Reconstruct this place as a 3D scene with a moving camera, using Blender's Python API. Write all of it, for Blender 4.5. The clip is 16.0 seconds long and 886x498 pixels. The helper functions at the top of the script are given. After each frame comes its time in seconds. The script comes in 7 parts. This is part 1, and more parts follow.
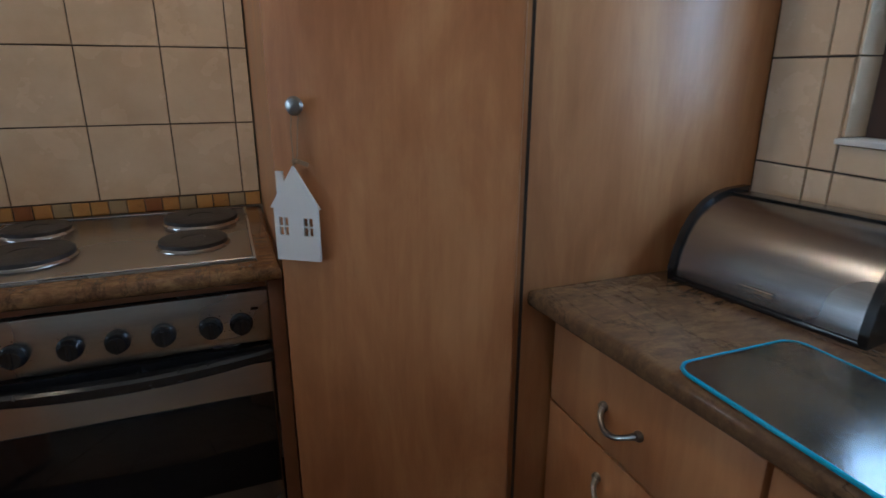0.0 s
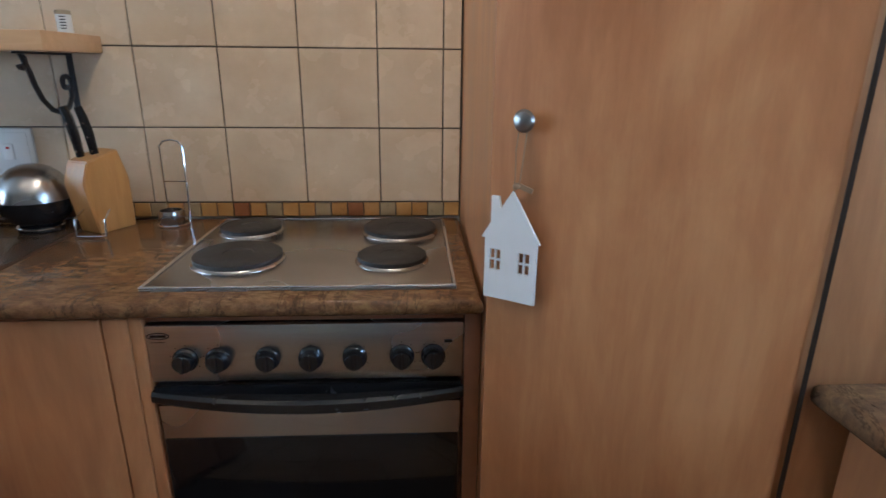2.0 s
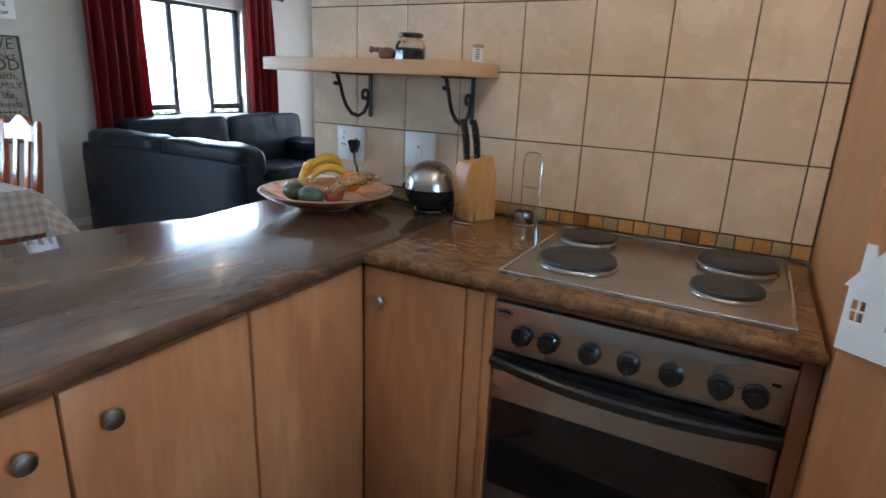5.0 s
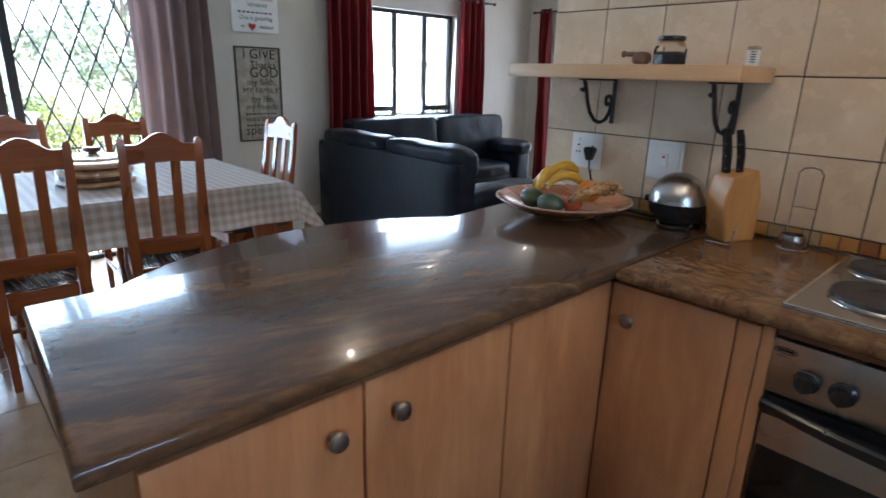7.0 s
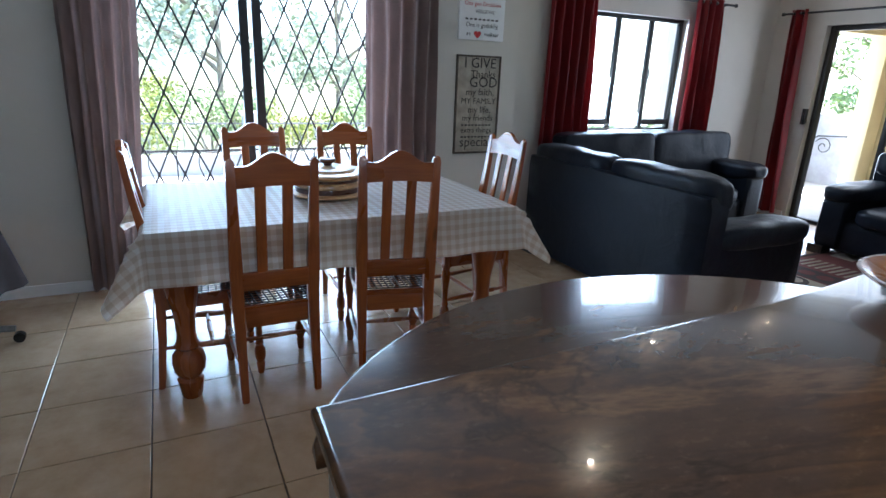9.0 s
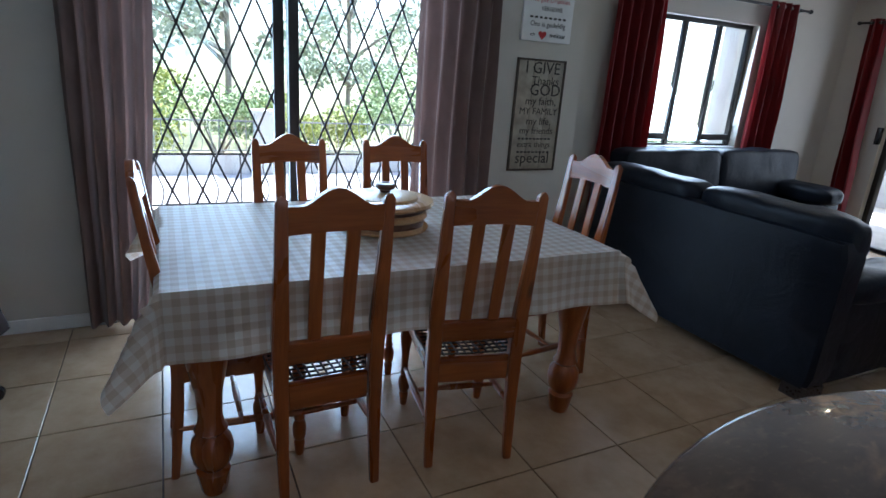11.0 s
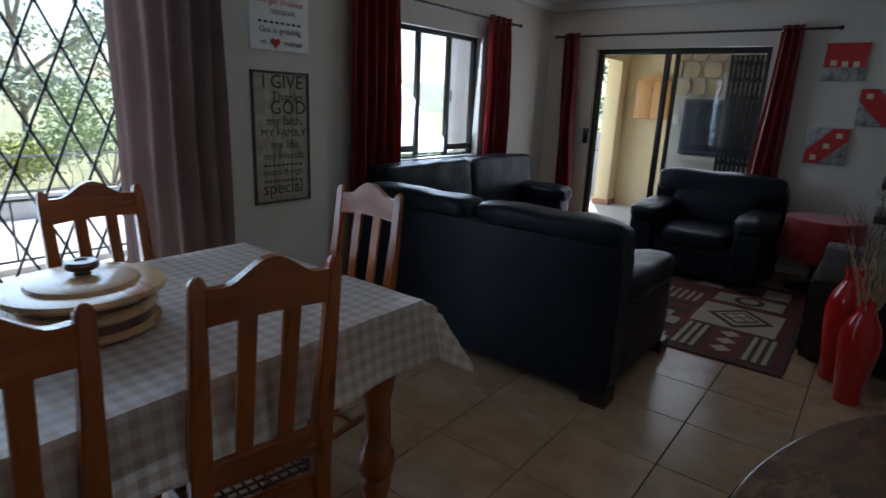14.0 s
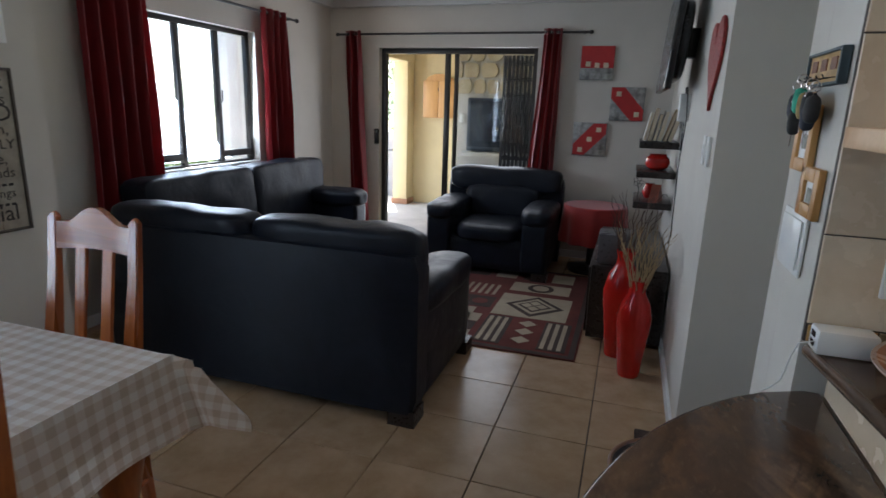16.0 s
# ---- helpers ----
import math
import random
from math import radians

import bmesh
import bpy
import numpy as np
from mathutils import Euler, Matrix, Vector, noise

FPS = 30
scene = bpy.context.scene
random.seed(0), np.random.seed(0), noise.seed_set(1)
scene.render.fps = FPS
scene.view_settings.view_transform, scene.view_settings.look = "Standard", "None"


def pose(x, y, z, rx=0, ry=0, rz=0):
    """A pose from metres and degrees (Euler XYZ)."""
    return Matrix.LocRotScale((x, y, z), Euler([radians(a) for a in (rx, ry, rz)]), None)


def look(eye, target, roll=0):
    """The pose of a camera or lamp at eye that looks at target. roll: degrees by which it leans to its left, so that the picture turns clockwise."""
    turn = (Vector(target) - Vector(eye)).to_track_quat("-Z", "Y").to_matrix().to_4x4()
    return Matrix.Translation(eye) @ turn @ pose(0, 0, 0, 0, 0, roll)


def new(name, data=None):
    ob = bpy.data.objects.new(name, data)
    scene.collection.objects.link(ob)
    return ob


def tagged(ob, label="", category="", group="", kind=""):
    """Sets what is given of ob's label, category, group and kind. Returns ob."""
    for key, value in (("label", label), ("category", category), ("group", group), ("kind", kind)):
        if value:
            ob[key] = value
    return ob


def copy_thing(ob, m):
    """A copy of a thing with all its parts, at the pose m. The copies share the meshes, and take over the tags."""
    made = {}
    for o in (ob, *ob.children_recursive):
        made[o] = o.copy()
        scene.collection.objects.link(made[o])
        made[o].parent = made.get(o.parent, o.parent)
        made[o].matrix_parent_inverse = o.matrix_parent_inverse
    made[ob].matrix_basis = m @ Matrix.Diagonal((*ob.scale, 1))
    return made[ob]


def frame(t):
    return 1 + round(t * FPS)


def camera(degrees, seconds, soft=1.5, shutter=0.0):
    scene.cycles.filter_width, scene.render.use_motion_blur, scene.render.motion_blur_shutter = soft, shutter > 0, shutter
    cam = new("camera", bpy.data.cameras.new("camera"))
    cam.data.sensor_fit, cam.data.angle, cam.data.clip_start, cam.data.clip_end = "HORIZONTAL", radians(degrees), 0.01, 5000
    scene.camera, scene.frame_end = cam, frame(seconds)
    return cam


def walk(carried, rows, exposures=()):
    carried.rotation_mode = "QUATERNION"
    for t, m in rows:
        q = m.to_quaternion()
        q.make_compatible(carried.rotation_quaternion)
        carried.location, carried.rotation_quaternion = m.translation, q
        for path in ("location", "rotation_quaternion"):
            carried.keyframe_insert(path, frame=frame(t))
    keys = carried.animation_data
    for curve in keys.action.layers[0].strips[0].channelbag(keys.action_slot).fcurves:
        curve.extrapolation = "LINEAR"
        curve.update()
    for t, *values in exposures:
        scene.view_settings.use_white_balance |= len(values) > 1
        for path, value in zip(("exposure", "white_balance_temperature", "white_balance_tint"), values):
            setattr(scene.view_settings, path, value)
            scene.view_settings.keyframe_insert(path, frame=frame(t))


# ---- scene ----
cam = camera(76.3, 16.0, soft=1.5, shutter=0.3)
PATH = [
    (0, (0.752, 0.412, 1.314), (1.436, 2.195, 0.718), 0.1),
    (0.5, (0.737, 0.473, 1.309), (1.298, 2.296, 0.706), 0.3),
    (1, (0.723, 0.558, 1.304), (1.152, 2.416, 0.7), 0.5),
    (1.5, (0.706, 0.62, 1.323), (0.986, 2.502, 0.707), 0.3),
    (2, (0.711, 0.626, 1.33), (0.809, 2.529, 0.723), 0.5),
    (2.5, (0.727, 0.633, 1.334), (0.606, 2.533, 0.721), 0.2),
    (3, (0.73, 0.611, 1.333), (0.399, 2.488, 0.728), 0.2),
    (3.5, (0.714, 0.593, 1.335), (0.202, 2.43, 0.732), 0.4),
    (4, (0.691, 0.561, 1.345), (0.032, 2.35, 0.741), 0.5),
    (4.2, (0.681, 0.544, 1.338), (-0.028, 2.319, 0.75), 1.1),
    (6.3, (0.593, 0.424, 1.361), (-0.638, 1.888, 0.776), 1.6),
    (6.5, (0.565, 0.419, 1.36), (-0.715, 1.838, 0.77), 1.4),
    (7, (0.492, 0.393, 1.361), (-0.897, 1.704, 0.77), 1.6),
    (7.5, (0.372, 0.369, 1.369), (-1.127, 1.551, 0.772), 1.7),
    (8, (0.238, 0.363, 1.388), (-1.368, 1.398, 0.795), 2.2),
    (8.5, (0.081, 0.342, 1.381), (-1.585, 1.277, 0.788), 2.3),
    (9, (-0.042, 0.334, 1.392), (-1.752, 1.183, 0.797), 2.3),
    (11.3, (-0.82, 0.269, 1.409), (-2.527, 1.126, 0.816), 4.2),
    (11.5, (-0.875, 0.299, 1.404), (-2.586, 1.155, 0.821), 4.0),
    (12, (-0.991, 0.34, 1.419), (-2.681, 1.241, 0.844), 3.8),
    (12.5, (-1.08, 0.38, 1.427), (-2.714, 1.388, 0.865), 3.7),
    (13, (-1.163, 0.393, 1.434), (-2.67, 1.589, 0.89), 3.4),
    (13.5, (-1.208, 0.422, 1.425), (-2.543, 1.814, 0.897), 3.0),
    (14, (-1.231, 0.511, 1.418), (-2.408, 2.045, 0.906), 2.5),
    (14.5, (-1.255, 0.628, 1.422), (-2.287, 2.265, 0.917), 2.2),
    (15, (-1.256, 0.697, 1.42), (-2.158, 2.412, 0.925), 2.0),
    (15.5, (-1.263, 0.744, 1.421), (-2.013, 2.531, 0.929), 2.0),
    (16, (-1.277, 0.81, 1.416), (-1.873, 2.656, 0.931), 1.8),
]
EXPOSURES = [(0.0, 2.35, 5500, 9), (1.5, 2.9, 5350, 8), (3.0, 3.55, 5150, 7), (4.2, 3.35, 5300, 8), (6.5, 2.95, 5600, 10), (9.0, 2.7, 5400, 9), (11.5, 1.9, 5350, 8),
             (12.5, 1.5, 5300, 6), (14.0, 1.3, 5700, 10), (15.0, 1.75, 5900, 11), (16.0, 2.2, 6050, 12)]
walk(cam, [(t, look(eye, target, roll)) for t, eye, target, roll in PATH], EXPOSURES)

# exterior light
world = bpy.data.worlds.new("world")
scene.world = world
world.use_nodes = True
wn = world.node_tree.nodes
sky = wn.new("ShaderNodeTexSky")
sky.sky_type = "NISHITA"
sky.sun_disc = False
SUN_EL, SUN_ROT = radians(58), radians(-28)
sky.sun_elevation, sky.sun_rotation = SUN_EL, SUN_ROT
sky.dust_density = 2.0
world.node_tree.links.new(sky.outputs[0], wn["Background"].inputs[0])
wn["Background"].inputs[1].default_value = 0.15

sun_dir = Vector((math.sin(SUN_ROT) * math.cos(SUN_EL), math.cos(SUN_ROT) * math.cos(SUN_EL), math.sin(SUN_EL)))
sun = new("sun", bpy.data.lights.new("sun", "SUN"))
sun.data.energy, sun.data.angle, sun.data.color = 5.0, radians(0.6), (1.0, 0.95, 0.87)
sun.matrix_world = look(sun_dir * 30, (0, 0, 0))


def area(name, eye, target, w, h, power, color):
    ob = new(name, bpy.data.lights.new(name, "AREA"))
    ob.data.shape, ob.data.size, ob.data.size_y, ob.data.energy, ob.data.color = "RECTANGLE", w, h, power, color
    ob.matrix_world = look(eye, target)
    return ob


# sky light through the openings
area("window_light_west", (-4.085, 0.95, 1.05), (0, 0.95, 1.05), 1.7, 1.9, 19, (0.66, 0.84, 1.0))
area("window_light_living", (-4.49, 4.6, 1.45), (0, 4.4, 1.2), 1.1, 1.0, 5, (0.74, 0.87, 1.0))
area("window_light_patio", (-3.05, 6.49, 1.05), (-2.6, 0, 0.8), 1.5, 1.9, 4.5, (0.9, 0.94, 1.0))
area("window_light_kitchen", (1.93, 0.72, 1.42), (0.0, 0.72, 1.42), 0.8, 0.42, 1.5, (0.6, 0.82, 1.0))

area("patio_sky_light", (-5.6, 7.95, 1.3), (-2.5, 7.95, 1.3), 1.9, 1.9, 16, (0.9, 0.95, 1.0))

def downlight(x, y, power):
    lamp = new("downlight_bulb", bpy.data.lights.new("downlight_bulb", "SPOT"))
    lamp.data.energy, lamp.data.color, lamp.data.spot_size, lamp.data.spot_blend = power, (1.0, 0.77, 0.53), radians(140), 0.6
    lamp.data.shadow_soft_size = 0.012
    lamp.matrix_world = look((x, y, 2.446), (x, y + 0.01, 0))


for lx, ly, lp in ((0.62, 1.32, 2.5), (-0.35, 0.75, 0.3), (0.75, 0.1, 0.85), (-1.94, 1.99, 1.1), (-3.58, 3.97, 0.15), (-3.55, 5.6, 0.15)):
    downlight(lx, ly, lp)


# ---- materials ----
class Mat:
    """A small builder of node materials on local coordinates in metres."""

    def __init__(self, name):
        self.m = bpy.data.materials.new(name)
        self.m.use_nodes = True
        self.t = self.m.node_tree
        self.b = self.t.nodes["Principled BSDF"]
        self.co = self.node("ShaderNodeTexCoord").outputs["Object"]

    def node(self, kind, **sets):
        n = self.t.nodes.new(kind)
        for k, v in sets.items():
            n.inputs[k.replace("_", " ")].default_value = v
        return n

    def link(self, a, b):
        self.t.links.new(a, b)

    def shifted(self, amount=5.0):
        """Coordinates moved by the object's random number."""
        info = self.node("ShaderNodeObjectInfo")
        mul = self.t.nodes.new("ShaderNodeMath")
        mul.operation = "MULTIPLY"
        mul.inputs[1].default_value = amount
        self.link(info.outputs["Random"], mul.inputs[0])
        add = self.t.nodes.new("ShaderNodeVectorMath")
        add.operation = "ADD"
        self.link(self.co, add.inputs[0])
        self.link(mul.outputs[0], add.inputs[1])
        self.co = add.outputs[0]
        return info.outputs["Random"]

    def scaled(self, s, rot=(0, 0, 0)):
        mp = self.node("ShaderNodeMapping")
        mp.inputs["Scale"].default_value = s
        mp.inputs["Rotation"].default_value = rot
        self.link(self.co, mp.inputs["Vector"])
        return mp.outputs[0]

    def noise(self, scale, detail=4.0, rough=0.55, co=None, distortion=0.0):
        n = self.node("ShaderNodeTexNoise", Scale=scale, Detail=detail, Roughness=rough, Distortion=distortion)
        self.link(co if co is not None else self.co, n.inputs["Vector"])
        return n.outputs["Fac"]

    def ramp(self, fac, stops):
        r = self.t.nodes.new("ShaderNodeValToRGB")
        while len(r.color_ramp.elements) < len(stops):
            r.color_ramp.elements.new(0.5)
        for e, (p, c) in zip(r.color_ramp.elements, stops):
            e.position, e.color = p, (*c, 1) if len(c) == 3 else c
        self.link(fac, r.inputs[0])
        return r.outputs[0]

    def mix(self, fac, a, b, blend="MIX"):
        n = self.t.nodes.new("ShaderNodeMix")
        n.data_type, n.blend_type = "RGBA", blend
        for v, s in ((fac, n.inputs[0]), (a, n.inputs[6]), (b, n.inputs[7])):
            if isinstance(v, (int, float)):
                s.default_value = v
            elif isinstance(v, tuple):
                s.default_value = (*v, 1)
            else:
                self.link(v, s)
        return n.outputs[2]

    def maths(self, op, a, b=0.0):
        n = self.t.nodes.new("ShaderNodeMath")
        n.operation = op
        for v, s in ((a, n.inputs[0]), (b, n.inputs[1])):
            if isinstance(v, (int, float)):
                s.default_value = v
            else:
                self.link(v, s)
        return n.outputs[0]

    def bump(self, height, strength=0.2, dist=0.002):
        n = self.node("ShaderNodeBump", Strength=strength, Distance=dist)
        self.link(height, n.inputs["Height"])
        self.link(n.outputs[0], self.b.inputs["Normal"])

    def done(self, color=None, rough=0.5, metal=0.0, **more):
        if color is not None:
            if isinstance(color, tuple):
                self.b.inputs["Base Color"].default_value = (*color, 1)
            else:
                self.link(color, self.b.inputs["Base Color"])
        if isinstance(rough, (int, float)):
            self.b.inputs["Roughness"].default_value = rough
        else:
            self.link(rough, self.b.inputs["Roughness"])
        self.b.inputs["Metallic"].default_value = metal
        for k, v in more.items():
            self.b.inputs[k.replace("_", " ")].default_value = v
        return self.m


def shade(c, k):
    return tuple(min(1.0, v * k) for v in c)


def plain(name, c, rough=0.5, metal=0.0, vary=0.12, scale=9.0, grain=0.0, **more):
    m = Mat(name)
    f = m.noise(scale, 5.0)
    col = m.ramp(f, [(0.3, shade(c, 1 - vary)), (0.7, shade(c, 1 + vary))])
    r = m.ramp(m.noise(scale * 3.1, 3.0), [(0.3, (max(0.02, rough - 0.06),) * 3), (0.7, (min(1, rough + 0.06),) * 3)])
    if grain:
        m.bump(m.noise(scale * 22, 4.0), grain, 0.001)
    return m.done(col, r, metal, **more)


def wood(name, dark, light, along="z", rough=0.42, scale=1.0, knots=False, bumpy=0.12, coat=0.0):
    m = Mat(name)
    m.shifted(7.0)
    s = {"x": (1.2, 16, 16), "y": (16, 1.2, 16), "z": (16, 16, 1.2)}[along]
    s2 = {"x": (0.6, 5, 5), "y": (5, 0.6, 5), "z": (5, 5, 0.6)}[along]
    fine = m.noise(scale * 5.0, 6.0, 0.65, m.scaled(s), 0.4)
    broad = m.noise(scale * 1.6, 3.0, 0.5, m.scaled(s2), 0.8)
    both = m.maths("ADD", m.maths("MULTIPLY", fine, 0.4), m.maths("MULTIPLY", broad, 0.6))
    col = m.ramp(both, [(0.36, dark), (0.5, tuple((a + b) / 2 for a, b in zip(dark, light))), (0.62, light)])
    if knots:
        v = m.node("ShaderNodeTexVoronoi", Scale=4.2)
        m.link(m.scaled({"x": (0.5, 2, 2), "y": (2, 0.5, 2), "z": (2, 2, 0.5)}[along]), v.inputs["Vector"])
        k = m.ramp(v.outputs["Distance"], [(0.05, (1, 1, 1)), (0.13, (0, 0, 0))])
        col = m.mix(m.maths("MULTIPLY", k, 0.8), col, shade(dark, 0.35))
    m.bump(fine, bumpy, 0.0006)
    r = m.ramp(broad, [(0.3, (rough - 0.07,) * 3), (0.7, (rough + 0.07,) * 3)])
    return m.done(col, r, 0.0, Coat_Weight=coat, Coat_Roughness=0.15)


def granite(name, tone, swirl=True, grey=0.0):
    m = Mat(name)
    if swirl:
        long = m.scaled((1.0, 0.42, 1.0), (0, 0, -0.35))
        warp = m.noise(1.25, 6.0, 0.58, long, 1.5)
        base = m.ramp(warp, [(0.33, shade((0.062, 0.038, 0.026), tone)), (0.45, shade((0.085, 0.047, 0.028), tone)), (0.495, shade((0.13, 0.066, 0.031), tone)),
                             (0.52, shade((0.075, 0.042, 0.026), tone)), (0.58, shade((0.125, 0.066, 0.032), tone)), (0.68, shade((0.07, 0.046, 0.033), tone))])
        clouds = m.ramp(m.noise(1.1, 3.0, 0.55, None, 0.6), [(0.46, (0, 0, 0)), (0.62, (0.75, 0.75, 0.75))])
        col = m.mix(clouds, base, shade((0.075, 0.05, 0.036), tone))
        crack = m.ramp(m.noise(1.15, 7.0, 0.6, long, 0.9), [(0.482, (0, 0, 0)), (0.5, (0.38, 0.38, 0.38)), (0.519, (0, 0, 0))])
        some = m.ramp(m.noise(2.4, 3.0), [(0.44, (0, 0, 0)), (0.56, (1, 1, 1))])
        col = m.mix(m.mix(1.0, crack, some, "MULTIPLY"), col, shade((0.3, 0.17, 0.08), tone))
        dark = m.ramp(m.noise(1.7, 7.0, 0.62, m.scaled((1.0, 0.3, 1.0), (0, 0, -0.3)), 0.6), [(0.488, (0, 0, 0)), (0.5, (0.55, 0.55, 0.55)), (0.513, (0, 0, 0))])
        col = m.mix(m.mix(1.0, dark, some, "MULTIPLY"), col, shade((0.022, 0.014, 0.011), tone))
        flecks = m.ramp(m.noise(75, 5.0, 0.7, long, 0.4), [(0.56, (0, 0, 0)), (0.7, (0.35, 0.35, 0.35))])
        col = m.mix(flecks, col, shade((0.2, 0.125, 0.07), tone))
        grain = m.noise(20, 8.0, 0.75, long, 0.3)
        col = m.mix(m.ramp(grain, [(0.42, (0, 0, 0)), (0.7, (0.5, 0.5, 0.5))]), col, shade((0.036, 0.022, 0.016), tone))
    else:
        long = m.scaled((0.7, 1.5, 1.3), (0, 0, 0.3))
        fine = m.ramp(m.noise(38, 8.0, 0.75, long, 0.3), [(0.3, shade((0.04, 0.022, 0.014), tone)), (0.48, shade((0.15, 0.075, 0.033), tone)), (0.62, shade((0.27, 0.155, 0.065), tone)), (0.75, shade((0.1, 0.06, 0.035), tone))])
        broad = m.ramp(m.noise(4, 4.0, 0.6, long, 1.2), [(0.35, (0, 0, 0)), (0.7, (0.6, 0.6, 0.6))])
        col = m.mix(broad, fine, shade((0.16, 0.075, 0.036), tone))
        col = m.mix(grey, col, shade((0.16, 0.125, 0.085), tone))
        veins = m.ramp(m.noise(6, 7.0, 0.65, m.scaled((2.2, 0.6, 1.0), (0, 0, 0.9)), 0.5), [(0.485, (0, 0, 0)), (0.5, (0.7, 0.7, 0.7)), (0.515, (0, 0, 0))])
        col = m.mix(veins, col, shade((0.03, 0.019, 0.013), tone))
    return m.done(col, m.ramp(m.noise(14, 4.0), [(0.3, (0.2,) * 3), (0.7, (0.22,) * 3)]), 0.0, Specular_IOR_Level=0.16, Coat_Weight=0.32, Coat_Roughness=0.035)


def tile_glaze(name, low, high, rough=0.25, spots=0.0):
    m = Mat(name)
    rnd = m.shifted(9.0)
    f = m.noise(6.5, 6.0, 0.6)
    col = m.ramp(f, [(0.3, low), (0.68, high)])
    col = m.mix(m.maths("MULTIPLY", rnd, 0.25), col, shade(low, 0.88))
    if spots:
        col = m.mix(m.ramp(m.noise(60, 4.0), [(0.6, (0, 0, 0)), (0.75, (spots,) * 3)]), col, shade(low, 0.5))
    m.bump(m.noise(9, 3.0), 0.25, 0.002)
    return m.done(col, m.ramp(m.noise(11, 4.0), [(0.3, (rough - 0.02,) * 3), (0.7, (rough + 0.03,) * 3)]))


WALL = plain("wall_paint_white", (0.56, 0.525, 0.47), 0.75, vary=0.04, scale=3, grain=0.15)
WALL_WARM = plain("wall_paint_beige", (0.5, 0.46, 0.4), 0.75, vary=0.04, scale=3, grain=0.15)
CEIL = plain("ceiling_paint", (0.62, 0.61, 0.58), 0.85, vary=0.03, scale=2)
GROUT = plain("grout_dark", (0.075, 0.06, 0.05), 0.9, vary=0.3, scale=30)
FLOOR_TILE = tile_glaze("floor_tile_cream", (0.34, 0.225, 0.13), (0.48, 0.345, 0.225), 0.22)
WALL_TILE = tile_glaze("wall_tile_cream", (0.60, 0.455, 0.31), (0.73, 0.595, 0.435), 0.26)


def laminate():
    m = Mat("beech_laminate")
    m.shifted(7.0)
    fine = m.noise(55, 5.0, 0.6, m.scaled((1, 1, 0.09)), 0.5)
    broad = m.noise(7, 5.0, 0.6, m.scaled((1, 1, 0.3)), 0.6)
    both = m.maths("ADD", m.maths("MULTIPLY", fine, 0.22), m.maths("MULTIPLY", broad, 0.78))
    col = m.ramp(both, [(0.36, (0.36, 0.15, 0.06)), (0.5, (0.445, 0.20, 0.083)), (0.64, (0.54, 0.27, 0.118))])
    return m.done(col, m.ramp(broad, [(0.3, (0.3,) * 3), (0.7, (0.4,) * 3)]))


LAMINATE = laminate()
LAMINATE_Y = wood("beech_laminate_shelf", (0.5, 0.30, 0.15), (0.62, 0.4, 0.22), "x", 0.38, 0.7, bumpy=0.03)
EDGE = plain("laminate_edge_brown", (0.2, 0.085, 0.04), 0.45)
# near-black colour that stands for the shade inside the cupboard's door gap
GAP_SHADE = plain("gap_shade", (0.03, 0.018, 0.012), 0.8)
GRANITE = granite("granite_brown", 1.0)
GRANITE_GOLD = granite("granite_gold", 0.95, False)
GRANITE_EAST = granite("granite_grey_gold", 0.8, False, 0.3)


def brushed(name, c):
    m = Mat(name)
    f = m.noise(60, 3.0, 0.5, m.scaled((0.08, 0.08, 3.0)))
    m.bump(f, 0.08, 0.0004)
    return m.done(m.ramp(f, [(0.3, shade(c, 0.93)), (0.7, shade(c, 1.05))]), m.ramp(m.noise(2.5, 2.0), [(0.3, (0.24,) * 3), (0.7, (0.3,) * 3)]), 1.0)


STEEL = brushed("brushed_steel", (0.44, 0.425, 0.41))
CHROME = plain("chrome", (0.75, 0.75, 0.76), 0.1, 1.0, 0.03)
PEWTER = plain("pewter_metal", (0.3, 0.29, 0.28), 0.35, 1.0, 0.15, 60)
BLACK = plain("black_plastic", (0.012, 0.012, 0.013), 0.22, vary=0.2)
IRON = plain("black_iron", (0.014, 0.013, 0.014), 0.45, 0.0, 0.2, 30, 0.2)
CAST = plain("cast_iron_plate", (0.028, 0.026, 0.026), 0.5, 0.0, 0.2, 60, 0.4)
OVEN_GLASS = plain("oven_glass", (0.006, 0.006, 0.007), 0.06, vary=0.1)
PINE = wood("orange_pine", (0.20, 0.046, 0.009), (0.35, 0.10, 0.02), "z", 0.3, 1.0, True, 0.1, 0.3)
PINE_Y = wood("orange_pine_rail", (0.20, 0.046, 0.009), (0.35, 0.10, 0.02), "y", 0.3, 1.0, False, 0.1, 0.3)
WHITE = plain("white_plastic", (0.72, 0.72, 0.7), 0.35, vary=0.03)
WHITE_PAINT = plain("white_board", (0.75, 0.75, 0.74), 0.5, vary=0.04, scale=14)
BRONZE = plain("bronze_aluminium", (0.03, 0.027, 0.025), 0.4, 0.3, 0.15)
RED = plain("red_glaze", (0.42, 0.012, 0.008), 0.12, vary=0.15)
BLACKWOOD = plain("dark_veneer", (0.018, 0.012, 0.01), 0.3, vary=0.3, scale=20)


def glass_mat(name, tint=(0.95, 0.97, 0.97), rough=0.0):
    m = Mat(name)
    return m.done(tint, rough, 0.0, Transmission_Weight=1.0, IOR=1.45)


GLASS = glass_mat("clear_glass")


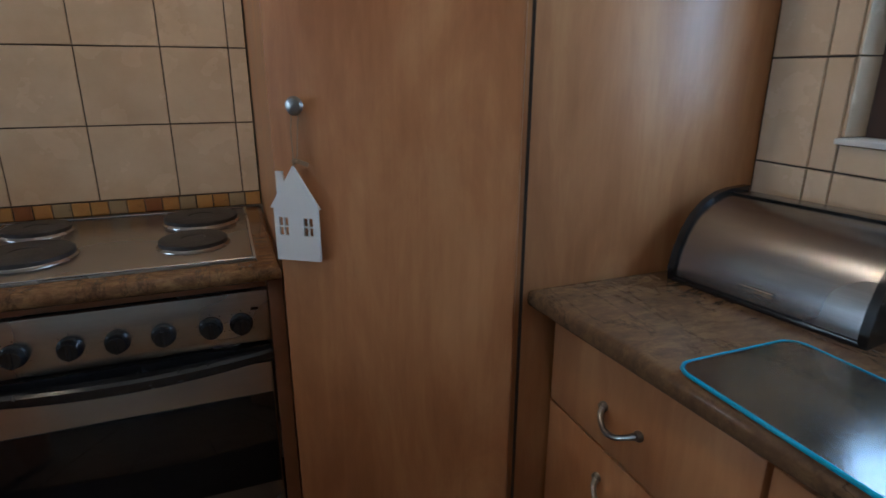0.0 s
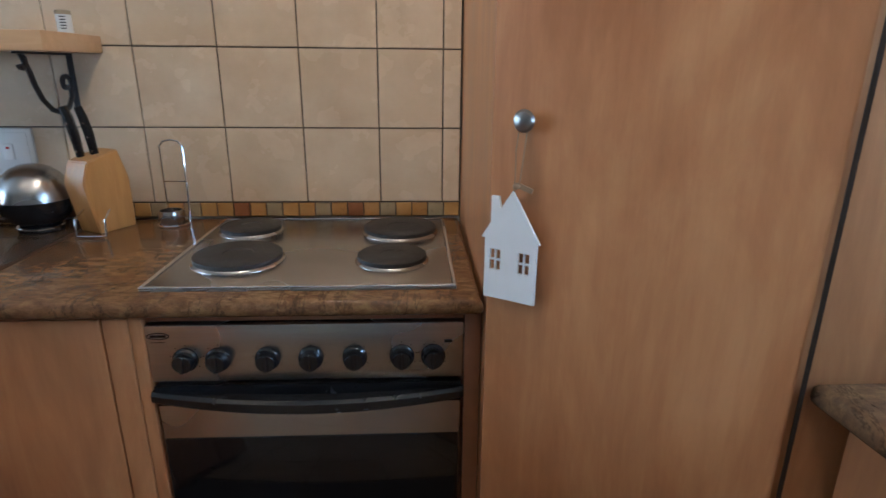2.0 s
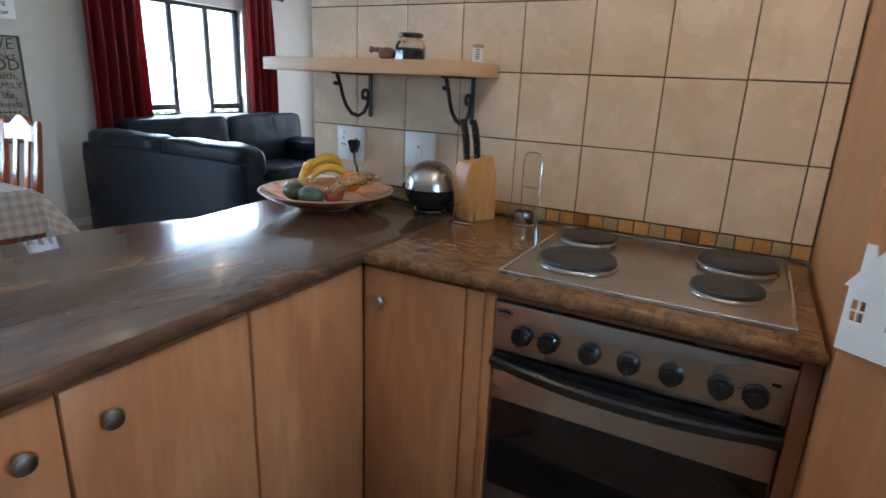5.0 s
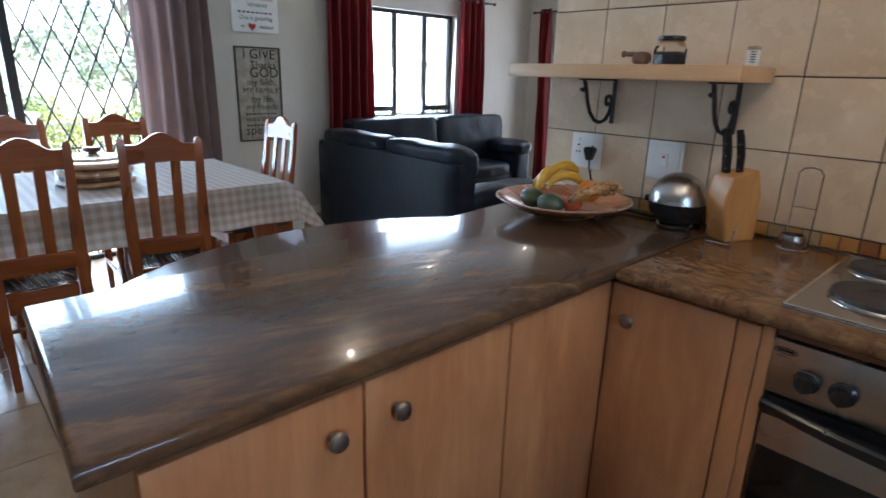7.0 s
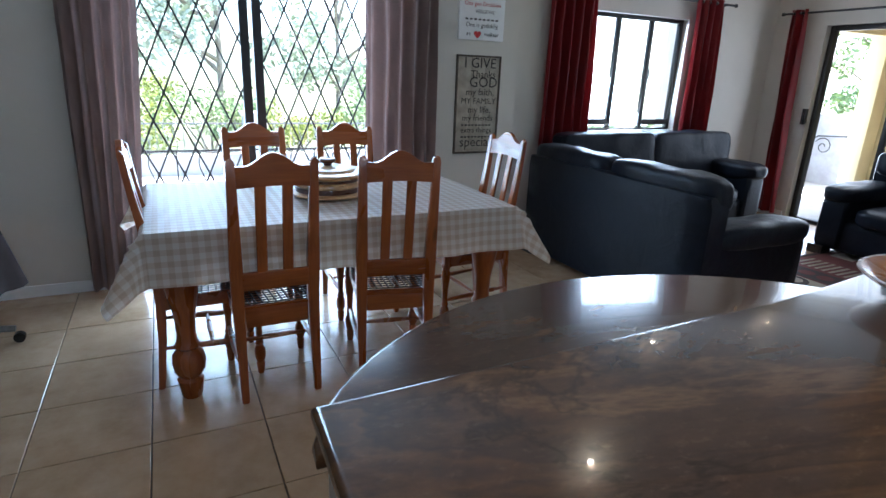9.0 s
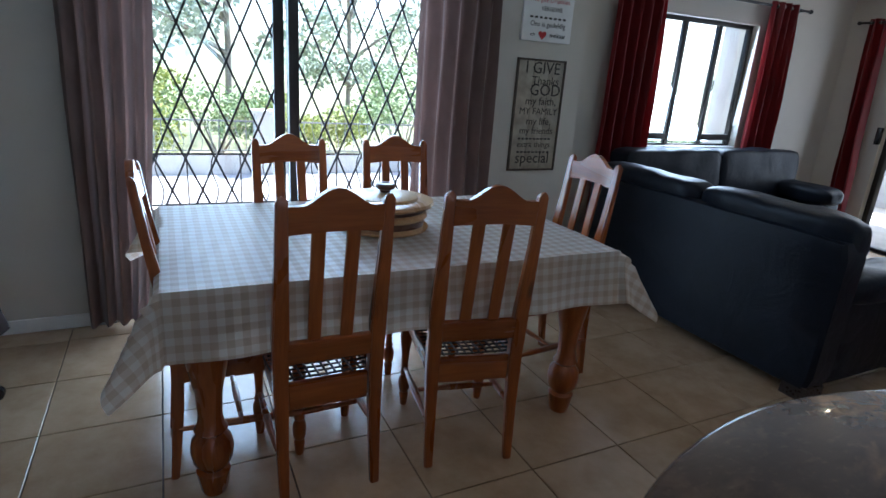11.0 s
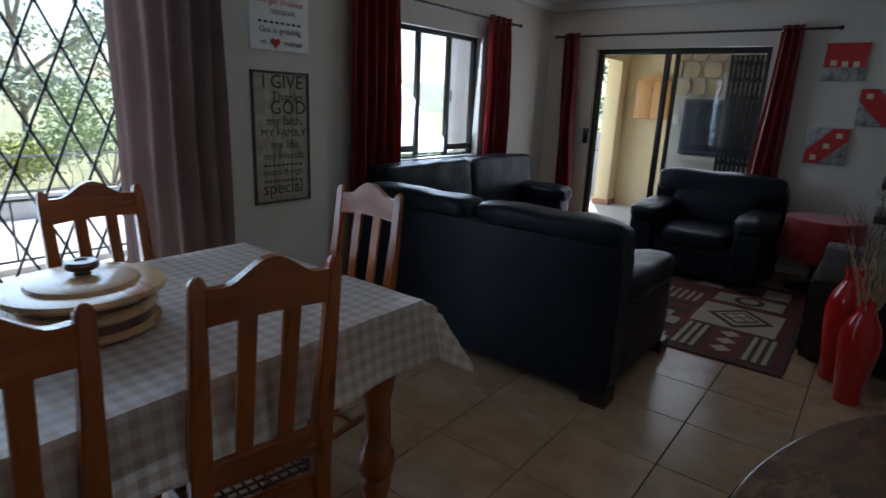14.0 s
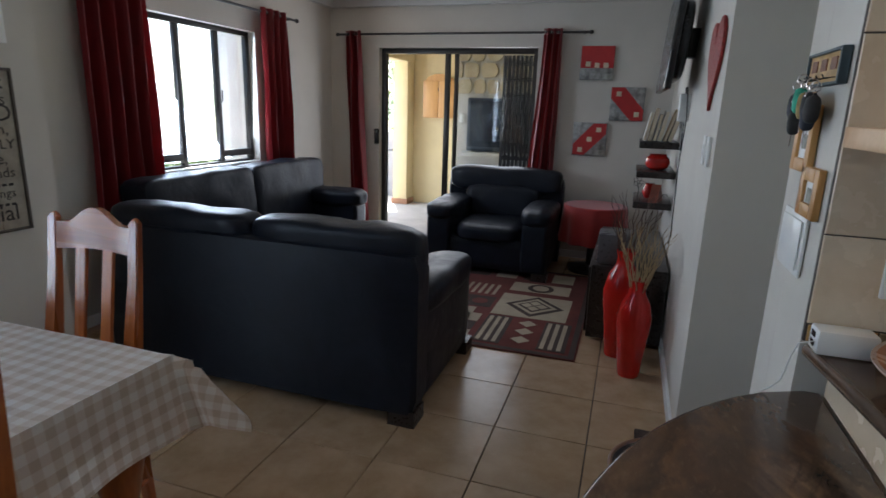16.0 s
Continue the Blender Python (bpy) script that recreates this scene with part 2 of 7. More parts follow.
def leather_mat():
    m = Mat("navy_leather")
    w = m.noise(5.5, 5.0, 0.6, None, 1.2)
    g = m.node("ShaderNodeTexVoronoi", Scale=230.0)
    m.link(m.co, g.inputs["Vector"])
    col = m.ramp(w, [(0.3, (0.006, 0.0075, 0.012)), (0.7, (0.010, 0.013, 0.021))])
    b = m.maths("ADD", m.maths("MULTIPLY", w, 3.0), m.maths("MULTIPLY", g.outputs["Distance"], 0.25))
    m.bump(b, 0.4, 0.004)
    return m.done(col, m.ramp(w, [(0.3, (0.34,) * 3), (0.7, (0.44,) * 3)]), Specular_IOR_Level=0.2)


LEATHER = leather_mat()


def fabric(name, c, vary=0.2, rough=0.85, sheen=0.3, fine=300.0, **more):
    m = Mat(name)
    col = m.ramp(m.noise(5, 4.0), [(0.3, shade(c, 1 - vary)), (0.7, shade(c, 1 + vary))])
    m.bump(m.noise(fine, 2.0), 0.25, 0.001)
    return m.done(col, rough, 0.0, Sheen_Weight=sheen, **more)


CURTAIN_MAUVE = fabric("mauve_curtain", (0.25, 0.172, 0.152), 0.14, 0.7)
CURTAIN_RED = fabric("red_curtain", (0.24, 0.006, 0.010), 0.15, 0.42, 0.2)


def gingham():
    m = Mat("gingham_cloth")
    sep = m.node("ShaderNodeSeparateXYZ")
    uv = m.node("ShaderNodeUVMap")
    m.link(uv.outputs[0], sep.inputs[0])
    stripes = []
    for axis in ("X", "Y"):
        w = m.maths("FRACT", m.maths("MULTIPLY", sep.outputs[axis], 1 / 0.046))
        stripes.append(m.maths("GREATER_THAN", w, 0.5))
    total = m.maths("MULTIPLY", m.maths("ADD", stripes[0], stripes[1]), 0.5)
    col = m.ramp(total, [(0.0, (0.85, 0.81, 0.76)), (0.5, (0.75, 0.665, 0.59)), (1.0, (0.64, 0.53, 0.43))])
    m.bump(m.noise(400, 2.0), 0.2, 0.0008)
    return m.done(col, 0.42, 0.0, Sheen_Weight=0.1)


GINGHAM = gingham()


# ---- mesh helpers ----
def box(bm, x0, x1, y0, y1, z0, z1, bevel=0.0, seg=2, m=None):
    r = bmesh.ops.create_cube(bm, size=1.0, matrix=Matrix.LocRotScale(((x0 + x1) / 2, (y0 + y1) / 2, (z0 + z1) / 2), None, (abs(x1 - x0), abs(y1 - y0), abs(z1 - z0))))
    vs = r["verts"]
    if bevel:
        es = list({e for v in vs for e in v.link_edges})
        out = bmesh.ops.bevel(bm, geom=es, offset=bevel, segments=seg, affect="EDGES", profile=0.5)
        vs = list({v for f in out["faces"] for v in f.verts} | {v for v in vs if v.is_valid})
    if m is not None:
        bmesh.ops.transform(bm, matrix=m, verts=vs)
    return vs


def lathe(bm, profile, seg=24, m=None, cap=True):
    """profile: (radius, height) from bottom to top."""
    rings = []
    for r, z in profile:
        rings.append([bm.verts.new((r * math.cos(2 * math.pi * i / seg), r * math.sin(2 * math.pi * i / seg), z)) for i in range(seg)])
    for a, b in zip(rings, rings[1:]):
        for i in range(seg):
            bm.faces.new((a[i], a[(i + 1) % seg], b[(i + 1) % seg], b[i]))
    if cap:
        bm.faces.new(rings[0][::-1])
        bm.faces.new(rings[-1])
    vs = [v for r in rings for v in r]
    if m is not None:
        bmesh.ops.transform(bm, matrix=m, verts=vs)
    return vs


def tube(bm, path, radius, seg=8, closed=False):
    """A round bar along points; radius may be a list."""
    pts = [Vector(p) for p in path]
    n = len(pts)
    rad = radius if isinstance(radius, (list, tuple)) else [radius] * n
    rings = []
    up = Vector((0.13, 0.21, 0.97)).normalized()
    for i, p in enumerate(pts):
        a, b = (pts[(i - 1) % n], pts[(i + 1) % n]) if closed else (pts[max(i - 1, 0)], pts[min(i + 1, n - 1)])
        d = (b - a).normalized()
        side = d.cross(up)
        if side.length < 1e-3:
            side = d.cross(Vector((1, 0, 0)))
        side.normalize()
        up = side.cross(d).normalized()
        rings.append([bm.verts.new(p + rad[i] * (math.cos(2 * math.pi * k / seg) * side + math.sin(2 * math.pi * k / seg) * up)) for k in range(seg)])
    pairs = list(zip(rings, rings[1:])) + ([(rings[-1], rings[0])] if closed else [])
    for a, b in pairs:
        for k in range(seg):
            bm.faces.new((a[k], a[(k + 1) % seg], b[(k + 1) % seg], b[k]))
    if not closed:
        bm.faces.new(rings[0][::-1])
        bm.faces.new(rings[-1])
    return rings


def puff(bm, x0, x1, y0, y1, z0, z1, power=5.0, cuts=7, crease=0.0, m=None):
    """A soft, full cushion between the bounds."""
    tmp = bmesh.new()
    bmesh.ops.create_cube(tmp, size=2.0)
    bmesh.ops.subdivide_edges(tmp, edges=tmp.edges[:], cuts=cuts, use_grid_fill=True)
    c = Vector(((x0 + x1) / 2, (y0 + y1) / 2, (z0 + z1) / 2))
    h = Vector((abs(x1 - x0) / 2, abs(y1 - y0) / 2, abs(z1 - z0) / 2))
    new_v = {}
    for v in tmp.verts:
        p = v.co
        big = max(abs(p.x), abs(p.y), abs(p.z))
        norm = (abs(p.x) ** power + abs(p.y) ** power + abs(p.z) ** power) ** (1 / power)
        q = p * (big / norm)
        w = Vector((q.x * h.x, q.y * h.y, q.z * h.z)) + c
        if crease:
            w += q.normalized() * crease * noise.noise(w * 6.0)
        new_v[v] = bm.verts.new(w)
    for f in tmp.faces:
        bm.faces.new([new_v[v] for v in f.verts])
    tmp.free()
    vs = list(new_v.values())
    if m is not None:
        bmesh.ops.transform(bm, matrix=m, verts=vs)
    return vs


def prism(bm, outline, z0, z1, m=None):
    """An outline of (x, y) raised from z0 to z1."""
    a = [bm.verts.new((x, y, z0)) for x, y in outline]
    b = [bm.verts.new((x, y, z1)) for x, y in outline]
    n = len(outline)
    for i in range(n):
        bm.faces.new((a[i], a[(i + 1) % n], b[(i + 1) % n], b[i]))
    bm.faces.new(a[::-1])
    bm.faces.new(b)
    bmesh.ops.recalc_face_normals(bm, faces=bm.faces[:])
    if m is not None:
        bmesh.ops.transform(bm, matrix=m, verts=a + b)
    return a + b


def to_mesh(name, bm, material, angle=35):
    me = bpy.data.meshes.new(name)
    bmesh.ops.recalc_face_normals(bm, faces=bm.faces[:])
    bm.to_mesh(me)
    bm.free()
    me.polygons.foreach_set("use_smooth", [True] * len(me.polygons))
    me.set_sharp_from_angle(angle=radians(angle))
    for mm in material if isinstance(material, (list, tuple)) else [material]:
        me.materials.append(mm)
    return me


def part(name, bm, material, parent=None, label="", kind="", at=None):
    ob = new(name, to_mesh(name, bm, material))
    if parent is not None:
        ob.parent = parent
    if at is not None:
        ob.matrix_basis = at
    return tagged(ob, label=label, kind=kind)


def thing(name, x, y, z, label, category, group="", turn=0.0):
    ob = new(name)
    ob.empty_display_size = 0.1
    ob.matrix_basis = pose(x, y, z, 0, 0, turn)
    return tagged(ob, label=label, category=category, group=group)


def boxpart(name, dims, material, parent=None, bevel=0.0, label="", kind="", seg=2):
    bm = bmesh.new()
    box(bm, *dims, bevel, seg)
    return part(name, bm, material, parent, label, kind)


# ---- the shell ----
def structure(name, boxes, material):
    bm = bmesh.new()
    for b in boxes:
        box(bm, *b)
    return part(name, bm, material, kind="structure")


WX, NX, EX = -3.97, 6.45, 1.80
H = 2.46
KY = 2.214
structure("floor", [(-4.62, 2.0, -2.2, 6.66, -0.2, -0.012)], GROUT)
structure("ceiling", [(-4.9, 2.2, -2.3, 6.9, H, H + 0.15)], CEIL)
# west wall of the dining side, with the door opening
structure("wall_west_dining", [(WX - 0.22, WX, -2.2, 0.0, -0.1, H), (WX - 0.22, WX, 1.88, 2.86, -0.1, H), (WX - 0.22, WX, 0.0, 1.88, 2.06, H)], WALL)
LX = -4.42
structure("wall_west_living", [(LX - 0.2, LX, 2.86, 3.98, -0.1, H), (LX - 0.2, LX, 5.14, NX, -0.1, H), (LX - 0.2, LX, 3.98, 5.14, -0.1, 0.9), (LX - 0.2, LX, 3.98, 5.14, 1.99, H), (LX - 0.003, WX - 0.221, 2.6, 2.86, -0.1, H)], WALL)
structure("wall_north", [(LX - 0.2, -3.86, NX, NX + 0.2, -0.1, H), (-2.21, -0.97, NX, NX + 0.2, -0.1, H), (-3.86, -2.21, NX, NX + 0.2, 2.0, H)], WALL)
structure("wall_television", [(-0.97, -0.77, 3.24, NX + 0.2, -0.1, H), (-0.77, 1.98, 3.24, 3.5, -0.1, H)], WALL)
structure("wall_kitchen", [(-0.86, 2.0, KY + 0.012, 2.44, -0.1, H), (-0.86, 2.0, 2.441, 2.58, -0.1, H)], WALL)
WY0, WY1, WZ0, WZ1 = 0.1, 1.13, 1.19, 2.05
structure("wall_east", [(EX + 0.012, EX + 0.24, -2.2, WY0, -0.1, H), (EX + 0.012, EX + 0.24, WY1, KY, -0.1, H), (EX + 0.012, EX + 0.24, WY0, WY1, -0.1, WZ0), (EX + 0.012, EX + 0.24, WY0, WY1, WZ1, H)], GROUT)
structure("wall_south", [(-4.2, 2.1, -2.4, -2.2, -0.1, H)], WALL_WARM)
# cornice and skirting
structure("cornice_north", [(LX, -0.97, NX - 0.07, NX, H - 0.07, H), (LX, LX + 0.07, 2.86, NX - 0.07, H - 0.07, H), (-1.04, -0.97, 3.24, NX - 0.07, H - 0.07, H)], CEIL)
structure("baseboard", [(-0.985, -0.971, 3.23, 6.4, 0.0, 0.07), (WX, WX + 0.014, -2.2, -0.04, 0.0, 0.07), (WX, WX + 0.014, 1.92, 2.86, 0.0, 0.07), (LX, LX + 0.014, 2.87, NX, 0.0, 0.07), (LX + 0.014, -3.9, NX - 0.014, NX, 0.0, 0.07), (-2.17, -0.99, NX - 0.014, NX, 0.0, 0.07)], WHITE_PAINT)


# ---- kitchen units ----
def door_panel(parent, dims, bevel=0.003, label=""):
    return boxpart("door", dims, LAMINATE, parent, bevel, label)


def counter_slab(name, outline, z0, z1, material, label, round_r=0.014):
    bm = bmesh.new()
    prism(bm, outline, z0, z1)
    es = [e for e in bm.edges if abs(e.verts[0].co.z - e.verts[1].co.z) < 1e-5]
    bmesh.ops.bevel(bm, geom=es, offset=round_r, segments=4, affect="EDGES", profile=0.5)
    ob = part(name, bm, material)
    return tagged(ob, label=label, category="worktop")


CT, CB = 0.923, 0.888
CX, CF = -0.165, 1.592
counter_slab("peninsula_worktop", [(-0.765, 0.487), (-0.172, 0.455), (CX, CF), (CX, KY - 0.003), (-0.858, KY - 0.003), (-0.79, 1.6)], CB, CT, GRANITE, "polished brown granite peninsula worktop with golden veins")
counter_slab("stove_worktop", [(CX + 0.002, CF), (0.838, CF), (0.838, KY - 0.003), (CX + 0.002, KY - 0.003)], CB, CT, GRANITE_GOLD, "polished gold brown granite worktop round the hob", 0.016)
counter_slab("east_worktop", [(1.262, 1.29), (1.30, 0.69), (1.30, -1.3), (EX + 0.008, -1.3), (EX + 0.008, 1.29)], CB - 0.004, CT, GRANITE_EAST, "gold brown granite worktop beside the tall cupboard")


def bar_outline():
    pts = [(-0.80, 0.50), (-0.80, 2.223)]
    n = 40
    for i in range(n + 1):
        u = 1 - 2 * i / n
        pts.append((-0.84 - 0.498 * max(0.0, 1 - u * u) ** 0.72, 1.363 + 0.86 * u))
    return pts


counter_slab("breakfast_bar_top", bar_outline(), 0.772, 0.803, GRANITE, "half-round brown granite breakfast bar against the peninsula", 0.013)

# the panel under the peninsula that faces the dining side
bp = tagged(boxpart("peninsula_back_panel", (-0.80, -0.775, 0.52, 2.20, 0.804, 0.887), WALL_TILE), "cream cladding strip between bar top and granite worktop", "panel")
bl = tagged(boxpart("peninsula_back_wall", (-0.80, -0.735, 0.52, 2.21, 0.0, 0.771), WALL_WARM), kind="structure")


def base_unit(x0, x1, y0, y1, label, doors=(), group="kitchen base units"):
    """Carcass with its doors. doors: (face, a0, a1, z0, z1, knob) with face '+x' or '-y'."""
    cx, cy = (x0 + x1) / 2, (y0 + y1) / 2
    u = thing("base_cabinet", cx, cy, 0, label, "cabinet", group)
    boxpart("body", (x0 - cx, x1 - cx, y0 - cy, y1 - cy, 0.1, CB - 0.004), LAMINATE, u)
    boxpart("plinth", (x0 - cx + 0.04, x1 - cx - 0.04, y0 - cy + 0.04, y1 - cy - 0.002, 0.0, 0.099), EDGE, u)
    for face, a0, a1, z0, z1, knob in doors:
        if face == "+x":
            d = door_panel(u, (x1 - cx + 0.001, x1 - cx + 0.019, a0 - cy + 0.0008, a1 - cy - 0.0008, z0, z1))
            at = pose(x1 - cx + 0.019, knob[0] - cy, knob[1], 0, 90, 0) if knob else None
        elif face == "-x":
            d = door_panel(u, (x0 - cx - 0.019, x0 - cx - 0.001, a0 - cy + 0.0008, a1 - cy - 0.0008, z0, z1))
            at = None
        else:
            d = door_panel(u, (a0 - cx + 0.0008, a1 - cx - 0.0008, y0 - cy - 0.019, y0 - cy - 0.001, z0, z1))
            at = pose(knob[0] - cx, y0 - cy - 0.019, knob[1], 90, 0, 0) if knob else None
        if at is not None:
            door_knob(d, at)
    return u


def door_knob(parent, at, size=1.0):
    bm = bmesh.new()
    lathe(bm, [(0.009 * size, -0.001), (0.007 * size, 0.008 * size), (0.008 * size, 0.014 * size), (0.017 * size, 0.018 * size), (0.0185 * size, 0.022 * size), (0.015 * size, 0.028 * size), (0.006 * size, 0.031 * size)], 20)
    part("knob", bm, PEWTER, parent, "pewter knob", at=at)


base_unit(-0.735, -0.205, 0.52, 0.862, "beech laminate base cabinet at the end of the peninsula", [("+x", 0.522, 0.862, 0.11, 0.875, (0.80, 0.803))])
base_unit(-0.735, -0.205, 0.864, 1.235, "beech laminate base cabinet under the peninsula worktop", [("+x", 0.866, 1.233, 0.11, 0.875, (0.93, 0.804))])
base_unit(-0.735, -0.205, 1.237, KY - 0.01, "beech laminate corner base cabinet of the peninsula", [("+x", 1.239, 1.624, 0.11, 0.875, None)])
base_unit(-0.18, 0.165, 1.645, KY - 0.01, "beech laminate base cabinet between peninsula and oven", [("-y", -0.186, 0.115, 0.11, 0.875, (-0.128, 0.79)), ("-y", 0.117, 0.165, 0.11, 0.875, None)])


def tall_panel(name, outline, z0, z1, mat, label):
    bm = bmesh.new()
    prism(bm, outline, z0, z1)
    return tagged(part(name, bm, mat), label, "panel")


# corner cupboard with a slanting door
pan = thing("tall_cupboard", 1.2, 1.8, 0, "tall beech laminate corner cupboard, slanting door closed, beside the stove", "cupboard")
PA, PB = Vector((0.842, 1.555)), Vector((1.248, 1.287))
pd = (PB - PA).normalized()
pn = Vector((pd.y, -pd.x))
ctr = Vector((1.2, 1.8))
bm = bmesh.new()
prism(bm, [tuple(Vector(p) - ctr) for p in ((0.842, 1.575), (1.255, 1.302), (EX + 0.008, 1.302), (EX + 0.008, KY + 0.008), (0.842, KY + 0.008))], 0.0, H - 0.002)
part("body", bm, LAMINATE, pan)
bm = bmesh.new()
a = PA + pd * 0.003 - ctr
b = PB - pd * 0.012 - ctr
prism(bm, [tuple(a), tuple(b), tuple(b + pn * 0.018), tuple(a + pn * 0.018)], 0.08, 2.4)
es = [e for e in bm.edges]
bmesh.ops.bevel(bm, geom=es, offset=0.003, segments=2, affect="EDGES")
cup_door = part("door", bm, LAMINATE, pan)
ang = math.degrees(math.atan2(pd.y, pd.x))
kp = PA + pd * 0.066 + pn * 0.018 - ctr
door_knob(cup_door, pose(kp.x, kp.y, 1.257, 90, 0, ang), 0.95)
# thin dark strip: the shade of the door gap, painted on added geometry
gp = PB - pd * 0.004 - ctr
bm = bmesh.new()
prism(bm, [(gp.x, gp.y), tuple(gp + pd * 0.006), tuple(gp + pd * 0.006 + pn * 0.006), tuple(gp + pn * 0.006)], 0.0, H - 0.01)
part("seal_strip", bm, GAP_SHADE, pan, "dark strip painted as the shade in the door gap")

# drawers under the east worktop
for y0, y1, lab in ((0.80, 1.275, "beech laminate drawer unit with arched metal handles beside the tall cupboard"), (0.30, 0.796, "beech laminate drawer unit under the granite worktop"), (-0.30, 0.296, "beech laminate drawer unit below the window")):
    cy = (y0 + y1) / 2
    u = thing("drawer_unit", 1.56, cy, 0, lab, "cabinet", "east drawer units")
    boxpart("body", (-0.225, 0.24, y0 - cy, y1 - cy, 0.1, CB - 0.004), EDGE, u)
    boxpart("plinth", (-0.19, 0.24, y0 - cy, y1 - cy, 0, 0.099), EDGE, u)
    for z0, z1 in ((0.685, 0.872), (0.41, 0.681), (0.11, 0.406)):
        d = boxpart("drawer", (-0.244, -0.226, y0 - cy + 0.002, y1 - cy - 0.002, z0, z1), LAMINATE, u, 0.003)
        hy = 0.02
        zc = z1 - 0.105 if z0 > 0.6 else z1 - 0.06
        bm = bmesh.new()
        pts = [(-0.246 - 0.026 * math.sin(math.pi * i / 10) ** 0.6, hy - 0.045 + 0.09 * i / 10, zc - 0.018 * math.sin(math.pi * i / 10)) for i in range(11)]
        tube(bm, pts, [0.007, 0.0055, 0.005, 0.005, 0.005, 0.0055, 0.005, 0.005, 0.005, 0.0055, 0.007], 8)
        for s in (-0.045, 0.045):
            lathe(bm, [(0.009, 0), (0.0095, 0.004), (0.007, 0.009)], 14, pose(-0.244, hy + s, zc, 0, -90, 0))
        part("handle", bm, PEWTER, d, "arched pewter handle")


# ---- oven and hob ----
def build_oven():
    ox, oy = 0.498, 1.9
    t = thing("built_in_oven", ox, oy, 0, "stainless steel built-in oven with black knobs and dark glass door", "oven")
    F = 1.634 - oy
    boxpart("body", (-0.30, 0.30, F + 0.02, 0.28, 0.11, 0.868), BLACK, t)
    panel = boxpart("control_panel", (-0.308, 0.308, F, F + 0.025, 0.735, 0.858), STEEL, t, 0.004)
    for x, z in ((0.262, 0.786), (0.325, 0.786), (0.42, 0.786), (0.504, 0.786), (0.59, 0.786), (0.683, 0.787), (0.745, 0.787)):
        bm = bmesh.new()
        lathe(bm, [(0.0245, 0), (0.0245, 0.006), (0.021, 0.009), (0.0195, 0.022), (0.017, 0.025)], 26)
        box(bm, -0.0035, 0.0035, -0.018, 0.018, 0.02, 0.029, 0.0015, 1)
        k = part("knob", bm, BLACK, panel, "round black control knob", at=pose(x - ox, F, z, 90, random.uniform(-4, 4), 0))
        bm = bmesh.new()
        for aa in range(-120, 121, 40):
            box(bm, -0.0008, 0.0008, 0.028, 0.0305, 0, 0.0006, m=pose(0, 0, 0, 0, 0, aa))
        part("marking", bm, BLACK, k)
    bm = bmesh.new()
    r = 0.006
    oval = [(0.021 * math.cos(2 * math.pi * i / 24), 0.0065 * math.sin(2 * math.pi * i / 24)) for i in range(24)]
    tube(bm, [(x, y, 0) for x, y in oval], 0.0009, 5, True)
    box(bm, -0.015, 0.015, -0.0025, 0.0025, -0.0004, 0.0004)
    box(bm, -0.016, 0.012, -0.0135, -0.0125, -0.0004, 0.0004)
    part("badge", bm, BLACK, panel, "small oval maker's badge", at=pose(0.215 - ox, F - 0.001, 0.836, 90, 0, 0))
    bm = bmesh.new()
    box(bm, -0.008, 0.008, -0.003, 0.003, -0.0005, 0.001)
    part("vent_slot", bm, BLACK, panel, at=pose(0.775 - ox, F - 0.001, 0.818, 90, 0, 0))
    d = boxpart("oven_door", (-0.304, 0.304, F, F + 0.025, 0.13, 0.728), STEEL, t, 0.004)
    boxpart("door_glass", (-0.30, 0.30, F - 0.003, F, 0.36, 0.605), OVEN_GLASS, d, 0.001)
    boxpart("dark_band", (-0.304, 0.304, F - 0.002, F + 0.002, 0.683, 0.727), BLACK, d)
    bm = bmesh.new()
    n = 24
    sec = []
    for i in range(n + 1):
        a = -0.308 + 0.616 * i / n
        bow = 0.034 * (1 - (a / 0.31) ** 2)
        yf, yb, zb, zt = F - 0.014 - bow, F + 0.001 - bow * 0.55, 0.695 - bow * 0.3, 0.719 - bow * 0.15
        sec.append([bm.verts.new(c) for c in ((a, yf, zb + 0.005), (a, yf + 0.005, zb), (a, yb, zb), (a, yb, zt), (a, yf + 0.006, zt), (a, yf, zt - 0.006))])
    for p, q in zip(sec, sec[1:]):
        for k in range(6):
            bm.faces.new((p[k], p[(k + 1) % 6], q[(k + 1) % 6], q[k]))
    bm.faces.new(sec[0])
    bm.faces.new(sec[-1][::-1])
    part("handle", bm, BLACK, d, "bowed black grab handle")


build_oven()
for fx0, fx1, mt in ((0.166, 0.189, LAMINATE), (0.807, 0.839, EDGE)):
    tagged(boxpart("filler_strip", (fx0, fx1, 1.63, 1.66, 0.1, 0.885), mt, None, 0.001), "narrow brown filler strip beside the oven", "panel")
tagged(boxpart("filler_strip", (0.191, 0.805, 1.645, 1.66, 0.862, 0.886), EDGE, None), "narrow brown strip above the oven", "panel")


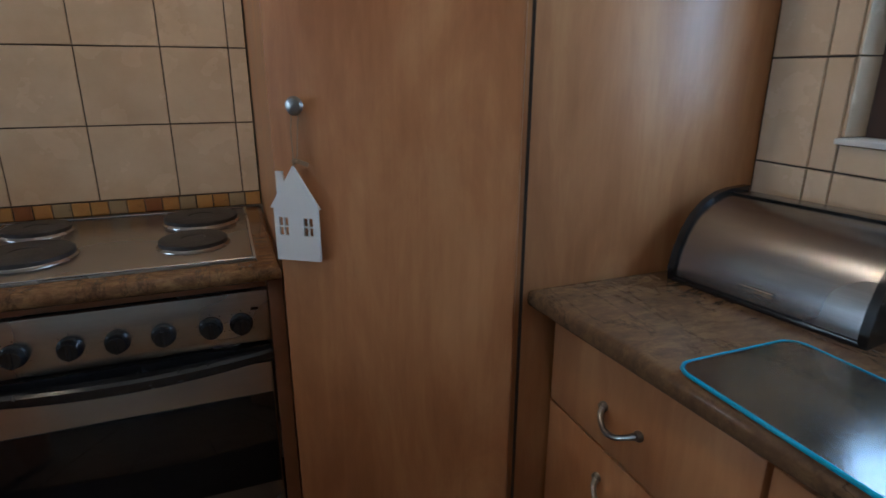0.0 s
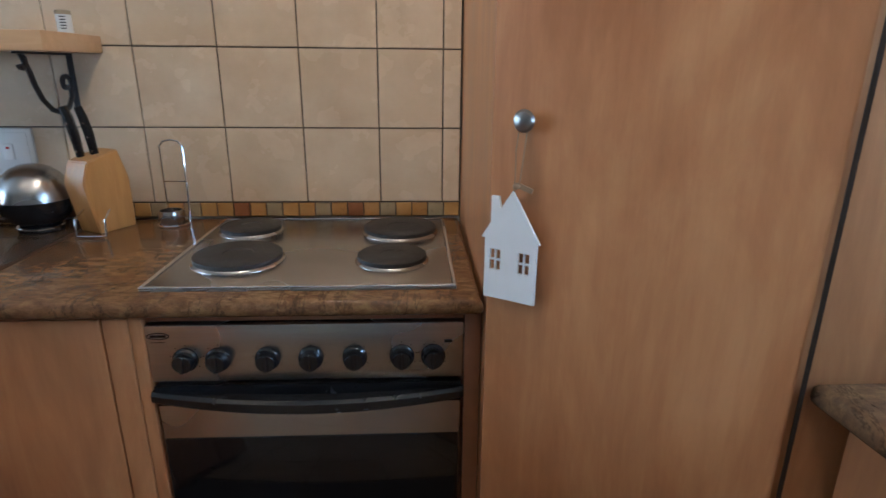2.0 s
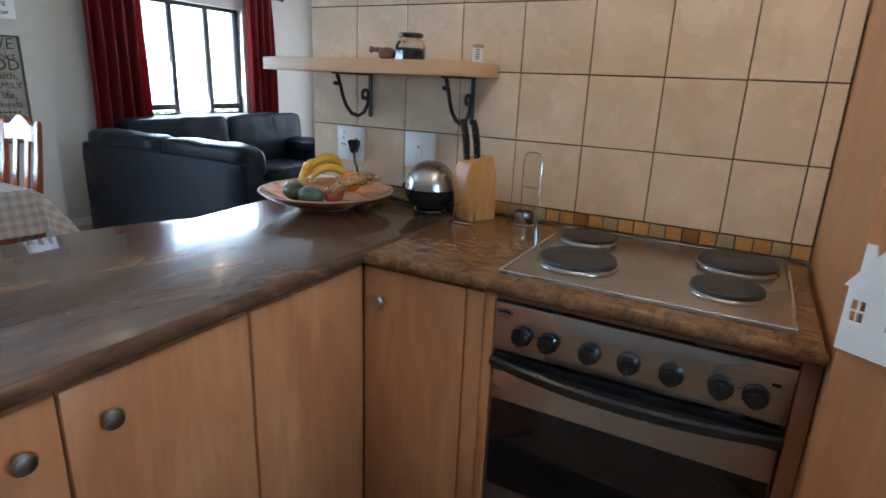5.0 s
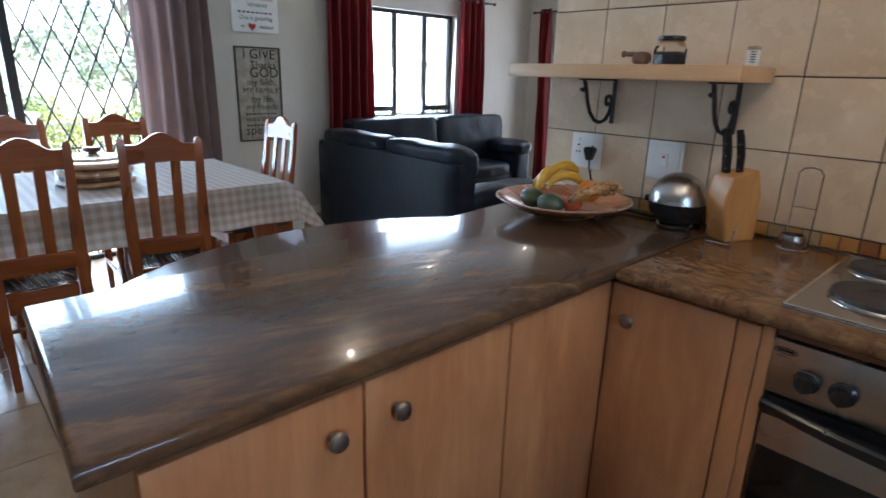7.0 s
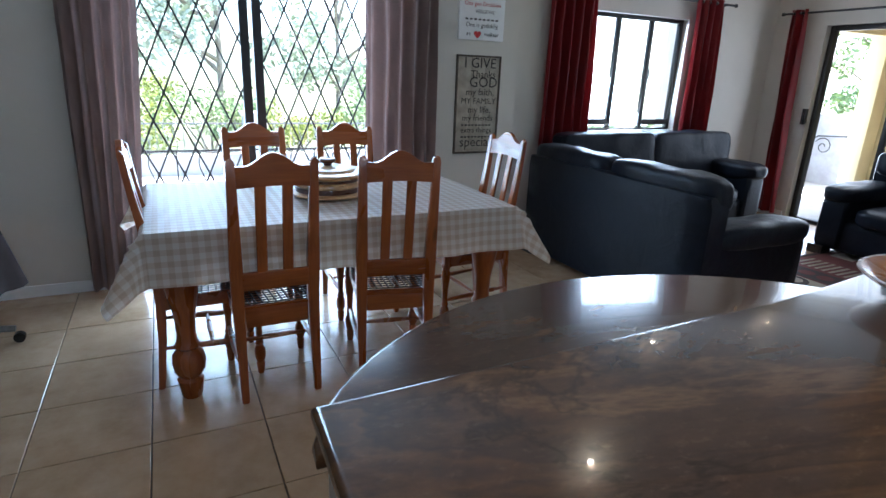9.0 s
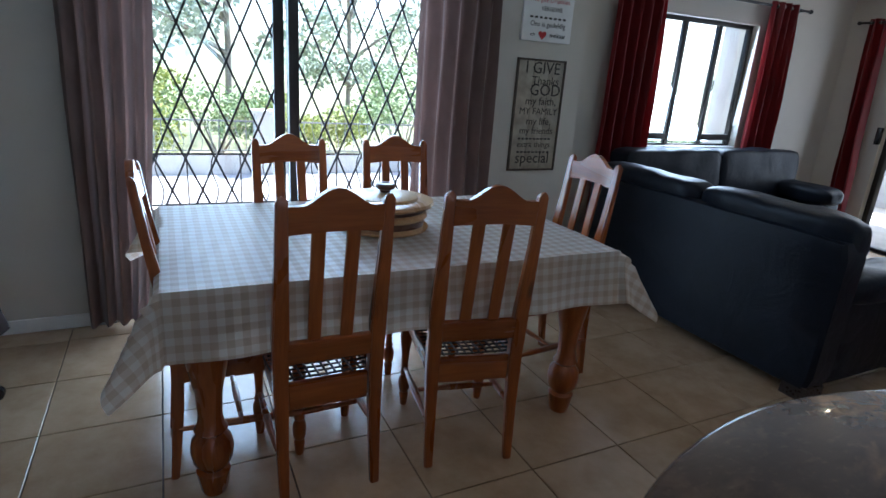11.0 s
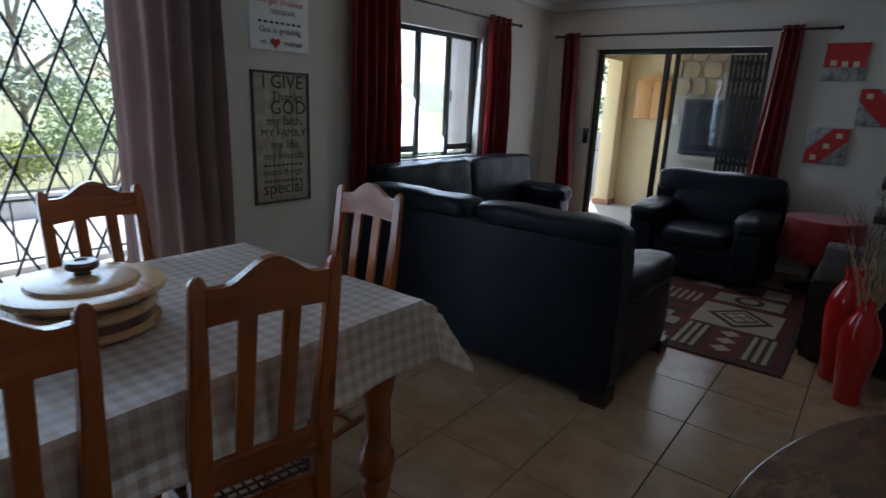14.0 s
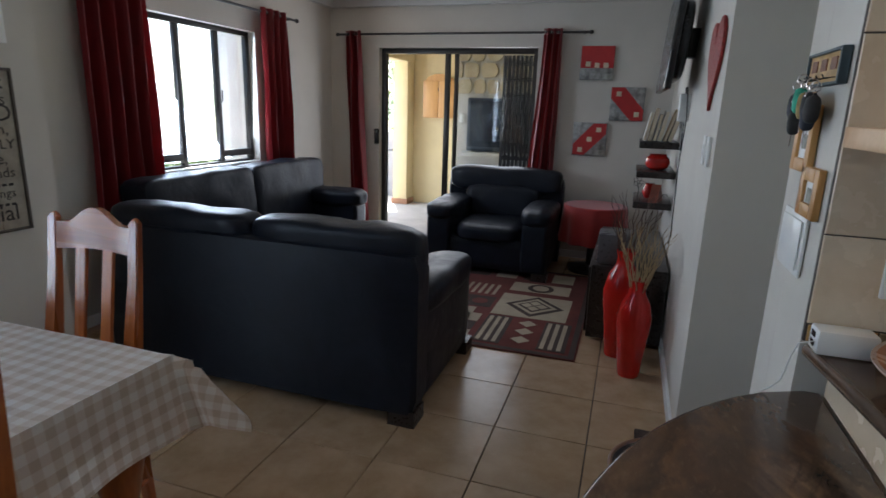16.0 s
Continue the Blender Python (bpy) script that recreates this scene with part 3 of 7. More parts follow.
def build_hob():
    cx, cy = 0.488, 1.91
    t = thing("electric_hob", cx, cy, CT, "stainless steel four-plate electric hob set in the worktop", "hob")
    bm = bmesh.new()
    box(bm, -0.303, 0.303, -0.265, 0.26, -0.003, 0.006, 0.004)
    p = part("tray", bm, STEEL, t)
    bm = bmesh.new()
    for s in ((-0.303, 0.303, -0.265, -0.257), (-0.303, 0.303, 0.252, 0.26), (-0.303, -0.295, -0.257, 0.252), (0.295, 0.303, -0.257, 0.252)):
        box(bm, *s, 0.005, 0.009, 0.0015, 1)
    part("rim", bm, CHROME, t)
    for x, y, r in ((0.29, 2.05, 0.075), (0.325, 1.815, 0.094), (0.672, 2.035, 0.092), (0.66, 1.805, 0.075)):
        bm = bmesh.new()
        lathe(bm, [(r + 0.006, 0.006), (r + 0.0055, 0.008), (r + 0.002, 0.010), (r + 0.0005, 0.012)], 40)
        pl = part("drip_ring", bm, STEEL, p, "steel ring", at=pose(x - cx, y - cy, 0))
        bm = bmesh.new()
        lathe(bm, [(r, 0.011), (r, 0.021), (r - 0.003, 0.023), (r * 0.35, 0.0225), (r * 0.33, 0.021), (0.004, 0.021)], 40)
        part("hotplate", bm, CAST, t, "black cast iron plate", at=pose(x - cx, y - cy, 0))


build_hob()


# ---- dining ----
def turned(bm, height, r, seg=18, m=None):
    prof = [(0.55, 0), (0.62, 0.02), (0.75, 0.1), (0.8, 0.13), (0.62, 0.15), (0.9, 0.19), (1.0, 0.26), (0.92, 0.31), (0.62, 0.35), (0.78, 0.37), (0.62, 0.40), (0.55, 0.45), (0.62, 0.58), (0.85, 0.7), (1.0, 0.8), (0.75, 0.87), (0.95, 0.9), (0.95, 0.93), (0.8, 0.95)]
    return lathe(bm, [(r * a, height * b) for a, b in prof], seg, m)


def build_table():
    cx, cy = -2.88, 1.055
    t = thing("dining_table", cx, cy, 0, "orange pine dining table with thick turned legs under a checked cloth", "table")
    boxpart("tabletop", (-0.5, 0.5, -0.83, 0.83, 0.728, 0.76), PINE_Y, t, 0.006)
    bm = bmesh.new()
    for b in ((-0.44, 0.44, -0.77, -0.745), (-0.44, 0.44, 0.745, 0.77), (-0.45, -0.425, -0.74, 0.74), (0.425, 0.45, -0.74, 0.74)):
        box(bm, *b, 0.62, 0.727)
    part("apron", bm, PINE_Y, t)
    for sx in (-1, 1):
        for sy in (-1, 1):
            bm = bmesh.new()
            turned(bm, 0.66, 0.069)
            box(bm, -0.05, 0.05, -0.05, 0.05, 0.60, 0.727, 0.005)
            part("leg", bm, PINE, t, at=pose(sx * 0.42, sy * 0.72, 0))


build_table()


def build_cloth():
    """The cloth lies on the top and hangs down, longest at the corners."""
    cx, cy = -2.88, 1.055
    hx, hy, drop = 0.508, 0.838, 0.215
    nx, ny = 74, 106
    bm = bmesh.new()
    uv = bm.loops.layers.uv.new("UVMap")
    grid = []
    for i in range(nx + 1):
        row = []
        for j in range(ny + 1):
            u = (2 * i / nx - 1) * (hx + drop)
            v = (2 * j / ny - 1) * (hy + drop)
            ox, oy = max(0.0, abs(u) - hx), max(0.0, abs(v) - hy)
            sx, sy = (1 if u > 0 else -1), (1 if v > 0 else -1)
            over = math.hypot(ox, oy) if ox > 0 and oy > 0 else max(ox, oy)
            x, y = sx * min(abs(u), hx), sy * min(abs(v), hy)
            z = 0.766
            if over > 0:
                bend = min(over, 0.02)
                flare = 0.02 + 0.05 * (over / drop) ** 1.2
                if ox > 0 and oy > 0:
                    a = math.atan2(oy, ox)
                    k = flare * (1.0 + 1.0 * math.sin(2 * a) ** 2)
                    fold = 1 + 0.22 * math.cos(6 * a)
                    x += sx * math.cos(a) * k * fold
                    y += sy * math.sin(a) * k * fold
                    z -= over * 0.93 - 0.004
                else:
                    wave = 0.010 * math.sin((u if oy > 0 else v) * 17.0) * (over / drop)
                    if ox > 0:
                        x += sx * (flare * 0.55 + wave)
                    else:
                        y += sy * (flare * 0.55 + wave)
                    z -= over - 0.004
                z += 0.002 * noise.noise(Vector((u * 9, v * 9, 1)))
            else:
                z += 0.0035 * max(0.0, noise.noise(Vector((u * 3 + v * 2, v * 22 + u * 5, 0.3)))) + 0.0012 * noise.noise(Vector((u * 8, v * 8, 2)))
            vert = bm.verts.new((x, y, z))
            row.append((vert, (u, v)))
        grid.append(row)
    for i in range(nx):
        for j in range(ny):
            q = (grid[i][j], grid[i + 1][j], grid[i + 1][j + 1], grid[i][j + 1])
            f = bm.faces.new([p[0] for p in q])
            for lp, p in zip(f.loops, q):
                lp[uv].uv = p[1]
    bmesh.ops.solidify(bm, geom=bm.faces[:], thickness=0.0015)
    ob = part("tablecloth", bm, GINGHAM, at=pose(cx, cy, 0))
    tagged(ob, "white and brown gingham tablecloth draped over the dining table", "tablecloth")


build_cloth()


def build_chair(tag=True):
    """A ladder-slat chair that faces +x in its own frame (the back is at -x)."""
    t = thing("dining_chair", 0, 0, 0, "orange pine dining chair with a slatted back and woven thong seat", "chair", "chairs round the table")
    W = 0.176
    for s in (-1, 1):
        bm = bmesh.new()
        prof = [(-0.225, 0.0), (-0.2, 0.24), (-0.19, 0.44), (-0.205, 0.61), (-0.248, 0.86), (-0.272, 1.046)]
        secs = []
        for k, (px, pz) in enumerate(prof):
            w = (0.015, 0.02, 0.024, 0.026, 0.02, 0.017)[k]
            d = (0.013, 0.017, 0.021, 0.019, 0.014, 0.013)[k]
            secs.append([bm.verts.new((px + a * d, s * (W - 0.02) + b * w, pz)) for a, b in ((-1, -1), (1, -1), (1, 1), (-1, 1))])
        top = bm.verts.new((-0.277, s * (W - 0.02), 1.066))
        for a, b in zip(secs, secs[1:]):
            for i in range(4):
                bm.faces.new((a[i], a[(i + 1) % 4], b[(i + 1) % 4], b[i]))
        for i in range(4):
            bm.faces.new((secs[-1][i], secs[-1][(i + 1) % 4], top))
        bm.faces.new(secs[0][::-1])
        bmesh.ops.bevel(bm, geom=bm.edges[:], offset=0.004, segments=2, affect="EDGES")
        part("back_post", bm, PINE, t)
        bm = bmesh.new()
        turned(bm, 0.42, 0.026, 14)
        box(bm, -0.019, 0.019, -0.019, 0.019, 0.385, 0.45, 0.003)
        part("front_leg", bm, PINE, t, at=pose(0.2, s * (W - 0.005), 0))
    # crest rail with a raised middle
    bm = bmesh.new()
    n = 18
    ys = [-(W - 0.036) + 2 * (W - 0.036) * i / n for i in range(n + 1)]
    front = []
    for y in ys:
        u = abs(y) / (W - 0.036)
        zt = 1.03 + 0.052 * (0.5 + 0.5 * math.cos(math.pi * min(1, u * 1.35))) ** 0.8 - 0.0 * u
        zb = 0.945 + 0.008 * math.cos(u * math.pi / 2)
        xo = -0.262 - 0.008 * (1 - u * u)
        front.append([bm.verts.new(c) for c in ((xo - 0.022, y, zt), (xo + 0.002, y, zt), (xo + 0.014, y, zb), (xo - 0.01, y, zb))])
    for a, b in zip(front, front[1:]):
        for i in range(4):
            bm.faces.new((a[i], a[(i + 1) % 4], b[(i + 1) % 4], b[i]))
    bm.faces.new(front[0][::-1])
    bm.faces.new(front[-1])
    part("crest_rail", bm, PINE_Y, t)
    bm = bmesh.new()
    box(bm, -0.022, 0.002, -(W - 0.04), W - 0.04, 0.0, 0.078, 0.004)
    part("lower_rail", bm, PINE_Y, t, at=pose(-0.19, 0, 0.508, 0, -7, 0))
    for s in (-0.052, 0.052):
        bm = bmesh.new()
        prism(bm, [(-0.007, -0.021), (0.007, -0.021), (0.007, 0.021), (-0.007, 0.021)], 0.0, 0.385)
        bmesh.ops.bevel(bm, geom=bm.edges[:], offset=0.003, segments=1, affect="EDGES")
        part("slat", bm, PINE, t, at=pose(-0.203, s, 0.58, 0, -9.5, 0))
    for nm, d in (("seat_rail", (-0.19, 0.2, -W + 0.0, -W + 0.024, 0.375, 0.435)), ("seat_rail", (-0.19, 0.2, W - 0.024, W, 0.375, 0.435)), ("seat_rail", (0.178, 0.202, -W + 0.03, W - 0.03, 0.375, 0.435)), ("seat_rail", (-0.2, -0.178, -W + 0.045, W - 0.045, 0.335, 0.432))):
        boxpart(nm, d, PINE_Y, t, 0.004)
    bm = bmesh.new()
    for i in range(13):
        a = -0.17 + 0.34 * i / 12
        tube(bm, [(a, -W + 0.01, 0.437), (a + 0.01, 0, 0.431 - 0.004), (a, W - 0.01, 0.437)], 0.004, 5)
        b = -0.17 + 0.34 * i / 12
        tube(bm, [(-0.18, b * 0.98, 0.437), (0, b * 0.98 + 0.01, 0.430), (0.19, b * 0.98, 0.437)], 0.004, 5)
    part("woven_seat", bm, THONG, t, "dark leather thong lattice", "stuff")
    for d in ((-0.2, 0.2, -W + 0.005), (-0.2, 0.2, W - 0.005)):
        bm = bmesh.new()
        tube(bm, [(d[0], d[2], 0.2), (-0.1, d[2], 0.195), (0, d[2], 0.19), (0.1, d[2], 0.185), (d[1], d[2], 0.18)], [0.008, 0.012, 0.015, 0.012, 0.008], 8)
        part("stretcher", bm, PINE, t)
    bm = bmesh.new()
    tube(bm, [(0.0, -W + 0.01, 0.19), (0.0, 0, 0.19), (0.0, W - 0.01, 0.19)], [0.008, 0.013, 0.008], 8)
    part("stretcher", bm, PINE, t)
    return t


THONG = plain("dark_thong", (0.05, 0.028, 0.018), 0.6, vary=0.3, scale=40)
chair = build_chair()
CHAIRS = [(-2.53, 0.695, 180, "orange pine dining chair with its back to the peninsula"),
          (-2.50, 1.26, 169, "orange pine dining chair tucked under the checked cloth"),
          (-3.19, 0.80, 2, "orange pine dining chair in front of the security gate"),
          (-3.19, 1.325, 0, "orange pine dining chair by the gate and mauve curtain"),
          (-2.835, 1.845, 273, "orange pine dining chair at the table end beside the sofa"),
          (-2.72, 0.44, 90, "orange pine dining chair at the table end by the curtain")]
for i, (x, y, a, lab) in enumerate(CHAIRS):
    c = chair if i == 0 else copy_thing(chair, pose(x, y, 0, 0, 0, a))
    c.matrix_basis = pose(x, y, 0, 0, 0, a)
    c["label"] = lab


# ---- sofas ----
def cushion(bm, x0, x1, y0, y1, z0, z1, lean=0.0, power=5.0, crease=0.012, sag=0.0):
    """A full leather cushion with fine gathers along its long edges."""
    vs = puff(bm, x0, x1, y0, y1, z0, z1, power, 13, crease)
    cx, hx = (x0 + x1) / 2, (x1 - x0) / 2
    for v in vs:
        k = (v.co.z - z0) / (z1 - z0)
        v.co.y -= lean * k
        v.co.z -= sag * max(0.0, 1 - ((v.co.x - cx) / hx) ** 2) * k
        v.co += 0.006 * noise.noise(Vector((v.co.x * 26, v.co.y * 9, v.co.z * 8))) * Vector((0, 1, 0.8))


def build_sofa(x, y, turn, width, depth, seats, label, back=0.93, arm=0.62, name="sofa", armw=0.27, roll=0.11, tall=False):
    """Faces +y in its own frame; its back is at y = 0; x runs from 0 to width."""
    t = thing(name, x, y, 0, label, "sofa" if seats > 1 else "armchair", "leather seats", turn)
    bm = bmesh.new()
    puff(bm, 0.0, width, 0.0, 0.17, 0.05, back - roll, 26, 8, 0.003)
    part("back_frame", bm, LEATHER, t)
    bm = bmesh.new()
    puff(bm, 0.02, width - 0.02, 0.05, depth - 0.06, 0.05, 0.33, 14, 6, 0.0)
    part("base", bm, LEATHER, t)
    for a, b in ((0.0, armw), (width - armw, width)):
        bm = bmesh.new()
        puff(bm, a + 0.02, b - 0.02, 0.06, depth - 0.02, 0.05, arm - 0.09, 10, 7, 0.004)
        part("armrest", bm, LEATHER, t)
        bm = bmesh.new()
        cushion(bm, a - 0.008, b + 0.008, 0.12, depth + 0.02, arm - 0.17, arm, 0.0, 3.4)
        part("arm_cushion", bm, LEATHER, t)
    sw = (width - 2 * armw) / seats
    tw = (width - 0.03) / seats
    for k in range(seats):
        bm = bmesh.new()
        cushion(bm, armw + k * sw + 0.002, armw + (k + 1) * sw - 0.002, 0.2, depth - 0.01, 0.29, 0.45, 0.0, 4.5)
        part("seat_cushion", bm, LEATHER, t)
        bm = bmesh.new()
        if tall:
            cushion(bm, 0.013 + k * tw, 0.017 + (k + 1) * tw, 0.04, 0.27, 0.40, back, 0.05, 11.0, 0.014, 0.0)
            part("back_cushion", bm, LEATHER, t)
            continue
        cushion(bm, 0.015 + k * tw, 0.015 + (k + 1) * tw, 0.035, 0.27, back - 0.25, back, 0.03, 4.2, 0.014, 0.018)
        part("headrest", bm, LEATHER, t)
        bm = bmesh.new()
        cushion(bm, armw * 0.75 + k * (width - 1.5 * armw) / seats, armw * 0.75 + (k + 1) * (width - 1.5 * armw) / seats, 0.13, 0.34, 0.4, back - 0.17, 0.05, 5.0, 0.014)
        part("back_cushion", bm, LEATHER, t)
    for fx in (0.005, width - 0.135):
        for fy in (0.005, depth - 0.14):
            boxpart("foot", (fx, fx + 0.13, fy, fy + 0.13, 0, 0.075), BLACKWOOD, t)
    return t


build_sofa(-3.82, 2.94, 0, 1.745, 1.0, 2, "dark navy leather two-seat sofa with its back to the dining table", 0.92, 0.62)
build_sofa(-4.27, 5.62, -90, 2.15, 0.70, 2, "dark navy leather sofa under the curtained window", 0.93, 0.67, armw=0.3, tall=True)
build_sofa(-1.84, 6.33, 180, 1.12, 0.93, 1, "dark navy leather armchair in front of the sliding patio door", 0.9, 0.62, "armchair", 0.27)

# ---- wall tiles accessories, kitchen small things ----
def text_part(words, size, material, parent, at, name="lettering", label=""):
    cu = bpy.data.curves.new("lettering", "FONT")
    cu.body, cu.size, cu.extrude, cu.resolution_u = words, size, 0.0006, 2
    cu.align_x = "CENTER"
    tmp = bpy.data.objects.new("lettering_tmp", cu)
    me = bpy.data.meshes.new_from_object(tmp)
    bpy.data.objects.remove(tmp)
    me.materials.clear()
    me.materials.append(material)
    ob = new(name, me)
    ob.parent = parent
    ob.matrix_basis = at
    return tagged(ob, label=label)


AMBER = tile_glaze("mosaic_amber", (0.38, 0.18, 0.045), (0.56, 0.33, 0.11), 0.3, 0.5)
BROWN_M = tile_glaze("mosaic_rust", (0.2, 0.07, 0.025), (0.33, 0.14, 0.05), 0.3, 0.5)
GREY_M = tile_glaze("mosaic_grey", (0.28, 0.21, 0.12), (0.42, 0.33, 0.2), 0.3, 0.8)
INK = plain("dark_ink", (0.03, 0.026, 0.024), 0.8)
RED_INK = plain("red_paint", (0.4, 0.02, 0.02), 0.6)

# shelf with iron brackets
sh = thing("wall_shelf", -0.475, 2.08, 1.362, "beech laminate wall shelf on two scrolled black iron brackets", "shelf")
boxpart("board", (-0.385, 0.385, -0.12, 0.127, 0.0, 0.042), LAMINATE_Y, sh, 0.002)
for bx in (-0.585, -0.175):
    bm = bmesh.new()
    box(bm, -0.007, 0.007, 0.119, 0.125, -0.15, -0.001, 0.001, 1)
    box(bm, -0.007, 0.007, -0.085, 0.118, -0.006, -0.001, 0.001, 1)

    def spiral(cy, cz, r0, r1, a0, a1, n):
        return [(0, cy + (r0 + (r1 - r0) * i / n) * math.cos(a0 + (a1 - a0) * i / n), cz + (r0 + (r1 - r0) * i / n) * math.sin(a0 + (a1 - a0) * i / n)) for i in range(n + 1)]
    up = spiral(-0.075, -0.028, 0.007, 0.02, math.pi * 0.2, -math.pi * 1.55 + math.pi, 10)
    s1 = spiral(-0.072, -0.026, 0.008, 0.02, -2.4, 1.2, 10)
    s2 = spiral(0.088, -0.075, 0.022, 0.007, 0.3, 5.6, 14)
    path = s1 + [(0, -0.046, -0.045), (0, -0.036, -0.075), (0, -0.018, -0.108), (0, 0.012, -0.134), (0, 0.048, -0.144), (0, 0.082, -0.134), (0, 0.104, -0.108)] + s2
    tube(bm, path, 0.0065, 6)
    part("bracket", bm, IRON, sh, "scrolled black iron bracket", at=pose(bx + 0.475, 0, 0))

jar = thing("glass_jar", -0.345, 2.085, 1.4045, "clear glass jar half full of dark sweets with black lid", "jar")
jar.scale = (1.12, 1.12, 0.86)
bm = bmesh.new()
lathe(bm, [(0.036, 0), (0.043, 0.004), (0.044, 0.05), (0.036, 0.072), (0.03, 0.078), (0.03, 0.084)], 8)
part("jar_body", bm, GLASS, jar)
bm = bmesh.new()
lathe(bm, [(0.039, 0.004), (0.04, 0.034), (0.02, 0.042)], 8)
part("contents", bm, plain("dark_sweets", (0.05, 0.045, 0.06), 0.6, vary=0.8, scale=120, grain=0.8), jar)
bm = bmesh.new()
lathe(bm, [(0.034, 0.08), (0.035, 0.083), (0.035, 0.092), (0.032, 0.095)], 24)
part("lid", bm, BLACK, jar)

CLAY = plain("brown_clay", (0.14, 0.07, 0.045), 0.55, vary=0.25, scale=30)
bm = bmesh.new()
puff(bm, -0.03, 0.03, -0.02, 0.02, 0.0, 0.04, 2.4, 5)
puff(bm, -0.06, -0.015, -0.008, 0.008, 0.025, 0.04, 2.4, 4)
puff(bm, -0.068, -0.055, -0.01, 0.01, 0.022, 0.043, 2.2, 3)
tagged(part("clay_animal", bm, CLAY, at=pose(-0.435, 2.085, 1.4045)), "small brown clay animal figurine on the wooden shelf", "figurine")
sk = thing("spice_shaker", -0.125, 2.12, 1.4045, "small white spice shaker on the end of the shelf", "shaker")
sk.scale = (1.05, 1.05, 0.82)
bm = bmesh.new()
lathe(bm, [(0.015, 0), (0.016, 0.002), (0.016, 0.05), (0.014, 0.052)], 20)
part("shaker_body", bm, WHITE, sk)
bm = bmesh.new()
lathe(bm, [(0.0165, 0.052), (0.0165, 0.062), (0.014, 0.064)], 20)
part("lid", bm, GREY_M, sk)
bm = bmesh.new()
for i in range(5):
    box(bm, 0.0155, 0.0166, -0.006, 0.006, 0.012 + i * 0.008, 0.015 + i * 0.008)
part("printed_label", bm, INK, sk, at=pose(0, 0, 0, 0, 0, -70))


def wall_plate(x, z, w, h, label, holes):
    t = thing("wall_socket" if holes else "cooker_switch", x, KY - 0.001, z, label, "socket" if holes else "switch")
    boxpart("plate", (-w / 2, w / 2, -0.012, 0, -h / 2, h / 2), WHITE, t, 0.004)
    boxpart("inner_plate", (-w / 2 + 0.012, w / 2 - 0.012, -0.0145, -0.012, -h / 2 + 0.012, h / 2 - 0.012), WHITE, t, 0.001)
    if holes:
        bm = bmesh.new()
        for hx, hz in ((-0.03, 0.02), (-0.037, -0.004), (-0.023, -0.004), (0.03, 0.02)):
            lathe(bm, [(0.0035, 0), (0.0035, 0.0006)], 10, pose(hx, -0.0146, hz, 90, 0, 0))
        part("pin_hole", bm, BLACK, t)
        for s in (-0.03, 0.03):
            boxpart("rocker", (s - 0.006, s + 0.006, -0.018, -0.0146, 0.034, 0.046), WHITE, t, 0.001)
    else:
        boxpart("rocker", (-0.014, 0.014, -0.02, -0.0146, -0.022, 0.022), WHITE, t, 0.003)
        bm = bmesh.new()
        box(bm, -0.004, 0.004, -0.0207, -0.02, 0.008, 0.014)
        part("marking", bm, RED_INK, t)
    return t


wall_plate(-0.675, 1.108, 0.125, 0.125, "white double wall socket above the fruit bowl", True)
wall_plate(-0.372, 1.11, 0.125, 0.125, "white cooker switch on the tiled wall", False)
pl = thing("plug", -0.645, KY - 0.016, 1.10, "black three-pin plug with cable in the white socket", "plug")
bm = bmesh.new()
prism(bm, [(-0.021, 0.018), (-0.014, 0.026), (0.014, 0.026), (0.021, 0.018), (0.008, -0.022), (-0.008, -0.022)], 0, 0.03, pose(0, 0, 0, 90, 0, 0))
bmesh.ops.bevel(bm, geom=bm.edges[:], offset=0.003, segments=2, affect="EDGES")
part("plug_body", bm, BLACK, pl)
bm = bmesh.new()
tube(bm, [(0, -0.015, -0.02), (0.004, -0.018, -0.05), (0.02, -0.02, -0.09), (0.05, -0.03, -0.125), (0.1, -0.03, -0.155), (0.16, -0.03, -0.168), (0.24, -0.04, -0.172), (0.31, -0.05, -0.172)], 0.0035, 8)
part("cable", bm, BLACK, pl)

# egg cooker
eg = thing("egg_cooker", -0.258, 2.09, CT, "egg cooker with brushed steel dome and black base", "egg cooker")
eg.scale = (1.08, 1.08, 1.16)
bm = bmesh.new()
lathe(bm, [(0.045, 0), (0.048, 0.004), (0.048, 0.012), (0.04, 0.016), (0.06, 0.026), (0.074, 0.045), (0.079, 0.065), (0.08, 0.072)], 40)
part("base", bm, BLACK, eg)
bm = bmesh.new()
lathe(bm, [(0.05, 0.009), (0.0505, 0.012), (0.0485, 0.014)], 40)
part("foot_ring", bm, CHROME, eg)
bm = bmesh.new()
lathe(bm, [(0.0795, 0.073), (0.077, 0.09), (0.07, 0.108), (0.058, 0.126), (0.042, 0.139), (0.022, 0.147), (0.002, 0.149)], 40)
part("dome_lid", bm, STEEL, eg)
bm = bmesh.new()
puff(bm, -0.1, -0.07, -0.012, 0.012, 0.06, 0.078, 3, 4)
part("handle", bm, BLACK, eg)

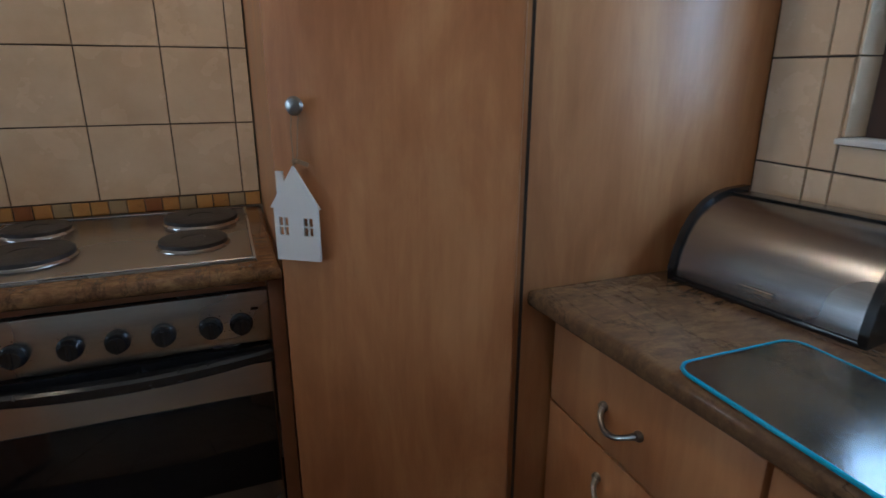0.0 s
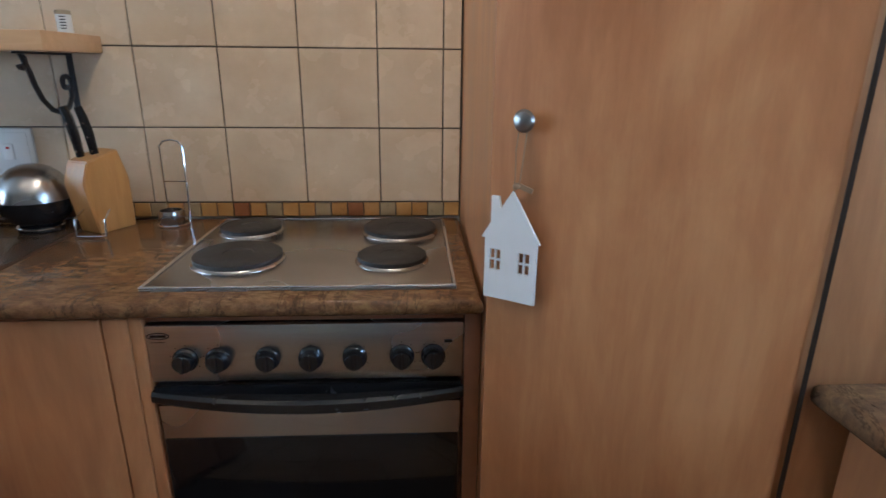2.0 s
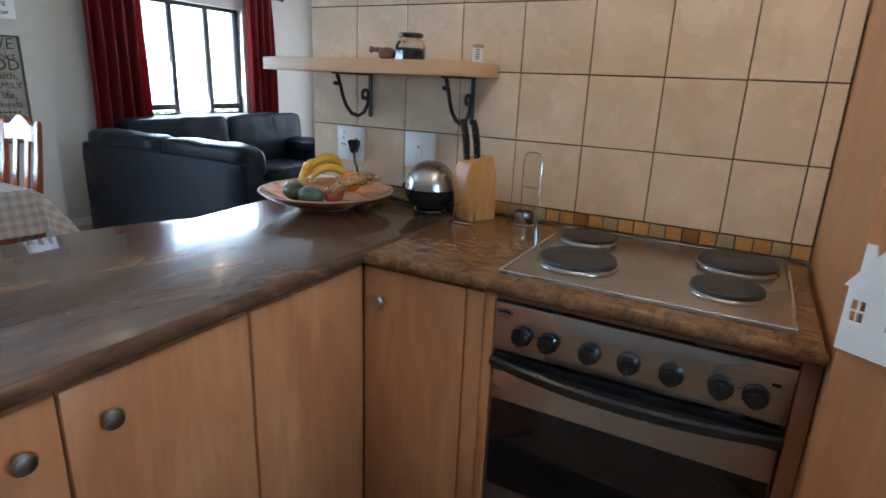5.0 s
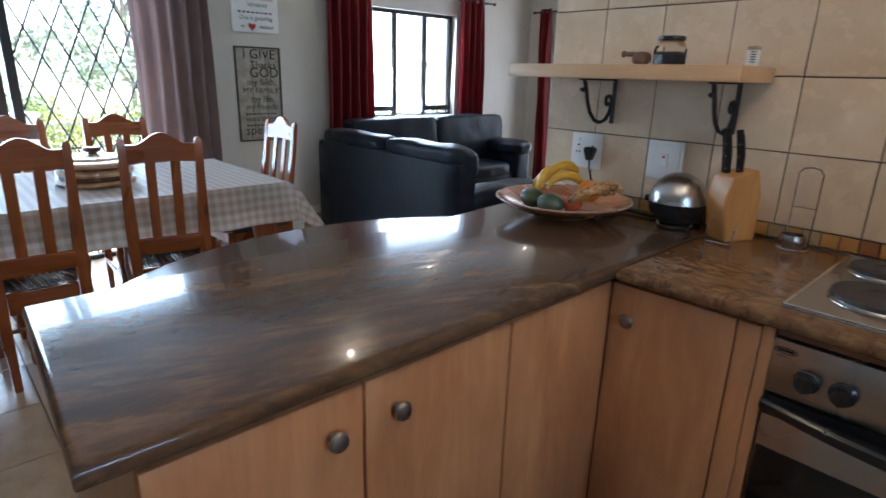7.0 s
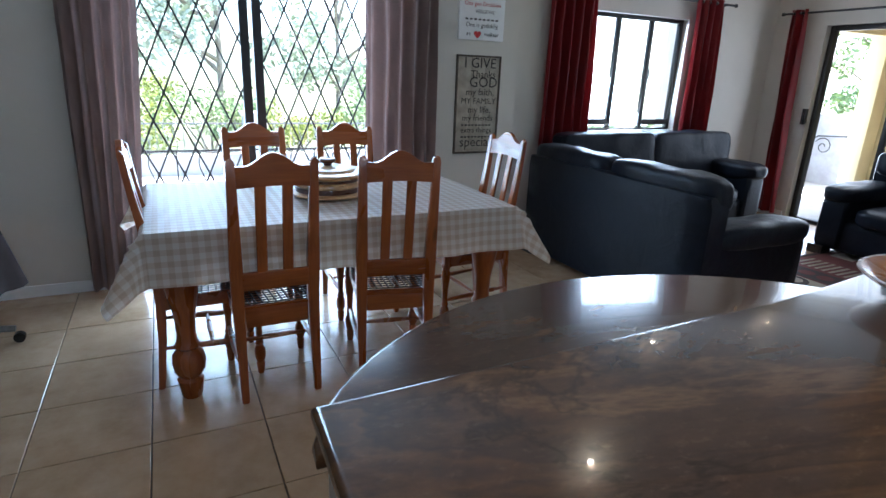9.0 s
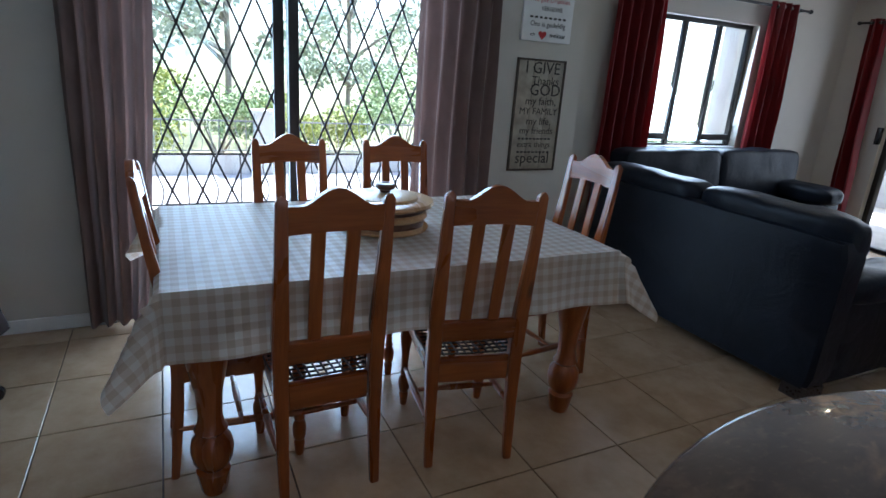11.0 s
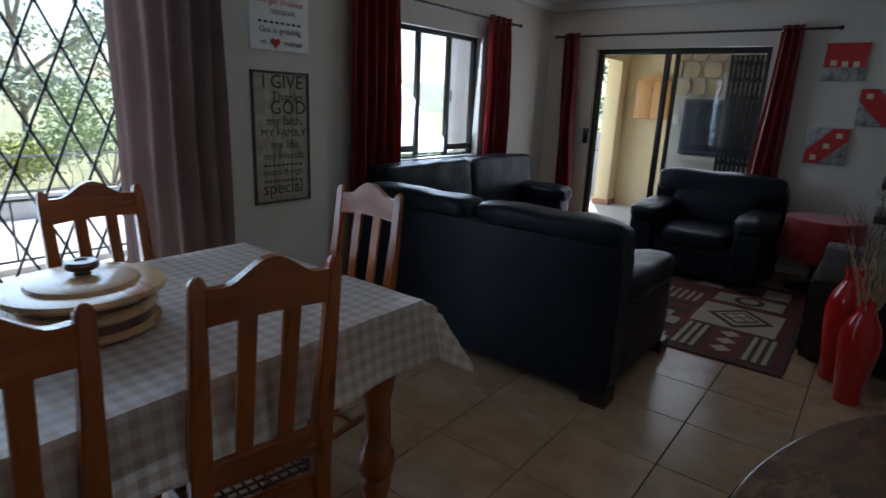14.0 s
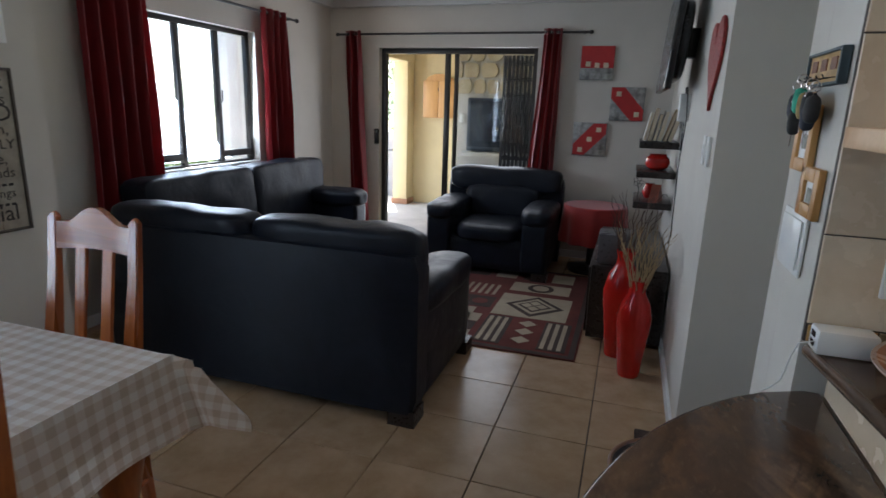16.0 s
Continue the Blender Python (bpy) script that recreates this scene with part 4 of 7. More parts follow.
# knife block
HONEY = wood("honey_wood", (0.42, 0.20, 0.06), (0.56, 0.3, 0.1), "z", 0.4, 1.2)
kb = thing("knife_block", -0.10, 2.11, CT, "honey coloured wooden knife block with three black-handled knives", "knife block", turn=-12)
bm = bmesh.new()
side = [(-0.055, 0.0), (0.06, 0.0), (0.06, 0.13), (0.035, 0.206), (-0.06, 0.182), (-0.08, 0.13)]
prism(bm, [(a * 0.9, b) for a, b in side], -0.038, 0.038, pose(0, 0, 0, 90, 0, 0))
bmesh.ops.rotate(bm, verts=bm.verts[:], cent=(0, 0, 0), matrix=Matrix.Rotation(radians(75), 3, "Z"))
bmesh.ops.bevel(bm, geom=bm.edges[:], offset=0.003, segments=2, affect="EDGES")
part("block", bm, HONEY, kb)
for i, (kx, ky) in enumerate(((-0.04, -0.028), (-0.012, -0.012), (-0.062, -0.004))):
    kn = thing("kitchen_knife", 0, 0, 0, "kitchen knife with a black riveted handle in the wooden block", "knife", "knives in the block")
    kn.matrix_basis = kb.matrix_basis @ pose(kx + 0.012, ky + 0.01, 0.184, 6, -5, 10 * i)
    bm = bmesh.new()
    tube(bm, [(0, 0, -0.012), (0, 0, 0.02), (0.002, 0, 0.06), (0, 0, 0.104), (-0.004, 0, 0.13)], [0.011, 0.011, 0.0125, 0.012, 0.010], 10)
    bmesh.ops.scale(bm, vec=(1, 0.75, 1), verts=bm.verts[:])
    k = part("handle", bm, BLACK, kn)
    for rz in (0.02, 0.055, 0.09):
        bm = bmesh.new()
        lathe(bm, [(0.003, 0), (0.0025, 0.001)], 10, pose(0, -0.0095, rz, 90, 0, 0))
        part("rivet", bm, CHROME, k)
ph = thing("wire_stand", -0.093, 2.03, CT, "small bent chrome wire stand in front of the knife block", "stand")
bm = bmesh.new()
tube(bm, [(-0.032, 0.025, 0.062), (-0.036, -0.012, 0.045), (-0.036, -0.016, 0.004), (-0.03, -0.02, 0.004), (0.03, -0.02, 0.004), (0.036, -0.016, 0.004), (0.036, -0.012, 0.045), (0.032, 0.025, 0.062)], 0.0028, 8)
part("wire", bm, CHROME, ph)

# utensil rest with wire loop
ur = thing("utensil_holder", 0.058, 2.13, CT, "chrome wire utensil holder with a small glass dish", "holder")
bm = bmesh.new()
loop = [(-0.028, 0.05, 0.0), (-0.03, 0.052, 0.1), (-0.03, 0.052, 0.205), (-0.02, 0.052, 0.218), (0.0, 0.052, 0.222), (0.02, 0.052, 0.218), (0.03, 0.052, 0.205), (0.03, 0.052, 0.1), (0.028, 0.05, 0.0)]
tube(bm, loop, 0.0025, 8)
tube(bm, [(-0.03, 0.052, 0.11), (0.03, 0.052, 0.11)], 0.002, 6)
tube(bm, [(0.04 * math.cos(a / 12 * 6.283), 0.012 + 0.04 * math.sin(a / 12 * 6.283), 0.003) for a in range(12)], 0.0025, 6, True)
part("wire_frame", bm, CHROME, ur)
bm = bmesh.new()
lathe(bm, [(0.026, 0.002), (0.032, 0.012), (0.034, 0.028), (0.03, 0.04), (0.027, 0.04), (0.029, 0.028), (0.026, 0.014), (0.02, 0.008)], 24, pose(0, 0.0, 0.002))
part("dish", bm, STEEL, ur)

# fruit bowl
BOWLWOOD = wood("bowl_wood", (0.3, 0.1, 0.04), (0.5, 0.22, 0.09), "x", 0.25, 1.0, coat=0.4)
fb = thing("fruit_bowl", -0.645, 1.985, CT, "wide shallow reddish wooden fruit bowl on the worktop", "bowl")
bm = bmesh.new()
lathe(bm, [(0.085, 0), (0.09, 0.004), (0.13, 0.016), (0.18, 0.037), (0.205, 0.053), (0.207, 0.058), (0.2, 0.059), (0.17, 0.045), (0.12, 0.026), (0.05, 0.018)], 64)
part("bowl", bm, BOWLWOOD, fb)
bm = bmesh.new()
lathe(bm, [(0.2, 0.0592), (0.2075, 0.0592), (0.2085, 0.0565), (0.2065, 0.055), (0.1995, 0.0585)], 64, cap=False)
part("rim", bm, plain("pale_rim", (0.3, 0.2, 0.15), 0.3), fb, "pale painted rim")


def skin(name, c1, c2, rough=0.4, spots=0.0):
    m = Mat(name)
    col = m.ramp(m.noise(22, 5.0), [(0.35, c1), (0.7, c2)])
    if spots:
        col = m.mix(m.ramp(m.noise(70, 5.0), [(0.5, (0, 0, 0)), (0.62, (spots,) * 3)]), col, (0.06, 0.03, 0.015))
    m.bump(m.noise(120, 3.0), 0.15, 0.001)
    return m.done(col, rough)


def banana(x, y, z, turn, tilt, mat, label, size=1.0, lift=0.0):
    bm = bmesh.new()
    n = 12
    pts, rad = [], []
    for i in range(n + 1):
        a = radians(-66 + 132 * i / n)
        pts.append((0.075 * math.sin(a) * size, 0.02, 0.075 * (math.cos(a) - 0.5) * size))
        u = i / n
        rad.append((0.0055 if i < 1 else 0.006 if i < 2 else 0.012 if i < 3 else 0.0168 - 0.004 * abs(u - 0.55) * 2 if i < n - 1 else 0.008 if i < n else 0.004) * size)
    tube(bm, pts, rad, 6)
    bmesh.ops.bevel(bm, geom=[e for e in bm.edges if e.calc_length() > 0.012 * size], offset=0.0015, segments=1, affect="EDGES")
    tagged(part("banana", bm, mat, at=pose(x, y, z, 0, 0, turn) @ pose(0, 0, 0, 0, -lift, 0) @ pose(0, 0, 0, tilt, 0, 0)), label, "banana", "fruit in the bowl")


YEL = skin("banana_yellow", (0.62, 0.35, 0.03), (0.75, 0.5, 0.06), 0.4, 0.25)
OLD = skin("banana_spotted", (0.35, 0.17, 0.06), (0.6, 0.36, 0.12), 0.45, 0.95)
for x, y, z, tn, ti in ((-0.745, 2.02, CT + 0.085, 120, 18), (-0.715, 2.0, CT + 0.1, 100, -5), (-0.69, 2.03, CT + 0.115, 75, 10), (-0.655, 2.0, CT + 0.095, 62, -14), (-0.765, 1.99, CT + 0.06, 130, 30)):
    banana(x, y, z, tn, ti, YEL, "ripe yellow banana in the wooden fruit bowl")
banana(-0.525, 1.935, CT + 0.06, 32, 40, OLD, "overripe brown-spotted banana at the bowl's edge", 1.1, 24)
banana(-0.505, 1.955, CT + 0.072, 26, 30, OLD, "overripe brown-spotted banana at the bowl's edge", 1.1, 30)


def ball_fruit(name, x, y, z, r, mat, label, sx=1.0, turn=0.0):
    bm = bmesh.new()
    lathe(bm, [(r * max(0.06, math.sin(math.pi * i / 12)) * (1 - 0.12 * (i > 8)), -r * math.cos(math.pi * i / 12) * (0.93 if i < 11 else 0.85)) for i in range(13)], 20)
    bmesh.ops.scale(bm, vec=(sx, 1, 1), verts=bm.verts[:])
    tagged(part(name, bm, mat, at=pose(x, y, z, 12, 5, turn)), label, name, "fruit in the bowl")


AVO = skin("avocado_skin", (0.025, 0.045, 0.018), (0.06, 0.09, 0.035), 0.35)
ball_fruit("avocado", -0.715, 1.885, CT + 0.06, 0.034, AVO, "dark green avocado lying in the wooden bowl", 1.35, -10)
ball_fruit("avocado", -0.625, 1.865, CT + 0.058, 0.035, skin("avocado_blue", (0.03, 0.055, 0.04), (0.07, 0.11, 0.075), 0.35), "dull green avocado beside the spotted bananas", 1.3, 5)
ball_fruit("apple", -0.585, 1.925, CT + 0.058, 0.032, skin("apple_red", (0.3, 0.02, 0.02), (0.5, 0.12, 0.05), 0.25), "red apple between avocado and orange")
ball_fruit("orange", -0.585, 2.015, CT + 0.088, 0.038, skin("orange_peel", (0.75, 0.22, 0.01), (0.8, 0.28, 0.02), 0.4), "bright orange at the back of the bowl")

for ob in [fb] + [o for o in scene.objects if o.get("group") == "fruit in the bowl"]:
    ob.location += Vector((0.06 if ob is fb else 0.078, -0.03, 0))
fb.scale = (1.08, 1.08, 1)

# router and its cables on the worktop end
ro = thing("power_adapter_box", -0.80, 2.165, CT, "pale grey plastic network box on the worktop end", "router")
boxpart("case", (-0.055, 0.06, -0.03, 0.03, 0.001, 0.056), WHITE, ro, 0.006)
for sz in (0.02, 0.04):
    boxpart("port", (-0.0565, -0.0548, -0.012, 0.012, sz - 0.006, sz + 0.006), BLACK, ro)
bm = bmesh.new()
tube(bm, [(-0.855, 2.15, 0.95), (-0.885, 2.15, 0.94), (-0.893, 2.16, 0.9), (-0.9, 2.17, 0.84), (-0.92, 2.175, 0.812), (-0.935, 2.17, 0.806)], 0.0018, 6)
tagged(part("cable", bm, WHITE), "thin white cable hanging over the worktop edge", "cable")

# house ornament
ho = thing("hanging_house", 0, 0, 0, "white wooden house ornament hanging by string from the cupboard knob", "ornament")
base_at = Vector((PA.x, PA.y, 0)) + Vector((pd.x, pd.y, 0)) * 0.053 + Vector((pn.x, pn.y, 0)) * 0.036
ho.matrix_basis = pose(base_at.x, base_at.y, 0.962, 0, 0, ang) @ Matrix.Diagonal((1.06, 1, 1, 1))
outer = [(-0.043, 0.0), (0.043, -0.004), (0.043, 0.1), (0.0465, 0.098), (-0.002, 0.186), (-0.022, 0.152), (-0.024, 0.175), (-0.034, 0.175), (-0.034, 0.13), (-0.05, 0.104), (-0.043, 0.104)]
bm = bmesh.new()
wins = [(-0.034, -0.016), (0.014, 0.032)]
xs = [-0.043, -0.034, -0.016, 0.014, 0.032, 0.043]
for a, b in zip(xs, xs[1:]):
    if (a, b) in ((-0.034, -0.016), (0.014, 0.032)):
        box(bm, a, b, -0.003, 0.003, 0.0, 0.05)
        box(bm, a, b, -0.003, 0.003, 0.086, 0.104)
        m0 = (a + b) / 2
        box(bm, m0 - 0.0012, m0 + 0.0012, -0.003, 0.003, 0.05, 0.086)
        box(bm, a, m0 - 0.0012, -0.003, 0.003, 0.0668, 0.0692)
        box(bm, m0 + 0.0012, b, -0.003, 0.003, 0.0668, 0.0692)
    else:
        box(bm, a, b, -0.003, 0.003, 0.0, 0.104)
roof = [(-0.05, 0.104), (0.0475, 0.104), (0.0, 0.186), (-0.018, 0.156), (-0.022, 0.175), (-0.034, 0.175), (-0.034, 0.131)]
prism(bm, roof, -0.003, 0.003, pose(0, 0, 0, 90, 0, 0))
part("house", bm, WHITE_PAINT, ho, "white painted cut-out house")
STRING = plain("jute_string", (0.3, 0.2, 0.12), 0.9)
bm = bmesh.new()
tube(bm, [(-0.001, 0, 0.18), (0.002, 0.0, 0.205), (0.001, 0, 0.25), (0.006, 0, 0.293), (0.012, 0, 0.297), (0.017, 0.0, 0.28), (0.013, 0.0, 0.24), (0.01, 0.0, 0.205), (0.002, 0, 0.185)], 0.0011, 5)
part("string", bm, STRING, ho)
bm = bmesh.new()
lathe(bm, [(0.002, 0), (0.006, 0.003), (0.006, 0.007), (0.002, 0.01)], 14, pose(0.006, -0.002, 0.19))
box(bm, 0.0, 0.024, -0.001, 0.001, -0.004, 0.004, 0.0, 1, pose(0.008, -0.002, 0.196, 0, 18, 0))
part("bead_tag", bm, STRING, ho)

# bread bin
BY0, BY1 = 0.90, 1.255
bb = thing("bread_bin", 1.667, (BY0 + BY1) / 2, CT, "stainless steel roll-top bread bin with black side rims", "bread bin", turn=9)
bb.scale = (0.84, 1, 0.88)
bprof = [(-0.105, 0.012), (-0.106, 0.03), (-0.098, 0.065), (-0.08, 0.105), (-0.055, 0.138), (-0.02, 0.163), (0.02, 0.178), (0.06, 0.183), (0.125, 0.184), (0.125, 0.012)]
hw = (BY1 - BY0) / 2


def extruded(bm, outline, a, b):
    """An outline of (x, z) drawn from y = a to y = b."""
    va = [bm.verts.new((x, a, z)) for x, z in outline]
    vb = [bm.verts.new((x, b, z)) for x, z in outline]
    n = len(outline)
    for i in range(n):
        bm.faces.new((va[i], va[(i + 1) % n], vb[(i + 1) % n], vb[i]))
    bm.faces.new(va)
    bm.faces.new(vb[::-1])


bm = bmesh.new()
extruded(bm, bprof, -hw + 0.012, hw - 0.012)
part("roll_lid", bm, brushed("dark_brushed_steel", (0.3, 0.29, 0.285)), bb)
for s in (-1, 1):
    bm = bmesh.new()
    rim = [(x * 1.07, z * 1.06) for x, z in bprof[:-1]] + [(0.128, 0.0), (-0.109, 0.0)]
    extruded(bm, rim, s * (hw - 0.014), s * hw)
    part("end_cheek", bm, BLACK, bb)
boxpart("bottom_rail", (-0.112, 0.12, -hw + 0.011, hw - 0.011, 0.0, 0.011), BLACK, bb, 0.002)
bm = bmesh.new()
box(bm, 0.056, 0.07, -hw + 0.012, hw - 0.012, 0.1835, 0.187)
part("hinge_strip", bm, BLACK, bb)
bm = bmesh.new()
box(bm, -0.112, -0.107, -0.03, 0.03, 0.033, 0.044, 0.001, 1)
part("badge", bm, CHROME, bb, "small plain metal badge")

# glass board
gb = thing("glass_chopping_board", 1.415, 0.70, CT, "textured clear glass chopping board with blue rounded rim", "chopping board")
bm = bmesh.new()
bo = []
for cx_, cy_, a0 in ((0.085, 0.22, 0), (-0.085, 0.22, 90), (-0.085, -0.22, 180), (0.085, -0.22, 270)):
    for k in range(7):
        a = radians(a0 + 15 * k)
        bo.append((cx_ + 0.03 * math.cos(a), cy_ + 0.03 * math.sin(a)))
prism(bm, bo, 0.002, 0.007)
mg = Mat("textured_glass")
mg.bump(mg.noise(170, 3.0), 0.25, 0.001)
TEXGLASS = mg.done((0.8, 0.92, 0.98), 0.08, 0.0, Transmission_Weight=1.0, IOR=1.5)
part("board", bm, TEXGLASS, gb)
bm = bmesh.new()
tube(bm, [(x, y, 0.0045) for x, y in bo], 0.0032, 8, True)
part("blue_rim", bm, plain("blue_edge", (0.02, 0.28, 0.42), 0.2), gb, "translucent blue edge")

# kitchen window
kw = structure("window_3", [(1.862, 1.902, WY0, WY0 + 0.05, WZ0, WZ1), (1.862, 1.902, WY1 - 0.1, WY1, WZ0, WZ1), (1.862, 1.902, WY0 + 0.05, WY1 - 0.1, WZ0, WZ0 + 0.05), (1.862, 1.902, WY0 + 0.05, WY1 - 0.1, WZ1 - 0.05, WZ1), (1.862, 1.902, 0.6, 0.645, WZ0 + 0.05, WZ1 - 0.05)], plain("dark_wood_frame", (0.06, 0.03, 0.02), 0.5))
p3 = boxpart("pane", (1.880, 1.884, WY0 + 0.05, WY1 - 0.1, WZ0 + 0.05, WZ1 - 0.05), GLASS, kw)
p3.visible_shadow = False
tagged(boxpart("window_sill", (1.79, 1.861, WY0 - 0.0, WY1 - 0.0, WZ0 + 0.001, WZ0 + 0.012), WHITE_PAINT, None, 0.003), kind="structure")


# ---- windows and doors of the living side ----
def framed(name, boxes, material=None):
    ob = new(name)
    tagged(ob, kind="structure")
    for b in boxes:
        boxpart("window_frame", b, material or BRONZE, ob, 0.002)
    return ob


fx = -4.53
w2 = framed("window_2", [(fx, fx + 0.045, 3.98, 4.02, 0.9, 1.99), (fx, fx + 0.045, 5.1, 5.14, 0.9, 1.99), (fx, fx + 0.045, 4.02, 5.1, 0.9, 0.93), (fx, fx + 0.045, 4.02, 5.1, 1.955, 1.99),
                         (fx, fx + 0.04, 4.295, 4.34, 0.93, 1.955), (fx, fx + 0.04, 4.715, 4.76, 0.93, 1.955), (fx, fx + 0.045, 4.02, 4.295, 0.965, 1.02), (fx, fx + 0.045, 4.76, 5.1, 0.965, 1.02)])
pw = boxpart("pane", (fx + 0.02, fx + 0.024, 4.02, 5.1, 0.93, 1.955), GLASS, w2)
pw.visible_shadow = False
bm = bmesh.new()
tube(bm, [(fx + 0.055, 4.73, 1.40), (fx + 0.075, 4.73, 1.42), (fx + 0.075, 4.73, 1.5)], 0.007, 8)
part("latch", bm, BLACK, w2)
tagged(boxpart("window_sill", (-4.62, -4.405, 3.98, 5.14, 0.901, 0.915), WHITE_PAINT, None, 0.003), kind="structure")

# patio door: the west leaf stands open, the east leaf is fixed
dy = NX + 0.07
d1 = framed("door_1", [(-3.86, -3.815, dy, dy + 0.08, 0.0, 2.0), (-2.255, -2.21, dy, dy + 0.08, 0.0, 2.0), (-3.815, -2.255, dy, dy + 0.08, 1.95, 2.0), (-3.815, -2.255, dy, dy + 0.08, 0.0, 0.03),
                       (-3.16, -3.105, dy, dy + 0.035, 0.03, 1.95), (-3.07, -3.03, dy + 0.04, dy + 0.075, 0.03, 1.95)])
pg = boxpart("pane", (-3.03, -2.255, dy + 0.05, dy + 0.055, 0.03, 1.95), GLASS, d1)
pg.visible_shadow = False
boxpart("door_handle", (-3.905, -3.86, NX - 0.03, NX + 0.02, 1.02, 1.18), BLACK, d1, 0.004)

# folded gate behind the fixed leaf
fg = thing("folded_security_gate", -2.42, NX + 0.17, 0, "black folding security gate pushed together beside the patio door", "gate")
for i in range(8):
    boxpart("upright", (-0.15 + i * 0.042, -0.120 + i * 0.042, -0.02, 0.02, 0.03, 1.94), IRON, fg)
for j in range(12):
    z = 0.16 + j * 0.155
    bm = bmesh.new()
    for i in range(7):
        box(bm, -0.135 + i * 0.042, -0.108 + i * 0.042, -0.024, -0.02, z - 0.02, z + 0.02 + 0.01 * (i % 2))
    part("link_row", bm, IRON, fg)

# sliding glass door of the dining side, outside the gate
gx = WX - 0.17
d2 = framed("door_2", [(gx, gx + 0.05, 0.0, 0.05, 0, 2.06), (gx, gx + 0.05, 1.83, 1.88, 0, 2.06), (gx, gx + 0.05, 0.05, 1.83, 2.01, 2.06), (gx, gx + 0.05, 0.05, 1.83, 0, 0.03), (gx, gx + 0.05, 0.91, 0.965, 0.03, 2.01)])
pd2 = boxpart("pane", (gx + 0.02, gx + 0.025, 0.05, 1.83, 0.03, 2.01), GLASS, d2)
pd2.visible_shadow = False

# diamond trellis gate in two halves
def trellis(y0, y1, phase_y, phase_z):
    t = thing("security_gate", WX - 0.05, (y0 + y1) / 2, 0, "black diamond trellis security gate closed across the glass door", "gate", "trellis gate halves")
    cy = (y0 + y1) / 2
    a, b = y0 - cy, y1 - cy
    z0, z1 = 0.06, 2.0
    py, pz = 0.15, 0.34
    slope = pz / py
    for sgn in (1, -1):
        k = -30
        while k < 30:
            # line z = sgn * slope * y + c
            c = phase_z + k * pz - sgn * slope * (phase_y - cy)
            ya, yb = a, b
            pts = []
            za, zb = sgn * slope * ya + c, sgn * slope * yb + c
            lo, hi = 0.0, 1.0
            for (v0, v1) in ((za, zb),):
                dv = v1 - v0
                t0, t1 = (z0 - v0) / dv, (z1 - v0) / dv
                if t0 > t1:
                    t0, t1 = t1, t0
                lo, hi = max(lo, t0), min(hi, t1)
            if hi - lo > 0.02:
                p0 = Vector((0.006 * sgn, ya + (yb - ya) * lo, za + (zb - za) * lo))
                p1 = Vector((0.006 * sgn, ya + (yb - ya) * hi, za + (zb - za) * hi))
                d = p1 - p0
                bm = bmesh.new()
                box(bm, -0.002, 0.002, -0.0055, 0.0055, 0, d.length)
                part("lattice_bar", bm, IRON, t, at=Matrix.Translation(p0) @ d.to_track_quat("Z", "X").to_matrix().to_4x4() @ pose(0, 0, 0, 0, 0, 90))
            k += 1
    bm = bmesh.new()
    i = 0
    y = phase_y - cy - 3 * py
    while y < b:
        for half in (0, 1):
            yy = y + half * py / 2
            z = phase_z - 6 * pz + half * pz / 2
            while z < z1:
                if a + 0.01 < yy < b - 0.01 and z > z0 + 0.02:
                    lathe(bm, [(0.009, -0.012), (0.009, 0.012)], 8, pose(0, yy, z, 0, 90, 0))
                z += pz
        y += py
    tagged(part("rivets", bm, IRON, t), kind="stuff")
    bm = bmesh.new()
    box(bm, -0.012, 0.012, a, b, 2.001, 2.03)
    part("top_track", bm, IRON, t)
    return t


trellis(0.03, 0.82, 0.353, 1.555)
trellis(0.955, 1.86, 1.25, 1.405)
gp_ = thing("gate_post", WX - 0.05, 0.885, 0, "pair of black meeting posts of the trellis gate", "gate post")
boxpart("post", (-0.02, 0.02, -0.068, -0.012, 0.02, 2.0), IRON, gp_, 0.003)
boxpart("post", (-0.02, 0.02, 0.012, 0.068, 0.02, 2.0), IRON, gp_, 0.003)


